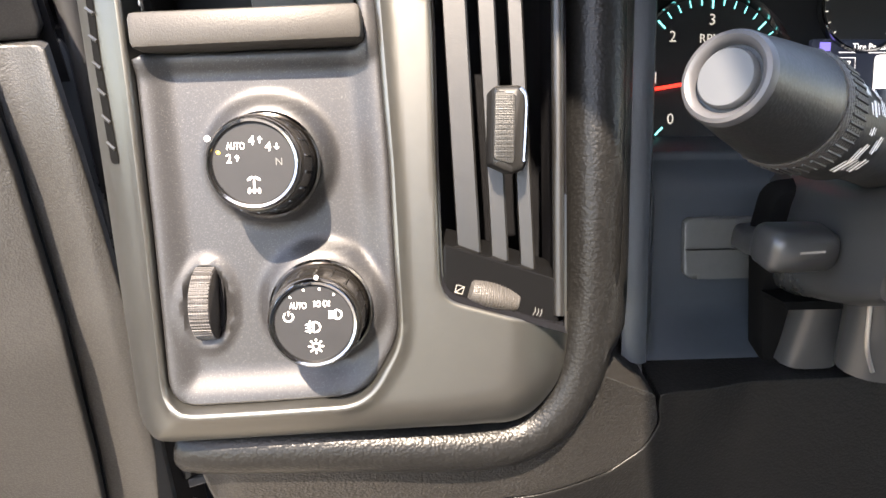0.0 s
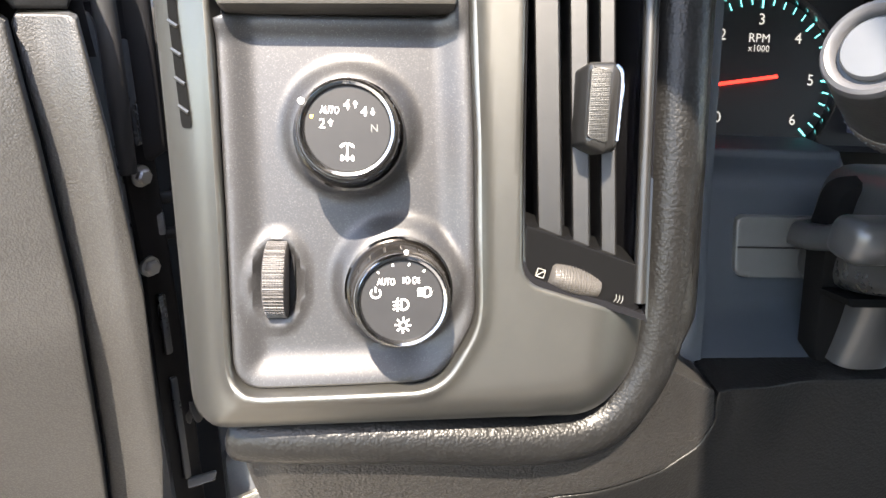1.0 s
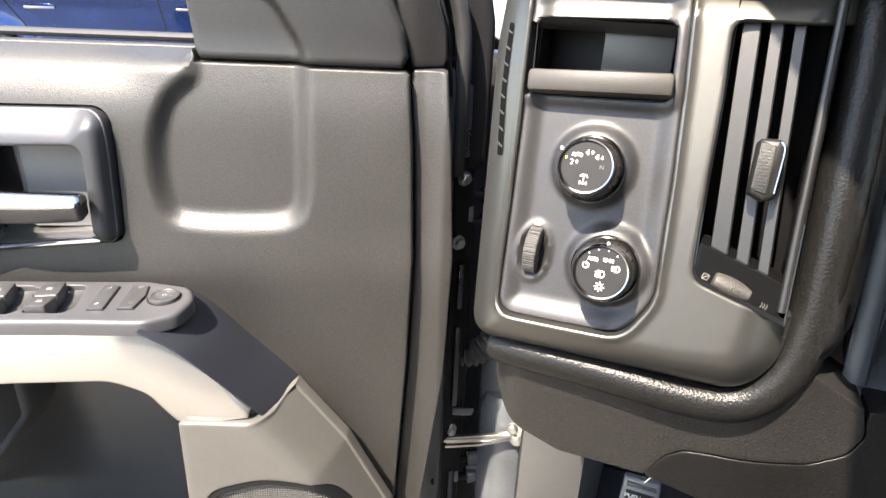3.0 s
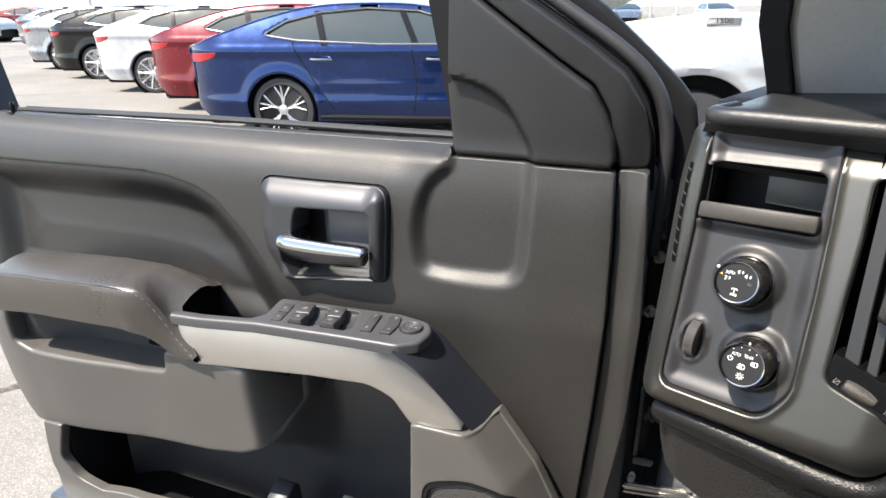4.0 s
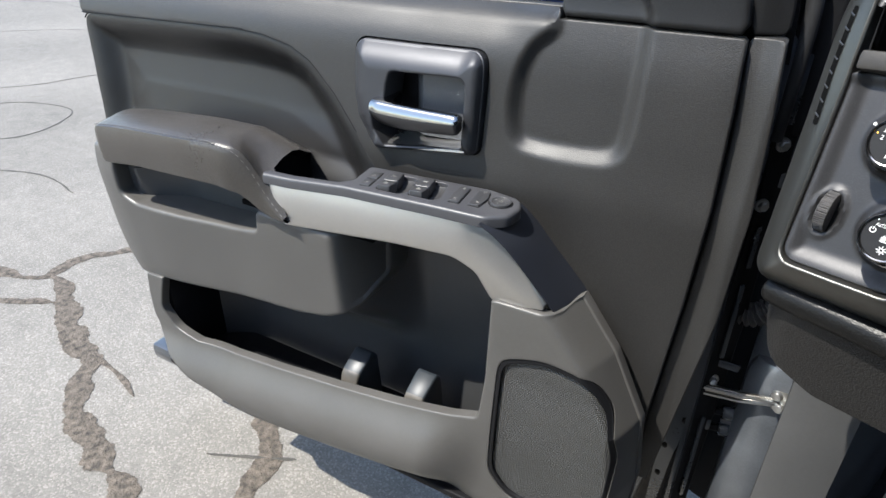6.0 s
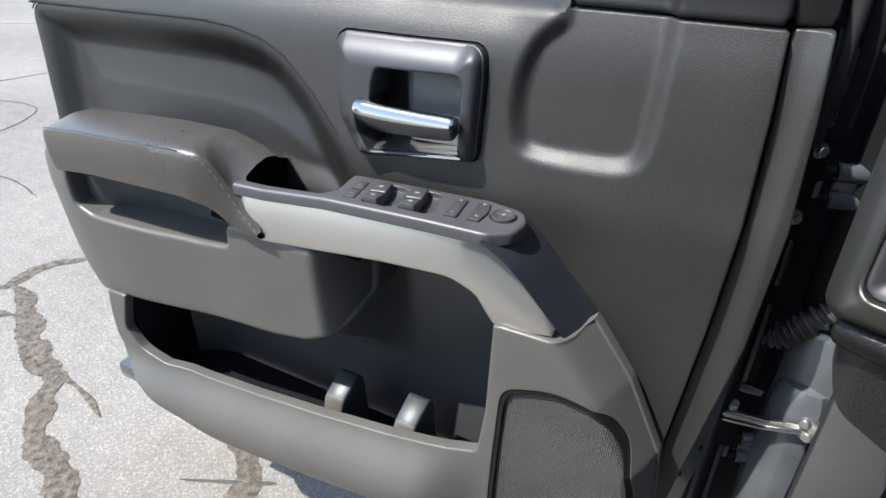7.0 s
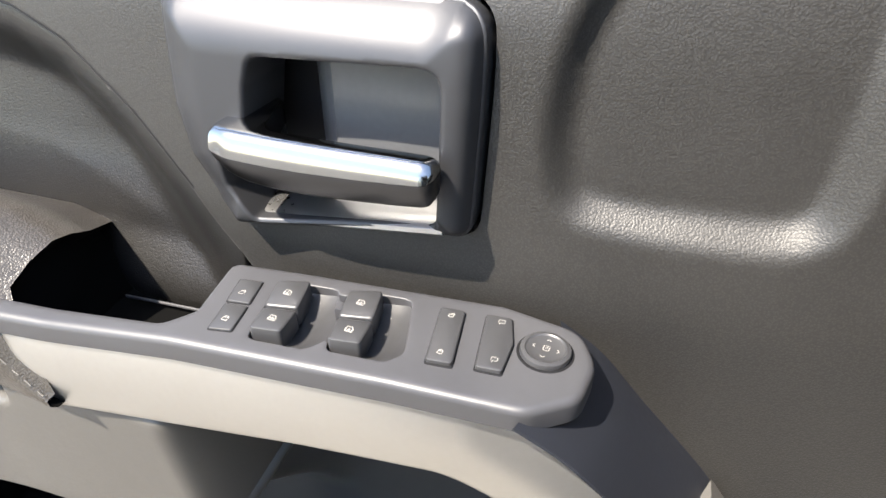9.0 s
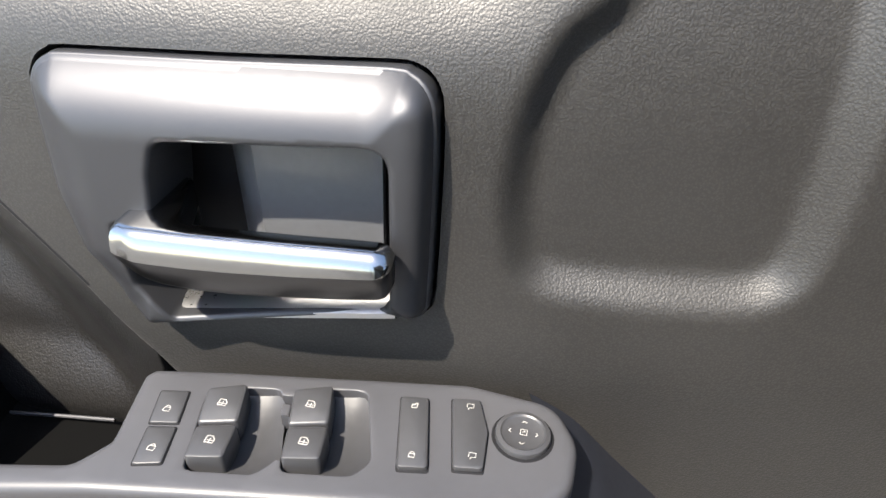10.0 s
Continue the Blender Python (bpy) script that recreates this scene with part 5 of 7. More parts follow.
def light_face(f):
    p = [words("AUTO", 0.0031, f @ pose(-0.0062, 0.0074, 0) @ Matrix.Diagonal((0.8, 1.25, 1, 1)))]
    a = f @ pose(0.0034, 0.0082, 0) @ Matrix.Diagonal((0.75, 0.85, 1, 1))
    p += [line(arc(-.0022, 0, .0014, -90, 90, 6) , .0006, a), line(arc(.0022, 0, .0014, 90, 270, 6), .0006, a), line([(-.0044, .0012), (-.0026, .0006)], .0005, a), line([(-.0044, 0), (-.0026, 0)], .0005, a), line([(-.0044, -.0012), (-.0026, -.0006)], .0005, a),
          line([(.0044, .0012), (.0026, .0006)], .0005, a), line([(.0044, 0), (.0026, 0)], .0005, a), line([(.0044, -.0012), (.0026, -.0006)], .0005, a)]
    b = f @ pose(0.0094, 0.0036, 0)
    p += [line(arc(0, 0, .0019, -90, 90, 8) + [(-.0006, .0019), (-.0006, -.0019), (0, -.0019)], .0006, b)] + [line([(-.0034, v), (-.0012, v)], .0005, b) for v in (-.0014, -.0005, .0004, .0013)]
    c = f @ pose(-0.0102, 0.0030, 0)
    p += [line(arc(0, 0, .0019, 130, 410, 12), .0006, c), line([(0, .0004), (0, .0024)], .0006, c)]
    d = f @ pose(0.0, -0.0014, 0)
    p += [line(arc(.0004, 0, .0021, -90, 90, 8) + [(-.0002, .0021), (-.0002, -.0021), (.0004, -.0021)], .0006, d), line([(-.0016, -.0026), (-.0020, 0), (-.0016, .0026)], .0006, d)] + [line([(-.0034, v - .0004), (-.0008, v)], .0005, d) for v in (-.0014, 0, .0014)]
    e = f @ pose(0.0006, -0.0095, 0)
    p += [line(arc(0, 0, .0014, 0, 360, 14), .0006, e)] + [line([(.0021 * math.cos(t), .0021 * math.sin(t)), (.0032 * math.cos(t), .0032 * math.sin(t))], .0006, e) for t in [math.pi / 4 * k for k in range(8)]]
    p += [line([(0.0140 * math.cos(radians(t)), 0.0140 * math.sin(radians(t))), (0.0150 * math.cos(radians(t)), 0.0150 * math.sin(radians(t)))], .0007, f) for t in (55, 80, 105, 130)]
    return [("printing", join(*p), M_WHITE)]


k1 = round_knob(*KNOBS[0], drive_face)
part("pointer_dot", lathe([(0.0012, 0), (0.0012, 0.0004), (0.0001, 0.0006)], 10, on_plane(KNOBS[0][0], KNOBS[0][1]) @ pose(-0.0170, 0.0096, 0.0276)), M_WHITE, k1)
k2 = round_knob(*KNOBS[1], light_face)
part("pointer_dot", lathe([(0.0009, 0), (0.0009, 0.0004), (0.0001, 0.0006)], 10, on_plane(KNOBS[1][0], KNOBS[1][1]) @ pose(0.0014, 0.0190, 0.0262)), M_WHITE, k2)

dm = Matrix.Translation((-0.0862, plane(1.2525) + 0.0105, 1.2525)) @ pose(0, 0, 0, 0, 90, 0)
wheel = part("dimmer_wheel", lathe([(0.0155, -0.0048), (0.0166, -0.0042), (0.0169, 0.0), (0.0166, 0.0042), (0.0155, 0.0048)], 60, dm), M_RIBBED, panel, "ribbed grey dimmer wheel")
part("dimmer_slot", sheet(fillet([(-0.0925, 1.2705, .001), (-0.0795, 1.2705, .001), (-0.0785, 1.2345, .001), (-0.0915, 1.2345, .001)]), lambda X, Z: plane(Z) + 0.0092, 0.004, thick=0.0), M_BLACK, panel)
ribs = []
for i in range(60):
    a = 2 * math.pi * i / 60
    p = dm @ Vector((0.0168 * math.cos(a), 0.0168 * math.sin(a), 0))
    ribs.append(tube([p - Vector((0.0041, 0, 0)), p + Vector((0.0041, 0, 0))], 0.00045, 5))
part("wheel_ribs", join(*ribs), M_RIBBED, wheel)

# the centre vent
vent = part("vent_housing", box(0.005, 0.09, 0.345, 0.352, 1.20, 1.45, 0.002), M_GAPSHADE, dash, "black air vent")
VENT_RIM = fillet([(0.0150, 1.44), (0.0178, 1.37, .2), (0.0188, 1.315, .2), (0.0207, 1.2560, .012), (0.0795, 1.2390), (0.0785, 1.30), (0.0755, 1.44)])
part("vent_liner", loft([[(0.050 + k * (x - 0.050), plane(z) + dy, 1.325 + k * (z - 1.325)) for x, z in VENT_RIM] for k, dy in ((1.0, 0.0012), (0.965, 0.0025), (0.965, 0.05))], caps=False), M_GLOSS, vent, "black rim of the vent", 30)
part("vent_base", sheet(fillet([(0.0212, 1.2790), (0.045, 1.2715), (0.0760, 1.2620), (0.0765, 1.2410), (0.034, 1.2520, .006), (0.0208, 1.258, .01)]), lambda X, Z: plane(Z) + 0.0035, 0.0025, roll=0.001, thick=0.02), M_VENTBASE, vent, "black vent base")
part("vent_rim", tube([(0.0765 - 0.02 * (z - 1.25), plane(z) + 0.004, z) for z in (1.246, 1.30, 1.36, 1.44)], 0.0030, 10), M_SLAT, vent)
for xa, xb, zb in ((0.0285, 0.0395, 1.2665), (0.0445, 0.0525, 1.2630), (0.0580, 0.0650, 1.2595)):
    rings = []
    for z in np.linspace(zb, 1.42, 8):
        y0 = plane(z) + 0.0065
        k = -0.06 * (z - 1.28)
        rings.append([(xa + k, y0 + 0.0030, z), (xa + k + 0.0004, y0 + 0.0014, z - 0.001), (xb + k - 0.0010, y0 - 0.0002, z - 0.002), (xb + k, y0 + 0.0006, z - 0.002), (xb + k + 0.0012, y0 + 0.034, z), (xa + k + 0.0050, y0 + 0.034, z)])
    part("vent_slat", loft(rings), M_SLAT, vent, "upright grey-black vent slat", 25)
tabm = on_plane(0.0495, 1.3290, 0.004)
tab = part("vent_tab", moved(slab(fillet([(-0.0072, -0.0165, .003), (0.0016, -0.0205, .003), (0.0076, -0.0185, .004), (0.0086, 0.0150, .004), (0.0046, 0.0180, .003), (-0.0070, 0.0175, .003)]), -0.012, 0.0065, 0.003), tabm), M_SLAT, vent, "pewter vent adjusting tab", 50)
part("tab_grip", moved(slab(fillet([(-0.0066, -0.0140, .002), (0.0024, -0.0165, .002), (0.0030, 0.0140, .002), (-0.0062, 0.0150, .002)]), 0.004, 0.0072, 0.0006), tabm), M_TABGRIP, tab, "pearl grey dotted grip")
part("tab_edge", tube([tabm @ Vector(p) for p in curve([(0.0068, -0.0150, 0.0060), (0.0075, 0.0, 0.0062), (0.0076, 0.0120, 0.0062), (0.0050, 0.0162, 0.0058)], 5, False)], 0.0010, 8), M_DARKCHROME, tab)
wm = Matrix.Translation((0.0455, plane(1.2542) + 0.0105, 1.2542)) @ pose(0, 0, 0, 0, 17, 0)
vw = part("vent_wheel", moved(loft([[(x, -r * math.cos(a) * 1.0, r * math.sin(a) * 0.62) for a in [2 * math.pi * j / 20 for j in range(20)]] for x, r in ((-0.0125, 0.008), (-0.0115, 0.0098), (-0.006, 0.0112), (0, 0.0116), (0.006, 0.0112), (0.0115, 0.0098), (0.0125, 0.008))]), wm), M_PEARL, vent, "pearl grey vent thumbwheel")
part("wheel_ribs", join(*[tube([wm @ Vector((-0.0105 + 0.0014 * k, -1.01 * r * math.cos(a), 0.63 * r * math.sin(a))) for a in np.linspace(-1.2, 1.2, 9)], 0.00035, 5) for k in range(16) for r in (0.0116 - 0.0018 * abs(-0.0105 + 0.0014 * k) ** 2 / 0.0001,)]), M_PEARL, vw)
ic = on_plane(0.0290, 1.2600, -0.0022, -17)
part("printing", join(line([(-.0018, -.0018), (.0018, -.0018), (.0018, .0018), (-.0018, .0018), (-.0018, -.0018)], .0005, ic), line([(-.0018, -.0018), (.0018, .0018)], .0005, ic)), M_SEAM, vent)
ic = on_plane(0.0660, 1.2490, -0.0022, -17)
part("dim_printing", join(*[line([(-.002 + .0016 * k, -.0018), (-.0014 + .0016 * k, 0), (-.002 + .0016 * k, .0018)], .0004, ic) for k in range(3)]), M_DIM, vent)

# the padded bolster round vent and switches, and the lower dash
path = curve([(0.090, 0.350, 1.47), (0.0970, plane(1.40) + 0.029, 1.40), (0.0990, plane(1.30) + 0.029, 1.30), (0.0985, plane(1.23) + 0.033, 1.230), (0.0925, plane(1.197) + 0.036, 1.197), (0.073, plane(1.171) + 0.038, 1.1715), (0.040, plane(1.163) + 0.038, 1.1640), (-0.03, plane(1.1645) + 0.040, 1.1650), (-0.095, plane(1.165) + 0.042, 1.1650), (-0.112, plane(1.165) + 0.046, 1.1650)], 8, False)
part("bolster", tube(path, lambda t: 0.0165 - 0.0025 * min(1, t * 2) - 0.006 * max(0, (t - 0.95) / 0.05), 24), M_BOLSTER, dash, "deeply grained black bolster", 60)


def y_lowdash(X, Z):
    b = plane(Z)
    left = 0.036 + 0.42 * (1.172 - Z)
    right = 0.062 + 0.30 * (1.172 - Z)
    y = b + left + (right - left) * step((X - 0.07) / 0.10)
    return y + 0.10 * np.clip((-0.085 - X) / 0.04, 0, 1) ** 2 * 0.35 + np.where(X > 0.17, 0.10 * (Z - 1.10), 0) * step((X - 0.17) / 0.05)


LOWL = fillet([(-0.1187, 1.1778, 0.006), (0.086, 1.1778), (0.0996, 1.205), (0.1325, 1.1817), (0.1476, 1.172), (0.1495, 1.1642, 0.01), (0.1534, 1.1506, 0.014), (0.1461, 1.1332, 0.014), (0.1248, 1.122, 0.02), (0.0617, 1.1162, 0.02), (0.0404, 1.1118, 0.01), (0.0297, 1.1011, 0.008), (0.0181, 1.0769), (-0.0499, 1.075, 0.03), (-0.0945, 1.0914, 0.04), (-0.11, 1.1273, 0.05)])
part("lower_dash", sheet(LOWL, y_lowdash, 0.004, roll=0.0010, thick=0.05), M_LOWDASH, dash, "grained dark grey lower dash")
LOWR = fillet([(0.1519, 1.1705), (0.1515, 1.1623, 0.006), (0.1553, 1.1501, 0.014), (0.1476, 1.1317, 0.014), (0.1253, 1.1201, 0.02), (0.0627, 1.1142, 0.02), (0.0418, 1.1104, 0.01), (0.0300, 1.1007, 0.008), (0.0165, 1.0762), (0.0957, 1.0600, 0.05), (0.6001, 1.04), (0.6001, 1.1705)])
part("knee_panel", sheet(LOWR, lambda X, Z: y_lowdash(X, Z) + 0.0008, 0.004, roll=0.0010, thick=0.05), M_BOLSTER, dash, "grained black knee panel")
part("seam_line", tube([(x, y_lowdash(np.array([x]), np.array([z]))[0] + 0.0015, z) for x, z in [(0.1568, 1.165), (0.1566, 1.157), (0.1602, 1.146), (0.157, 1.131), (0.1450, 1.1195), (0.128, 1.1136), (0.09, 1.1096), (0.062, 1.1072), (0.047, 1.1045), (0.038, 1.099), (0.030, 1.085), (0.021, 1.067)]], 0.0006, 6), M_SEAM, dash, "pale seam between the lower panels")
part("bolster_flank", loft([[(0.098 - 0.012 * (1 - k) + k * a, plane(z) + b + 0.034 * (1 - k), z) for a, b in ((0, 0.020), (0.0095, 0.018), (0.020, 0.030), (0.030, 0.055), (0.038, 0.085), (0.041, 0.12))] for z, k in [(z, float(step((z - 1.150) / 0.08))) for z in np.linspace(1.155, 1.50, 30)]], closed=False), M_BOLSTER, dash, "grained black flank beside the gauges", 60)

# dash top
part("dash_pad", loft([[(-0.128 + 0.03 * (y > 0.5), y, 1.43), (-0.126, y, 1.445), (-0.112, y, 1.452), (-0.08, y, 1.4555), (0.10, y, 1.457), (0.6, y, 1.460), (1.3, y, 1.460), (1.3, y, 1.43)] if i else [(-0.122, y, 1.440), (-0.120, y, 1.444), (-0.108, y, 1.448), (-0.08, y, 1.450), (0.10, y, 1.450), (0.6, y, 1.452), (1.3, y, 1.452), (1.3, y, 1.438)] for i, y in enumerate((0.302, 0.312, 0.36, 0.48, 0.70))]), M_PAD, dash, "soft black dash top pad")
part("pad_edge", tube(curve([(-0.112, 0.345, 1.4470), (-0.119, 0.315, 1.4465), (-0.108, 0.3035, 1.4470), (-0.06, 0.302, 1.4480), (0.10, 0.302, 1.4490), (0.62, 0.302, 1.450)], 8, False), 0.0085, 14), M_PAD, dash, "rolled edge of the dash pad", 80)
part("dash_core", join(box(-0.105, 0.135, 0.375, 0.66, 1.10, 1.435, 0.01), box(0.13, 1.3, 0.46, 0.66, 1.06, 1.27, 0.01), box(-0.115, 0.10, 0.345, 0.40, 1.10, 1.43, 0.01), box(0.13, 1.3, 0.55, 0.66, 1.2, 1.435, 0.01)), M_BLACK, dash)

# gauge hood, access cover
part("gauge_hood", loft([[(0.1365, plane(z) + 0.086, z), (0.1455, plane(z) + 0.081, z), (0.1505, plane(z) + 0.082, z), (0.1535, plane(z) + 0.088, z), (0.161, plane(z) + 0.19, z)] for z in np.linspace(1.176, 1.50, 16)], closed=False), M_NAVY, dash, "blue-black gauge hood edge", 50)
part("column_trim", sheet(fillet([(0.146, 1.160, .010), (0.244, 1.157), (0.2465, 1.24), (0.250, 1.262, .02), (0.29, 1.2830), (0.29, 1.2825), (0.163, 1.2825)]), lambda X, Z: plane(Z) + 0.118 - np.maximum(0.028 * step((1.190 - Z) / 0.025), 0.02 * step((0.168 - X) / 0.012)) + 0.02 * step((Z - 1.26) / 0.03), 0.004, roll=0.004, thick=0.05), M_NAVY, dash, "blue-black trim panel below the gauges")
cover = part("access_cover", sheet(fillet([(0.1860, 1.2465, .005), (0.2455, 1.2465), (0.2455, 1.2095), (0.1872, 1.2095, .006)]), lambda X, Z: plane(Z) + 0.1135, 0.004, roll=0.0015, thick=0.006), M_PLATE, dash, "slate grey access cover")
part("cover_groove", tube([(0.1875, plane(1.228) + 0.1130, 1.2282), (0.240, plane(1.228) + 0.1130, 1.2280)], 0.0006, 6), M_BLACK, cover)

# the instrument cluster
cl = thing("instrument_cluster", (0.30, 0.43, 1.28), TRUCK, "black instrument cluster with teal ticks and a driver display", "instrument cluster")
G = Matrix.Translation((0.2265, plane(1.3205) + 0.17, 1.3205)) @ on_plane(0, 1.26).to_3x3().to_4x4()
part("backplate", sheet(fillet([(0.160, 1.276), (0.62, 1.276), (0.62, 1.48), (0.160, 1.48)]), lambda X, Z: plane(Z) + 0.174, 0.03, thick=0.01), M_BLACK, cl)
part("cluster_floor", loft([[(0.16, plane(1.28) + 0.142, 1.2805), (0.60, plane(1.28) + 0.142, 1.2805)], [(0.16, plane(1.28) + 0.175, 1.2765), (0.60, plane(1.28) + 0.175, 1.2765)]], closed=False), M_BLACK, cl)
part("dial", lathe([(0.0575, 0.0), (0.0575, 0.001), (0.0001, 0.001)], 48, G), M_DIAL, cl)
part("dial_rim", lathe([(0.0615, 0.0), (0.0615, 0.006), (0.0602, 0.0085), (0.0590, 0.006), (0.0575, 0.002), (0.0575, 0.0)], 64, G), M_CHROME, cl, "chrome dial rim")
R0 = 0.0020
ANG = {k: 225 - 45 * k for k in range(7)}
for k, a in ANG.items():
    part("dial_number", words(str(k), 0.0110, G @ Matrix.Translation((0.0405 * math.cos(radians(a)), 0.0405 * math.sin(radians(a)), R0))), M_DIALWHITE, cl)
part("dial_lettering", join(words("RPM", 0.0088, G @ pose(-0.001, 0.0275, R0)), words("x1000", 0.0066, G @ pose(-0.001, 0.0205, R0))), M_DIALWHITE, cl)
ticks, small = [], []
for k in range(0, 31):
    a = radians(225 - 270 * k / 30)
    big = k % 5 == 0
    (ticks if big or k % 5 in (2, 3) else small).append(line([((0.0485 if big else 0.051) * math.cos(a), (0.0485 if big else 0.051) * math.sin(a)), (0.0560 * math.cos(a), 0.0560 * math.sin(a))], 0.0013 if big else 0.0008, G @ pose(0, 0, R0)))
part("dial_ticks", join(*ticks, *small), M_TEAL, cl)
part("needle", line([(0.012, 0.003), (-0.043 * math.cos(radians(8)), -0.043 * math.sin(radians(8)) + 0.0)], 0.0024, G @ pose(0.0, -0.002, 0.0065)), M_RED, cl, "red gauge needle")
for dx, r in ((0.112, 0.031), (0.180, 0.031)):
    H = G @ pose(dx, 0.052, 0)
    part("small_dial", lathe([(r, 0.0), (r, 0.001), (0.0001, 0.001)], 40, H), M_DIAL, cl)
    part("dial_rim", lathe([(r + 0.003, 0.0), (r + 0.003, 0.005), (r + 0.0015, 0.007), (r, 0.004), (r, 0.0)], 48, H), M_CHROME, cl)
    part("dial_ticks", join(*[line([(0.86 * r * math.cos(a), 0.86 * r * math.sin(a)), (0.98 * r * math.cos(a), 0.98 * r * math.sin(a))], 0.001, H @ pose(0, 0, R0)) for a in np.linspace(-0.8, 3.9, 17)]), M_DIALWHITE, cl)
S = G @ pose(0.1245, -0.006, 0.003)
scr = part("driver_display", moved(slab(fillet([(-0.050, -0.030, .002), (0.050, -0.030, .002), (0.050, 0.034, .002), (-0.050, 0.034, .002)]), -0.004, 0.0, 0.0005), S), M_SCREEN, cl, "dark driver display")
part("display_text", join(words("Tire Pressure (PSI)", 0.0062, S @ pose(0.004, 0.0285, 0.0006)), words("37", 0.0066, S @ pose(-0.0235, 0.016, 0.0006)), words("37", 0.0066, S @ pose(-0.0235, -0.012, 0.0006)), words("37", 0.0066, S @ pose(0.0335, 0.016, 0.0006)),
    *[line([(x - .0065, y - .0048), (x + .0065, y - .0048), (x + .0065, y + .0048), (x - .0065, y + .0048), (x - .0065, y - .0048)], .0005, S @ pose(0, 0, .0006)) for x, y in ((-.0235, .016), (-.0235, -.012), (.0335, .016), (.0335, -.012))], line([(-.030, .0245), (.045, .0245)], .0005, S @ pose(0, 0, .0006))), M_SCREENTEXT, scr)
part("display_truck", join(moved(slab(fillet([(-.006, -.020, .002), (.006, -.020, .002), (.006, .020, .004), (-.006, .020, .004)]), 0, .0005, .0002), S @ pose(0.004, 0.003, 0.0003))), M_SCREENTEXT, scr)
part("display_bed", moved(slab(fillet([(-.0048, -.018), (.0048, -.018), (.0048, -.004), (-.0048, -.004)]), 0, .0009, .0001), S @ pose(0.004, 0.003, 0.0003)), M_SCREEN, scr)
part("display_icon", moved(slab(fillet([(-.004, -.003), (.004, -.003), (.004, .003), (-.004, .003)]), 0, .0005, .0001), S @ pose(-0.0405, 0.0285, 0.0003)), M_VIOLET, scr)

# ---- steering column, stalk, lever ----
col = thing("steering_column", (0.30, 0.22, 1.12), TRUCK, "black steering column shroud with a tilt lever", "steering column")


def rounded(x0, x1, z0, z1, y, r, n=4):
    """A rounded rectangle across the truck at depth y."""
    return [(x, y, z) for x, z in fillet([(x0, z0, r), (x1, z0, r), (x1, z1, r), (x0, z1, r)], n)]


# Near-black sheet that stands in for the shaded gap round the column.
part("column_gap", slab(fillet([(0.2085, 1.285, .012), (0.2080, 1.255), (0.2275, 1.1725, .02), (0.245, 1.1540, .02), (0.272, 1.1480, .03), (0.305, 1.162, .02), (0.36, 1.19), (0.36, 1.30)]), -0.318, -0.302, 0.004, to=FRONT), M_GAPSHADE, col, "black sheet for the shaded gap round the column")
part("column_shroud", loft([rounded(0.230, 0.40, 1.205, 1.286, 0.345, 0.018), rounded(0.214, 0.39, 1.228, 1.300, 0.285, 0.018), rounded(0.204, 0.38, 1.252, 1.312, 0.235, 0.016), rounded(0.206, 0.37, 1.266, 1.316, 0.215, 0.010)]), M_COLUMN, col, "satin black upper shroud", 50)
part("shroud_seam", loft([[(0.213, 0.279, 1.2285), (0.36, 0.279, 1.2270), (0.36, 0.276, 1.2235), (0.215, 0.276, 1.2250)], [(0.213, 0.300, 1.2240), (0.36, 0.300, 1.2225), (0.36, 0.300, 1.2190), (0.215, 0.300, 1.2205)]]), M_GAPSHADE, col)
part("shroud_foot", loft([[(x, 0.283 + 0.028 * d + 0.006 * t, 1.240 - 0.066 * t) for x, _, d in [(a, 0, b / 0.030) for a, _, b in rounded(0.2310 + 0.014 * t - 0.010 * t * t, 0.258 + 0.014 * t, 0.0, 0.030, 0, 0.013)]] for t in np.linspace(0, 1, 9)]), M_COLUMN, col, "glossy grey shroud foot", 60)
part("hub_cover", loft([[(0.236 + 0.012 * t + 0.030 * math.cos(a) * (0.55 + 0.15 * t) + 0.022, 0.268 + 0.016 * math.sin(a), 1.247 - 0.056 * t) for a in np.linspace(0, 2 * math.pi, 21)[:-1]] for t in np.linspace(0, 1, 7)]), M_COLUMN, col, "rounded lower hub cover", 60)
part("hub_edge", tube(curve([(0.2420, 0.256, 1.246), (0.2435, 0.254, 1.232), (0.2480, 0.253, 1.214), (0.2560, 0.253, 1.199)], 6, False), 0.0012, 8), M_SILVER, col, "bright edge of the hub cover")
lev = part("tilt_lever", loft([rounded(0.1740, 0.2030, 1.2690, 1.2840, 0.2395, 0.006), rounded(0.1715, 0.2055, 1.2660, 1.2865, 0.2440, 0.007), rounded(0.1715, 0.2065, 1.2655, 1.2865, 0.2560, 0.007), rounded(0.1740, 0.2060, 1.2660, 1.2845, 0.2620, 0.006)]), M_COLUMN, col, "short satin tilt lever", 60)
part("lever_neck", loft([rounded(0.206, 0.224, 1.238, 1.2540, 0.330, 0.005), rounded(0.194, 0.212, 1.248, 1.2630, 0.300, 0.006), rounded(0.178, 0.202, 1.264, 1.2800, 0.264, 0.006), rounded(0.175, 0.203, 1.267, 1.2840, 0.250, 0.006)]), M_COLUMN, lev, "", 60)
part("lever_print", line([(-0.006, 0), (0.006, 0.0006)], 0.0012, Matrix.Translation((0.190, 0.2392, 1.2785)) @ pose(0, 0, 0, 90, 0, 0)), M_SEAM, lev)

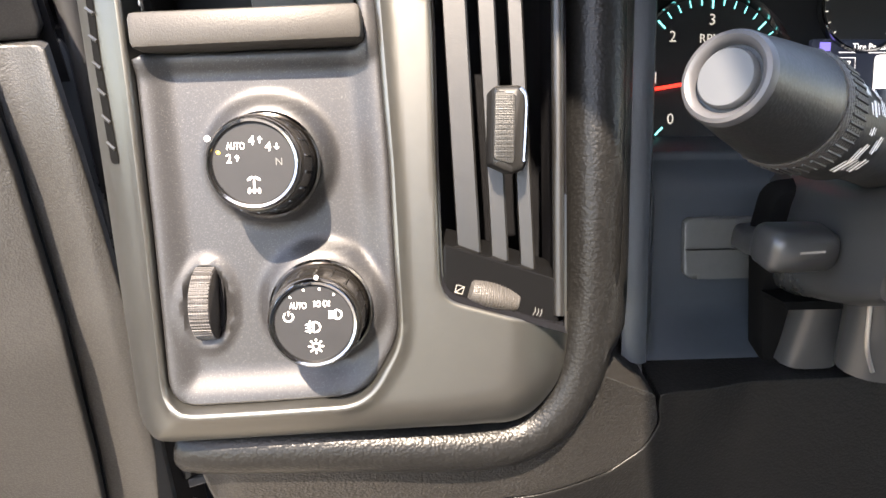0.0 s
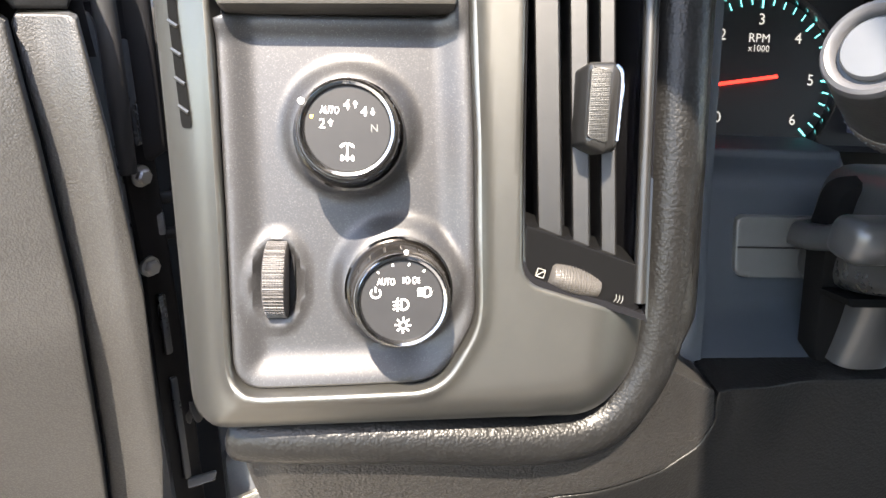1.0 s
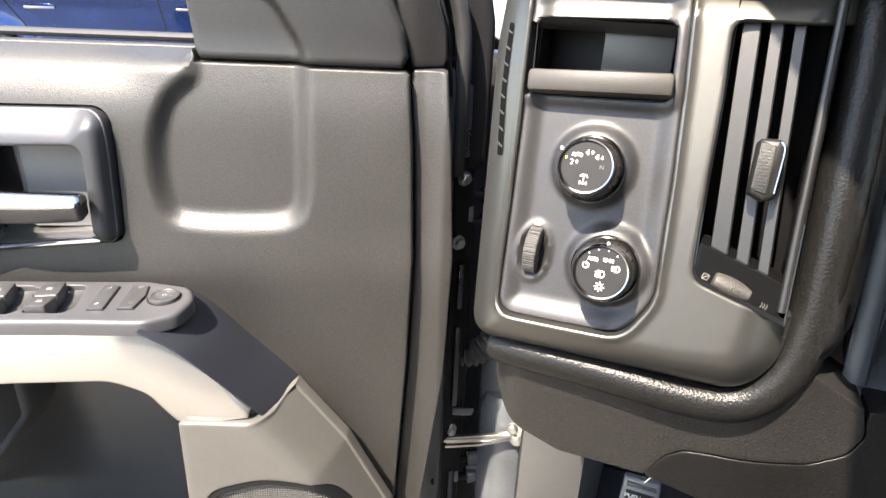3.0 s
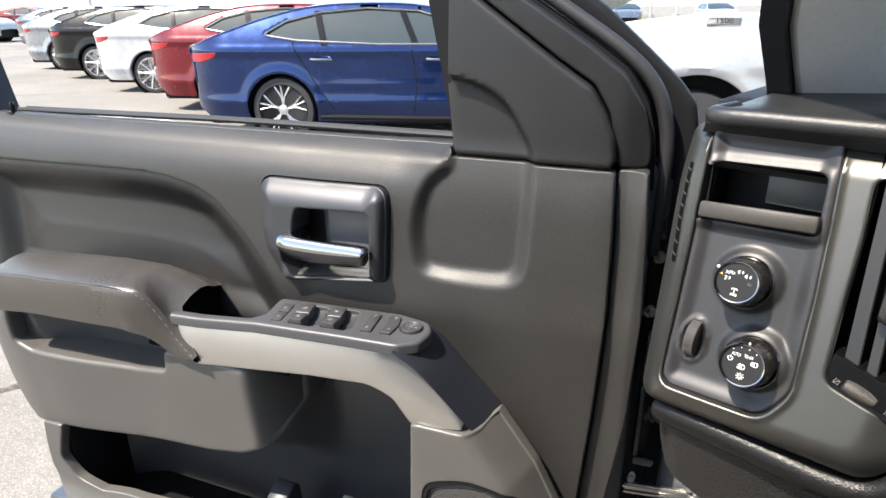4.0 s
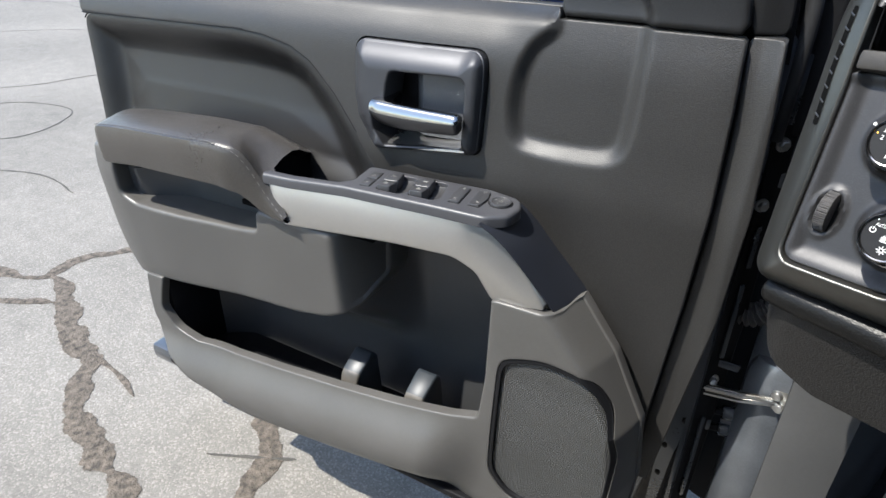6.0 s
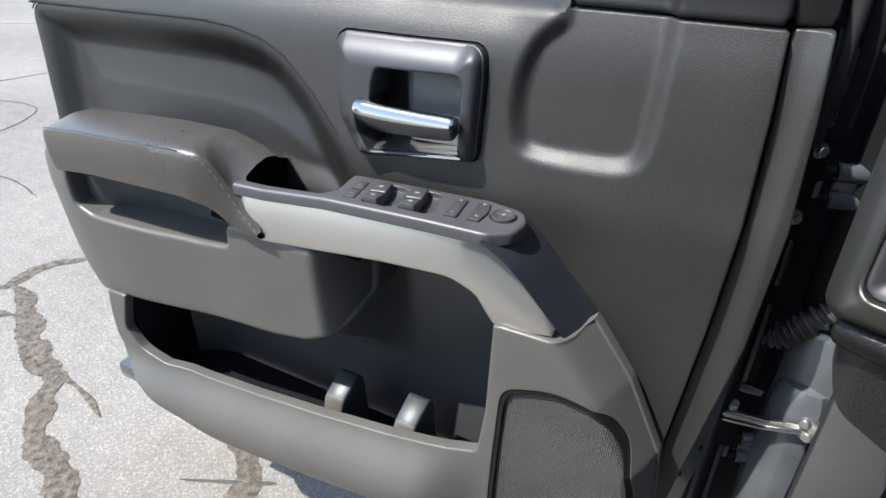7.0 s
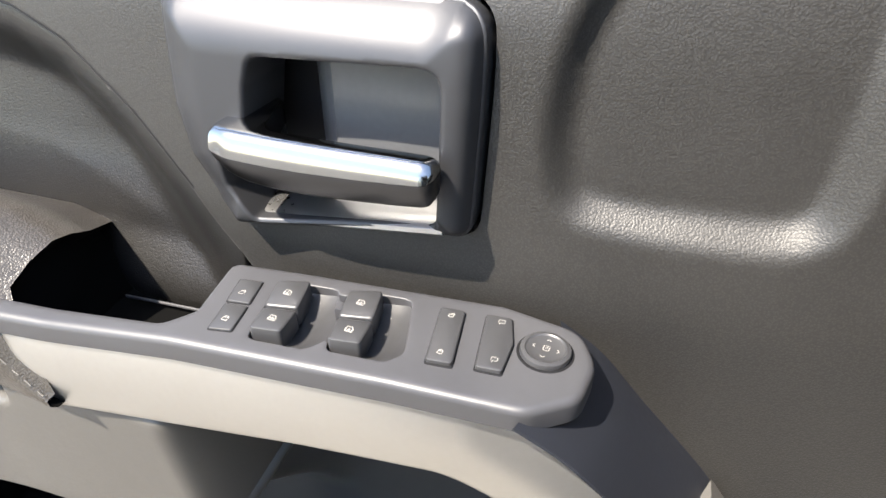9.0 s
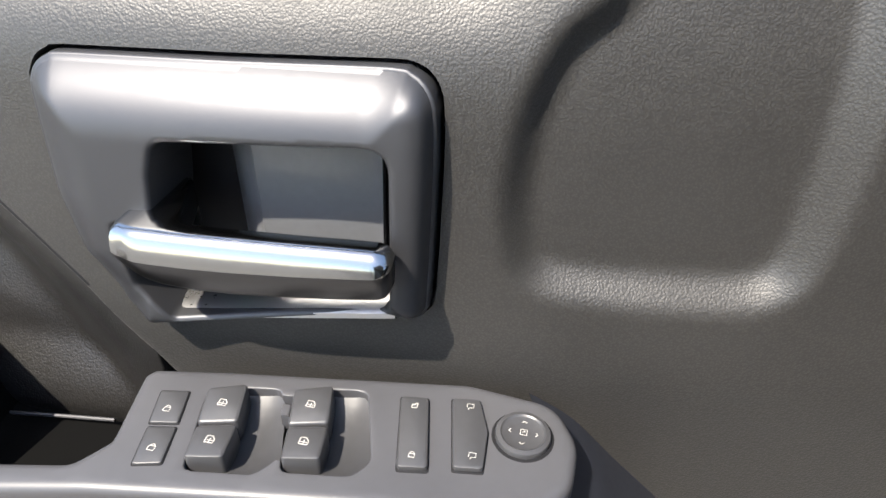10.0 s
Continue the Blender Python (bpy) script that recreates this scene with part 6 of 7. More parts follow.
stalk = thing("multifunction_stalk", (0.2, 0.25, 1.33), TRUCK, "black multifunction stalk with a pale round end cap", "control stalk")
s0, s1 = Vector((0.101, 0.186, 1.367)), Vector((0.300, 0.300, 1.287))
d = (s1 - s0).normalized()
q = d.to_track_quat("Z", "Y").to_matrix().to_4x4()
SM = Matrix.Translation(s0) @ q
part("barrel", lathe([(0.0151, 0.0035), (0.0160, 0.010), (0.0182, 0.024), (0.0203, 0.039), (0.0203, 0.0415), (0.0196, 0.043)], 48, SM), M_SAIL, stalk)
part("end_rim", lathe([(0.0001, 0.0050), (0.0103, 0.0050), (0.0108, 0.0024), (0.0118, 0.0006), (0.0130, 0.0), (0.0143, 0.0006), (0.0150, 0.0022), (0.0151, 0.0040)], 48, SM), M_SWITCH, stalk, "grey end rim")
part("end_button", lathe([(0.0096, 0.0052), (0.0095, 0.0018), (0.0088, 0.0008), (0.0001, 0.0004)][::-1], 40, SM), M_CAP, stalk, "pale grey end button")
col2 = part("knurled_collar", lathe([(0.0206, 0.0425), (0.0212, 0.0445), (0.0212, 0.0575), (0.0204, 0.0595), (0.0190, 0.060)], 48, SM), M_RIBBED, stalk, "ribbed collar")
part("collar_ribs", join(*[tube([SM @ Vector((0.0212 * math.cos(a), 0.0212 * math.sin(a), 0.0455)), SM @ Vector((0.0212 * math.cos(a), 0.0212 * math.sin(a), 0.057))], 0.0006, 5) for a in np.linspace(0, 2 * math.pi, 49)[:-1]]), M_RUBBER, col2)
part("arm", lathe([(0.0195, 0.059), (0.0197, 0.084), (0.0170, 0.092), (0.0150, 0.12), (0.0140, 0.24)], 32, SM), M_SAIL, stalk)
for i, (z, a, w, h) in enumerate(((0.0660, 1.35, .0055, .0032), (0.070, 1.72, .0045, .0040), (0.0705, 2.12, .0022, .0022), (0.0705, 2.55, .0060, .0024), (0.0705, 2.85, .0060, .0032), (0.079, 1.30, .0045, .0030), (0.079, 1.62, .0045, .0026), (0.079, 2.30, .0050, .0022), (0.079, 2.75, .0050, .0030))):
    aa = a + 0.95
    r, w, h = 0.0199, 1.35 * w, 1.7 * h
    c = SM @ Vector((r * math.cos(aa), r * math.sin(aa), z))
    n = (SM.to_3x3() @ Vector((math.cos(aa), math.sin(aa), 0))).normalized()
    t = (SM.to_3x3() @ Vector((-math.sin(aa), math.cos(aa), 0))).normalized()
    b = (SM.to_3x3() @ Vector((0, 0, 1))).normalized()
    mm = Matrix(((t.x, b.x, n.x, c.x), (t.y, b.y, n.y, c.y), (t.z, b.z, n.z, c.z), (0, 0, 0, 1)))
    part("printing", join(line([(-w / 2, 0), (w / 2, 0)], h * 0.35, mm), line([(-w / 2, h / 2), (w / 4, h / 2)], h * 0.2, mm), line([(-w / 4, -h / 2), (w / 2, -h / 2)], h * 0.2, mm)), M_WHITE, stalk)

# ---- footwell and cab ----
solid("kick_panel", loft([[(-0.134, 0.53, z), (-0.10, 0.535, z), (-0.05, 0.57, z), (-0.035, 0.64, z), (-0.035, 0.95, z), (-0.134, 0.95, z)] for z in (0.45, 0.80, 1.12)]), M_KICK, "grey grained kick panel beside the footwell", "trim", TRUCK, kind="structure")
solid("door_jamb", join(box(-0.235, -0.145, 0.62, 0.95, 0.40, 0.93, 0.02), box(-0.23, -0.145, 0.60, 0.68, 0.35, 0.84, 0.03)), M_JAMB, "dusty dark painted door jamb", "door jamb", TRUCK, kind="structure")
# Upper jamb and hinge pillar get black in place of paint, for their shade.
solid("upper_jamb", box(-0.235, -0.145, 0.62, 0.95, 0.93, 1.42, 0.02), M_BLACK, "upper door jamb, coloured black for its shade", "door jamb", TRUCK, kind="structure")
solid("hinge_pillar", box(-0.42, -0.165, 0.70, 0.78, 0.36, 1.33, 0.02), M_BLACK, "hinge pillar behind the door, coloured black for its shade", "pillar", TRUCK, kind="structure")
solid("jamb_seal", tube(curve([(-0.138, 0.575, 0.42), (-0.138, 0.575, 0.80), (-0.138, 0.57, 1.10), (-0.140, 0.56, 1.44), (-0.125, 0.60, 1.52), (-0.06, 0.42, 1.68), (0.0, 0.2, 1.80), (0.04, 0.0, 1.85)], 6, False), 0.008, 12), M_RUBBER, "black rubber seal along the door opening", "weatherstrip", TRUCK, kind="structure")
solid("footwell_floor", box(-0.10, 1.6, -0.9, 1.0, 0.42, 0.46, 0.005), M_CARPET, "black carpet in the footwell", "floor", TRUCK, kind="structure")
solid("firewall", box(-0.05, 1.6, 0.95, 1.0, 0.44, 1.44, 0.005), M_CARPET, "black carpeted firewall", "wall", TRUCK, kind="structure")
solid("cab_wall_right", join(box(1.55, 1.6, -1.6, 1.0, 0.44, 1.24, 0.01), box(1.55, 1.6, -1.6, -0.72, 1.23, 1.80, 0.01), box(1.55, 1.6, -1.6, 0.10, 1.78, 1.88, 0.01)), M_ROOF, "plain grey far side of the cab", "wall", TRUCK, kind="structure")
solid("cab_wall_rear", box(-0.05, 1.6, -1.66, -1.61, 0.44, 1.88, 0.01), M_ROOF, "plain grey back wall of the cab", "wall", TRUCK, kind="structure")
solid("cab_roof", box(0.005, 1.6, -1.6, 0.10, 1.845, 1.90, 0.03), M_ROOF, "grey headliner and roof of the cab", "roof", TRUCK, kind="structure")
solid("a_pillar", loft([[(-0.115 + sx, 0.50 + sy, 1.42 + sz), (-0.080 + sx, 0.47 + sy, 1.42 + sz), (0.01 + sx, 0.53 + sy, 1.42 + sz), (0.04 + sx, 0.62 + sy, 1.42 + sz), (-0.01 + sx, 0.66 + sy, 1.42 + sz), (-0.10 + sx, 0.60 + sy, 1.42 + sz)] for sx, sy, sz in ((0, 0.02, -0.02), (-0.005, -0.08, 0.10), (0.05, -0.30, 0.30), (0.11, -0.52, 0.43))]), M_PILLAR, "light grey trimmed windscreen pillar", "pillar", TRUCK, kind="structure")
solid("pillar_gap", loft([[(-0.118 + sx, 0.485 + sy, 1.42 + sz), (-0.088 + sx, 0.455 + sy, 1.42 + sz), (-0.088 + sx, 0.49 + sy, 1.42 + sz), (-0.118 + sx, 0.53 + sy, 1.42 + sz)] for sx, sy, sz in ((0, 0.02, -0.02), (-0.005, -0.08, 0.10), (0.05, -0.30, 0.30), (0.11, -0.52, 0.43))]), M_BLACK, "black gap and seal beside the windscreen pillar", "weatherstrip", TRUCK, kind="structure")
ws = solid("windscreen", ([(0.03, 0.66, 1.45), (1.6, 0.80, 1.45), (1.6, 0.15, 1.85), (0.12, 0.08, 1.85)], [[0, 1, 2, 3]]), M_GLASS, "clear windscreen glass", "windscreen", TRUCK, kind="structure")
ws.visible_shadow = False
solid("cab_side", join(box(-0.20, -0.12, -2.2, -0.95, 0.45, 1.30, 0.03), box(-0.20, -0.12, -1.15, -0.95, 1.25, 1.86, 0.02), box(-0.20, -0.12, -2.2, -1.95, 1.25, 1.86, 0.02), box(-0.22, -0.10, -4.2, -2.24, 0.50, 1.30, 0.04)), M_PAINT, "dark slate painted side of the truck", "truck side", TRUCK, kind="structure")
solid("fender", box(-0.255, -0.14, 0.78, 2.0, 0.60, 1.30, 0.05), M_PAINT, "dark slate painted front fender", "fender", TRUCK, kind="structure")

brake = thing("parking_brake_pedal", (0.034, 0.63, 0.60), TRUCK, "grey parking brake pedal with printed lettering", "pedal")
PM = Matrix.Translation((0.034, 0.60, 0.708)) @ pose(0, 0, 0, 68, 0, 0) @ Matrix.Diagonal((1.06, 0.90, 1, 1))
part("pedal_pad", moved(slab(fillet([(-0.027, -0.052, .006), (0.029, -0.052, .006), (0.026, 0.052, .006), (-0.024, 0.052, .006)]), -0.012, 0.004, 0.004), PM), M_PEDAL, brake)
part("label_plate", moved(slab(fillet([(-0.019, -0.006), (0.021, -0.006), (0.020, 0.030), (-0.018, 0.030)]), 0.003, 0.0048, 0.0004), PM), M_BLACK, brake)
part("printing", join(words("PUSH ON", 0.0095, PM @ pose(0.001, 0.0205, 0.0052)), words("PUSH OFF", 0.0090, PM @ pose(0.001, 0.0045, 0.0052))), M_WHITE, brake)
part("pedal_ridge", moved(slab(fillet([(-0.022, -0.026, .002), (0.024, -0.026, .002), (0.023, -0.016, .002), (-0.021, -0.016, .002)]), 0.003, 0.0075, 0.002), PM), M_PLATE, brake)
part("pedal_ridge", moved(slab(fillet([(-0.020, 0.036, .002), (0.022, 0.036, .002), (0.021, 0.044, .002), (-0.019, 0.044, .002)]), 0.003, 0.0075, 0.002), PM), M_PLATE, brake)
part("pedal_arm", tube([(0.045, 0.62, 0.70), (0.05, 0.70, 0.80), (0.05, 0.78, 1.0)], 0.010, 10), M_BLACK, brake)
foot = thing("brake_pedal", (0.35, 0.66, 0.60), TRUCK, "black ribbed rubber brake pedal with a metal rim", "pedal")
FM = Matrix.Translation((0.350, 0.63, 0.722)) @ pose(0, 0, 0, 62, 0, 0)
part("pedal_pad", moved(slab(fillet([(-0.085, -0.042, .012), (0.085, -0.042, .012), (0.085, 0.042, .012), (-0.085, 0.042, .012)]), -0.010, 0.003, 0.003), FM), M_RUBBER, foot)
for k in range(8):
    z = -0.033 + 0.0094 * k
    part("pedal_rib", moved(slab(fillet([(-0.076, z - 0.0026, .001), (0.076, z - 0.0026, .001), (0.076, z + 0.0026, .001), (-0.076, z + 0.0026, .001)]), 0.002, 0.006, 0.001), FM), M_BOOT, foot)
part("pedal_rim", tube([FM @ Vector((x, y, 0.003)) for x, y in fillet([(-0.086, -0.043, .012), (0.086, -0.043, .012), (0.086, 0.043, .012), (-0.086, 0.043, .012), (-0.086, -0.043)])], 0.0025, 8), M_STEEL, foot)
part("pedal_arm", tube([(0.35, 0.65, 0.71), (0.35, 0.74, 0.85), (0.35, 0.80, 1.05)], 0.012, 10), M_BLACK, foot)

gas = thing("accelerator_pedal", (0.54, 0.70, 0.60), TRUCK, "black ribbed rubber accelerator pedal", "pedal")
AM = Matrix.Translation((0.542, 0.66, 0.668)) @ pose(0, 0, 0, 66, 0, 0)
part("pedal_pad", moved(slab(fillet([(-0.033, -0.080, .010), (0.030, -0.080, .010), (0.033, 0.072, .010), (-0.030, 0.072, .010)]), -0.010, 0.003, 0.003), AM), M_RUBBER, gas)
for k in range(6):
    x = -0.023 + 0.0092 * k
    part("pedal_rib", moved(slab(fillet([(x - 0.0022, -0.066, .001), (x + 0.0022, -0.066, .001), (x + 0.0022, 0.060, .001), (x - 0.0022, 0.060, .001)]), 0.002, 0.006, 0.001), AM), M_BOOT, gas)
part("pedal_arm", tube([(0.542, 0.68, 0.67), (0.55, 0.76, 0.80), (0.55, 0.82, 1.0)], 0.010, 10), M_BLACK, gas)

strap = thing("check_strap", (-0.23, 0.58, 0.74), TRUCK, "greasy zinc door check strap with a pinned end", "check strap")
part("strap_arm", loft([[tuple(Vector(p) + Vector((0, dy, dz))) for dy, dz in ((-0.003, -0.006), (0.003, -0.006), (0.003, 0.006), (-0.003, 0.006))] for p in ((-0.33, 0.535, 0.757), (-0.27, 0.555, 0.764), (-0.21, 0.578, 0.772), (-0.155, 0.597, 0.783))]), M_STEEL, strap)
part("strap_arm", loft([[tuple(Vector(p) + Vector((0, dy, dz))) for dy, dz in ((-0.002, -0.0022), (0.002, -0.0022), (0.002, 0.0022), (-0.002, 0.0022))] for p in ((-0.33, 0.530, 0.760), (-0.27, 0.550, 0.766), (-0.21, 0.572, 0.774), (-0.160, 0.590, 0.785))]), M_BOLT, strap)
part("strap_arm", loft([[tuple(Vector(p) + Vector((0, dy, dz))) for dy, dz in ((-0.002, -0.002), (0.002, -0.002), (0.002, 0.002), (-0.002, 0.002))] for p in ((-0.33, 0.532, 0.745), (-0.27, 0.553, 0.752), (-0.21, 0.574, 0.762), (-0.160, 0.592, 0.778))]), M_BOLT, strap)
part("strap_bracket", moved(box(-0.018, 0.018, -0.010, 0.010, -0.018, 0.014, 0.004), Matrix.Translation((-0.152, 0.602, 0.783))), M_STEEL, strap)
for dx, dz in ((-0.004, -0.006), (-0.012, 0.014)):
    part("strap_pin", lathe([(0.0085, 0), (0.0085, 0.005), (0.007, 0.007), (0.0001, 0.008)], 18, pose(-0.152 + dx, 0.592, 0.783 + dz, 90, 0, 0)), M_BOLT, strap)
boot = thing("wiring_boot", (-0.24, 0.60, 0.90), TRUCK, "ribbed black rubber wiring boot", "wiring boot")
bp_ = curve([(-0.285, 0.604, 0.905), (-0.26, 0.600, 0.902), (-0.235, 0.602, 0.908), (-0.215, 0.612, 0.930), (-0.19, 0.63, 0.965)], 40, False)
part("bellows", tube(bp_, lambda t: 0.017 + 0.003 * math.cos(t * 2 * math.pi * 15), 20), M_BOOT, boot, "", 80)

# ---- parked cars ----
def sedan(name, at, heading, paint, label, length=4.85, width=1.84, height=1.44, wheel=0.335, spokes=5, rim=None):
    """A saloon: sides with arches and windows, a crowned top, wheels, lamps. x runs from tail to nose."""
    M = pose(*at, LOT, 0, 0, heading)
    car = thing(name, (0, 0, 0), M, label, "car", "parked cars")
    W, h, L = width / 2, height, length
    rw, fw = 1.08, L - 0.92
    top = [(0.04, 0.62), (0.03, 0.80), (0.0, 0.95), (0.01, 1.005), (0.12, 1.03), (0.50, 1.16), (0.95, h - 0.135), (1.45, h - 0.03), (2.05, h), (2.65, h - 0.03), (3.15, h - 0.17), (3.75, 1.03), (4.2, 0.96), (L - 0.22, 0.84), (L - 0.05, 0.70), (L, 0.52)]
    sk = curve(top, 5, False)
    outline = sk + [(L - 0.02, 0.30), (L - 0.15, 0.22), (0.25, 0.22), (0.03, 0.34)]
    arch = lambda c: [(c + (wheel + 0.045) * math.cos(a), wheel + (wheel + 0.045) * math.sin(a)) for a in np.linspace(0, 2 * math.pi, 33)[:-1]]
    arches = [[(x, max(z, 0.10)) for x, z in arch(c)] for c in (rw, fw)]
    glass_line = fillet([(0.92, 1.135, .02), (1.16, h - 0.175, .06), (1.55, h - 0.085, .1), (2.05, h - 0.045, .2), (2.60, h - 0.075, .2), (3.02, h - 0.19, .1), (3.45, 1.035, .05), (2.2, 1.035), (1.3, 1.075, .2), (1.02, 1.115, .05)])

    def inset(X, Z):
        up = np.clip((Z - 0.98) / 0.45, 0, 1)
        d = 0.26 * up ** 1.25 + 0.05 * np.clip((0.55 - Z) / 0.35, 0, 1) ** 2
        d = d - 0.020 * np.exp(-((Z - 0.97) / 0.035) ** 2) - 0.012 * np.exp(-((Z - 0.62) / 0.02) ** 2) * np.exp(-((X - 2.1) / 0.6) ** 4) - 0.02 * np.exp(-((Z - 0.42) / 0.06) ** 2)
        d = d + 0.30 * np.clip((0.55 - X) / 0.55, 0, 1) ** 2.2 + 0.34 * np.clip((X - L + 0.8) / 0.8, 0, 1) ** 2.2
        for c in (rw, fw):
            r = np.hypot(X - c, Z - wheel)
            d = d - 0.022 * np.exp(-((r - wheel - 0.07) / 0.05) ** 2)
        return d

    for side in (-1, 1):
        to = (lambda a, b, d: (a, -W + d, b)) if side < 0 else (lambda a, b, d: (a, W - d, b))
        V, F = sheet(outline, inset, 0.035, holes=arches + [glass_line], roll=0.0, roll_in=0.012, thick=0.05, to=to)
        part("body_side", (V, F if side < 0 else [f[::-1] for f in F]), paint, car, sharp=45)
        V, F = sheet(glass_line, lambda X, Z: inset(X, Z) + 0.012, 0.05, thick=0.0, to=to)
        part("side_glass", (V, F if side < 0 else [f[::-1] for f in F]), M_CARGLASS, car, "dark tinted side glass")
        V, F = sheet(fillet([(0.012, 0.93, .01), (0.42, 0.955, .02), (0.36, 0.90, .02), (0.20, 0.855, .02), (0.02, 0.84, .01)]), lambda X, Z: inset(X, Z) - 0.006, 0.03, roll=0.004, thick=0.01, to=to)
        part("tail_lamp", (V, F if side < 0 else [f[::-1] for f in F]), M_TAIL, car, "red tail lamp")
        if side < 0:
            y = lambda x, z: float(-W + inset(np.array([x]), np.array([z]))[0])
            part("window_chrome", tube([(x, y(x, z) - 0.002, z) for x, z in glass_line + glass_line[:1]], 0.012, 6), M_CHROME, car, "chrome line round the windows")
            for x in (1.50, 2.42):
                part("window_pillar", loft([[(x + 0.16 * (1 - t) * (1 if x > 2 else 0.6) - w, y(x, 1.02 + t * (h - 1.09)) - 0.004, 1.02 + t * (h - 1.09)) for w in (-0.035, 0.035)] for t in (0, 0.5, 1)], closed=False), M_GLOSS, car)
            for x in (1.55, 2.80):
                hd = part("door_handle", tube([(x - 0.11, y(x, 0.88) - 0.012, 0.885), (x - 0.05, y(x, 0.88) - 0.035, 0.885), (x + 0.06, y(x, 0.88) - 0.035, 0.885), (x + 0.12, y(x, 0.88) - 0.012, 0.885)], 0.016, 8), M_CHROME, car, "chrome door handle")
            for xs in ([(1.24, 1.06), (1.30, 0.92), (1.40, 0.76), (1.50, 0.58), (1.66, 0.36)], [(2.52, 1.02), (2.57, 0.7), (2.55, 0.32)]):
                part("door_gap", tube([(x, y(x, z) - 0.0015, z) for x, z in curve(xs, 5, False)], 0.006, 5), M_BLACK, car)
            part("sill", tube([(1.50, y(1.5, 0.26) + 0.01, 0.27), (2.5, y(2.5, 0.26) - 0.005, 0.255), (L - 1.35, y(3.3, 0.26) + 0.01, 0.25)], 0.03, 8), M_BLACK, car)
            part("roof_rail", tube([(x, y(x, z) + 0.006, z - 0.004) for x, z in sk], 0.016, 6), paint, car)
    # crowned top strip
    rows = []
    for x, z in sk:
        d = float(inset(np.array([x]), np.array([z]))[0])
        rows.append([(x, u * (W - d), z + 0.035 * (1 - u * u) * min(1, z / 1.0)) for u in np.linspace(-1, 1, 11)])
    for lo, hi, m, nm in ((0, 0.46, paint, "boot_lid"), (0.44, 1.45, M_CARGLASS, "rear_window"), (1.42, 2.78, paint, "roof"), (2.72, 3.74, M_CARGLASS, "windscreen"), (3.70, L + 1, paint, "bonnet")):
        sel = [r for r, (x, z) in zip(rows, sk) if lo <= x <= hi]
        if len(sel) > 1:
            part(nm, loft(sel, closed=False), m, car, sharp=60)
    part("underbody", box(0.15, L - 0.15, -W + 0.16, W - 0.16, 0.16, 0.62, 0.05), M_BLACK, car)
    z = [(0.03, 0.62), (0.0, 0.55), (0.02, 0.40), (0.12, 0.24)]
    part("rear_bumper", loft([[(x + 0.30 * abs(u) ** 3, u * (W - 0.05), zz) for u in np.linspace(-1, 1, 11)] for x, zz in z], closed=False), paint, car)
    part("rear_panel", loft([[(x + 0.02 * u * u, u * (W - 0.29), zz) for u in np.linspace(-1, 1, 11)] for x, zz in ((0.0, 1.0), (0.005, 0.94), (0.03, 0.80), (0.03, 0.60))], closed=False), paint, car)
    part("light_bar", loft([[(x + 0.02 * u * u, u * (W - 0.28), zz) for u in np.linspace(-1, 1, 11)] for x, zz in ((-0.008, 0.925), (-0.002, 0.845))], closed=False), M_TAIL, car, "red tail light bar")
    for c in (rw, fw):
        for s in (-1, 1):
            Wm = Matrix.Translation((c, s * (W - 0.12), wheel)) @ pose(0, 0, 0, 90 if s < 0 else -90, 0, 0)
            w = part("wheel", lathe([(wheel * 0.76, -0.10), (wheel * 0.97, -0.10), (wheel, -0.07), (wheel, 0.07), (wheel * 0.97, 0.10), (wheel * 0.80, 0.105), (wheel * 0.77, 0.09)], 40, Wm), M_TYRE, car)
            part("rim", lathe([(wheel * 0.79, 0.09), (wheel * 0.80, 0.104), (wheel * 0.765, 0.104), (wheel * 0.745, 0.05), (wheel * 0.745, 0.02)], 40, Wm), rim or M_ALLOY, w)
            part("brake_disc", lathe([(wheel * 0.75, 0.0), (wheel * 0.75, 0.02), (0.0001, 0.02)], 28, Wm), M_BLACK, w)
            if s < 0:
                sp = []
                for k in range(spokes):
                    a = 2 * math.pi * k / spokes + 0.3
                    for off in (-0.26, 0.05, 0.26) if spokes <= 5 else (0.0,):
                        p = [Wm @ Vector((r * math.cos(a + o), r * math.sin(a + o), zz)) for r, o, zz in ((0.03, 0, 0.085), (wheel * 0.40, off * 0.45, 0.085), (wheel * 0.77, off * 1.25, 0.096))]
                        sp.append(tube(p, 0.010 if spokes <= 5 else 0.015, 6))
                part("spokes", join(*sp, lathe([(0.055, 0.06), (0.055, 0.095), (0.03, 0.10), (0.0001, 0.10)], 16, Wm)), M_ALLOY, w)
            part("wheel_arch", lathe([(wheel + 0.07, -0.22), (wheel + 0.07, 0.06), (wheel + 0.05, 0.07), (wheel + 0.05, -0.22)], 32, Wm), M_BLACK, car)
    return car


HEAD = 18.0
hd = Vector((math.cos(radians(HEAD)), math.sin(radians(HEAD)), 0))
side = Vector((-hd.y, hd.x, 0))


def parked(wx, wy, *args, **kw):
    """Park a saloon by the place of its nearer rear wheel."""
    o = Vector((wx, wy, 0)) - 1.08 * hd + (kw.get("width", 1.84) / 2 - 0.02) * side
    return sedan("parked_car", (o.x, o.y), HEAD, *args, **kw)


def sedan_at(x, y, heading, *args, **kw):
    return sedan("parked_car", (x, y), heading, *args, **kw)


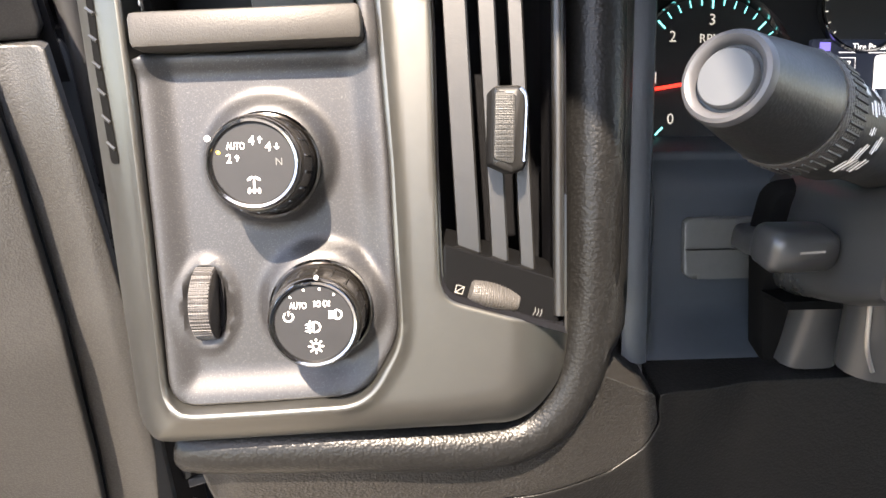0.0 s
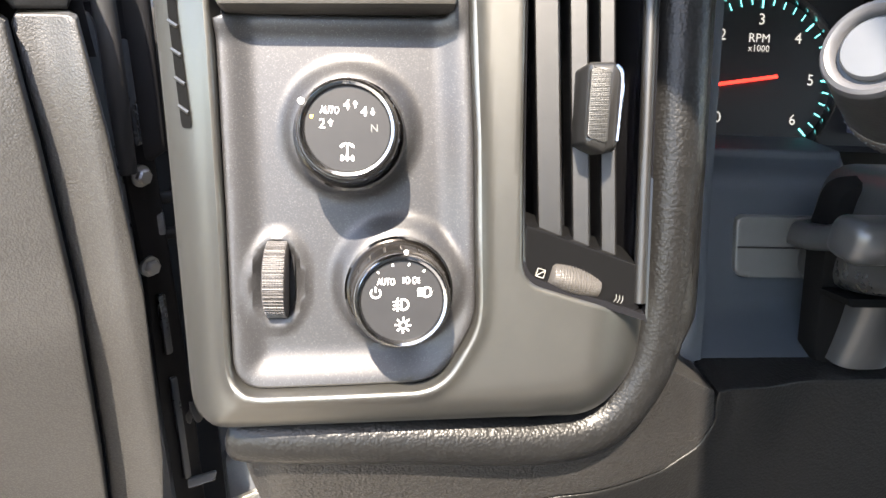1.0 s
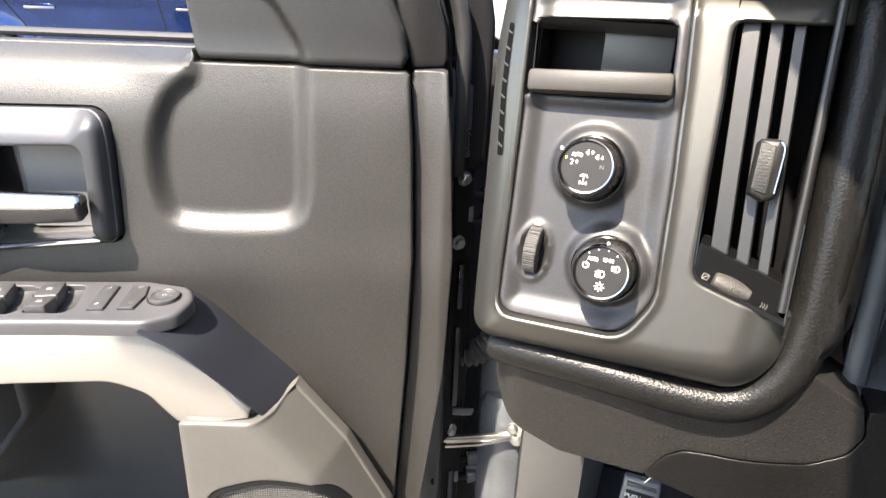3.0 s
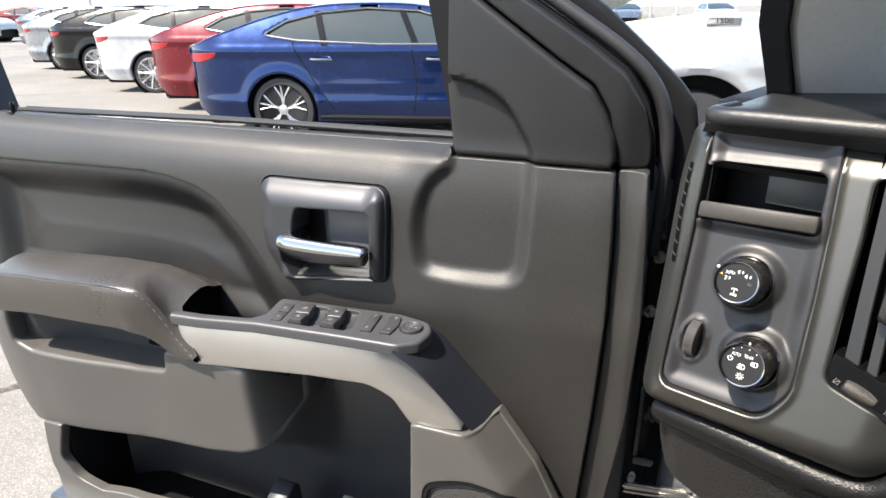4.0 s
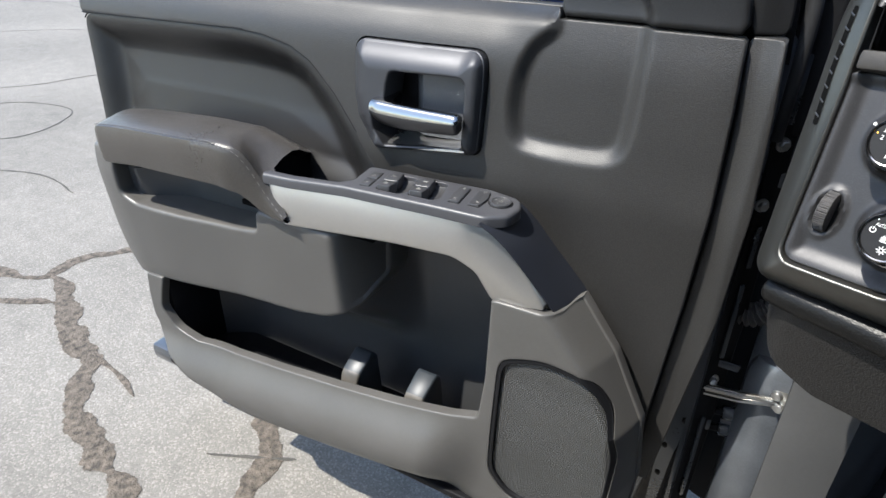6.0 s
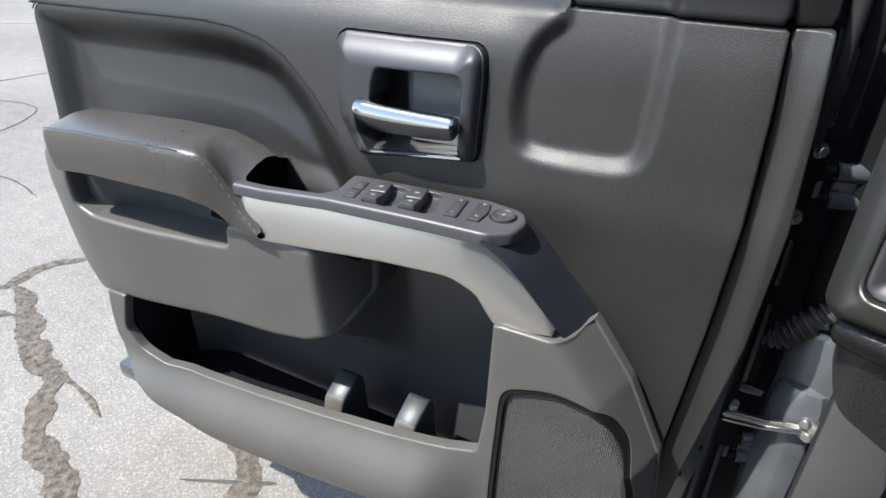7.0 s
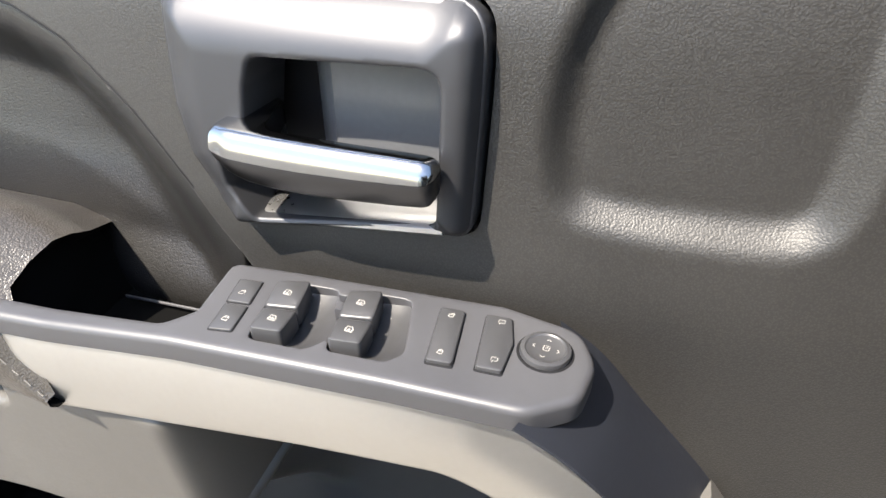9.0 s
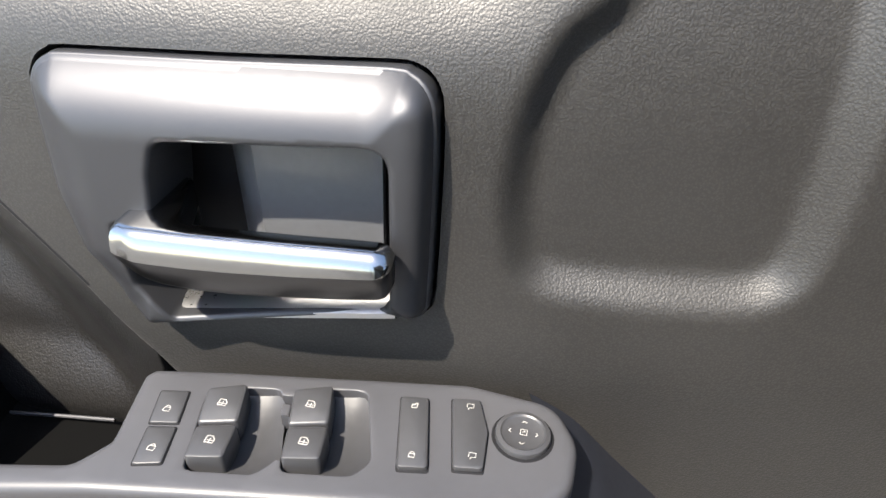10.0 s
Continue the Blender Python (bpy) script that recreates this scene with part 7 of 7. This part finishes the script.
parked(-4.20, 5.56, M_CARBLUE, "metallic blue saloon car with chrome window line", wheel=0.345, rim=M_GLOSS)
parked(-6.25, 7.01, M_CARRED, "metallic red saloon car")
parked(-8.81, 8.30, M_CARWHITE, "white saloon car with silver wheels", spokes=9)
parked(-11.64, 9.64, M_CARBLACK, "black saloon car with dark wheels", spokes=9)
parked(-14.29, 10.99, M_CARGREY, "silver grey saloon car", spokes=9)
parked(-22.59, 16.85, M_CARSLATE, "blue-grey saloon car parked far off", spokes=9)
sedan_at(-33.19, 18.41, HEAD, M_CARWHITE, "white saloon car parked far off", spokes=9)
sedan_at(-38.73, 26.71, HEAD, M_CARRED, "red saloon car parked far off", spokes=9)
sedan_at(-28.58, 23.49, HEAD, M_CARWHITE, "white saloon car parked far off", spokes=9)
for i, (x, y, m, lab) in enumerate(((-9.5, 49.5, M_CARWHITE, "white car parked by the verge"), (-5.6, 50.5, M_CARSLATE, "blue-grey car parked by the verge"), (0.4, 51.5, M_CARWHITE, "white car parked by the verge"), (4.8, 52.5, M_CARGREY, "silver car parked by the verge"), (9.2, 53.5, M_CARRED, "red car parked by the verge"))):
    sedan_at(x, y, -75, m, lab, spokes=9)


def pickup(at, heading):
    """The white pickup in front: x runs from nose to tail along its side."""
    M = pose(*at, LOT, 0, 0, heading)
    car = thing("pickup_truck", (0, 0, 0), M, "white pickup truck with a badged bonnet scoop", "pickup truck")
    W, wheel, c = 1.0, 0.395, 0.98
    outline = curve([(0.0, 0.70), (0.01, 0.98), (0.10, 1.13), (0.45, 1.20), (1.0, 1.245), (1.62, 1.265)], 6, False) + [(2.1, 1.27), (2.65, 1.88), (3.9, 1.92), (3.95, 1.28), (5.8, 1.28), (5.8, 0.55), (0.2, 0.45), (0.03, 0.55)]
    arch = [(c + 0.46 * math.cos(a), max(0.46 + 0.46 * math.sin(a), 0.2)) for a in np.linspace(0, 2 * math.pi, 41)[:-1]]
    win = fillet([(2.3, 1.32, .03), (2.72, 1.80, .05), (3.80, 1.83, .05), (3.82, 1.34, .03)])

    def inset(X, Z):
        d = 0.12 * np.clip((Z - 1.02) / 0.22, 0, 1) ** 2 * (X < 2.2) + 0.22 * np.clip((Z - 1.28) / 0.6, 0, 1) * (X >= 2.0)
        r = np.hypot(X - c, Z - 0.46)
        d = d - 0.035 * np.exp(-((r - 0.50) / 0.06) ** 2) + 0.30 * np.clip((0.5 - X) / 0.5, 0, 1) ** 2.2
        return d - 0.02 * np.exp(-((Z - 0.98) / 0.05) ** 2)

    to = lambda a, b, d: (a, -W + d, b)
    part("body_side", sheet(outline, inset, 0.04, holes=[arch, win], roll_in=0.015, thick=0.06, to=to), M_PICKUP, car, sharp=45)
    part("side_glass", sheet(win, lambda X, Z: inset(X, Z) + 0.02, 0.06, thick=0, to=to), M_CARGLASS, car)
    rows = []
    for x, z in outline[:31]:
        dd = float(inset(np.array([x]), np.array([z]))[0])
        rows.append([(x, -W + dd + (2 * W - 2 * dd) * u, z + 0.07 * math.sin(math.pi * u) + (0.025 * math.exp(-((u - 0.24) / 0.07) ** 2) + 0.025 * math.exp(-((u - 0.76) / 0.07) ** 2)) * min(1, x)) for u in np.linspace(0, 1, 25)])
    part("bonnet", loft(rows, closed=False), M_PICKUP, car, sharp=60)
    part("cab", box(2.2, 3.9, -W + 0.25, W, 1.2, 1.90, 0.08), M_PICKUP, car)
    part("core", box(0.2, 5.7, -W + 0.35, W - 0.05, 0.5, 1.15, 0.05), M_BLACK, car)
    sc = part("bonnet_scoop", moved(slab(fillet([(-0.125, -0.034, .022), (0.115, -0.034, .022), (0.13, 0.034, .022), (-0.11, 0.034, .022)]), -0.03, 0.012, 0.008), Matrix.Translation((1.13, -W + 0.235, 1.285)) @ pose(0, 0, 0, 52, 0, 0)), M_PLATE, car, "grey bonnet scoop badge")
    part("printing", words("1500", 0.065, Matrix.Translation((1.13, -W + 0.235, 1.285)) @ pose(0, 0, 0, 52, 0, 0) @ pose(0, 0, 0.0145)), M_CARBLACK, sc)
    Wm = Matrix.Translation((c, -W + 0.16, wheel)) @ pose(0, 0, 0, 90, 0, 0)
    w = part("wheel", lathe([(0.27, -0.14), (0.385, -0.14), (wheel, -0.11), (wheel, 0.11), (0.385, 0.14), (0.28, 0.145)], 44, Wm), M_TYRE, car)
    part("rim", lathe([(0.28, 0.13), (0.285, 0.142), (0.26, 0.14), (0.24, 0.06), (0.05, 0.10), (0.0001, 0.10)], 40, Wm), M_ALLOY, w)
    part("wheel_arch", lathe([(0.475, -0.3), (0.475, 0.08), (0.455, 0.08), (0.455, -0.3)], 36, Wm @ pose(0, 0.065, 0)), M_BLACK, car)
    return car


pickup((-1.04, 5.77), 6.0)


def lamp_post(x, y, h=8.0):
    p = thing("lamp_post", (x, y, LOT), WORLD, "tall galvanised car park lamp post", "lamp post", "lamp posts")
    part("base", tube([(x, y, LOT), (x, y, LOT + 0.7)], 0.25, 16), M_POLE, p)
    part("pole", tube([(x, y, 0.6), (x, y, h)], lambda t: 0.09 - 0.03 * t, 12), M_POLE, p)
    part("head", box(x - 0.3, x + 0.3, y - 0.15, y + 0.15, h, h + 0.12, 0.03), M_POLE, p)


lamp_post(-3.2, 48.0), lamp_post(-1.6, 52.0), lamp_post(-27.0, 23.0)
solid("verge", box(-30, 60, 52, 75, LOT - 0.05, LOT + 0.08, 0.03), M_GRASS, "strip of dry green grass beyond the car park", "verge", kind="structure")
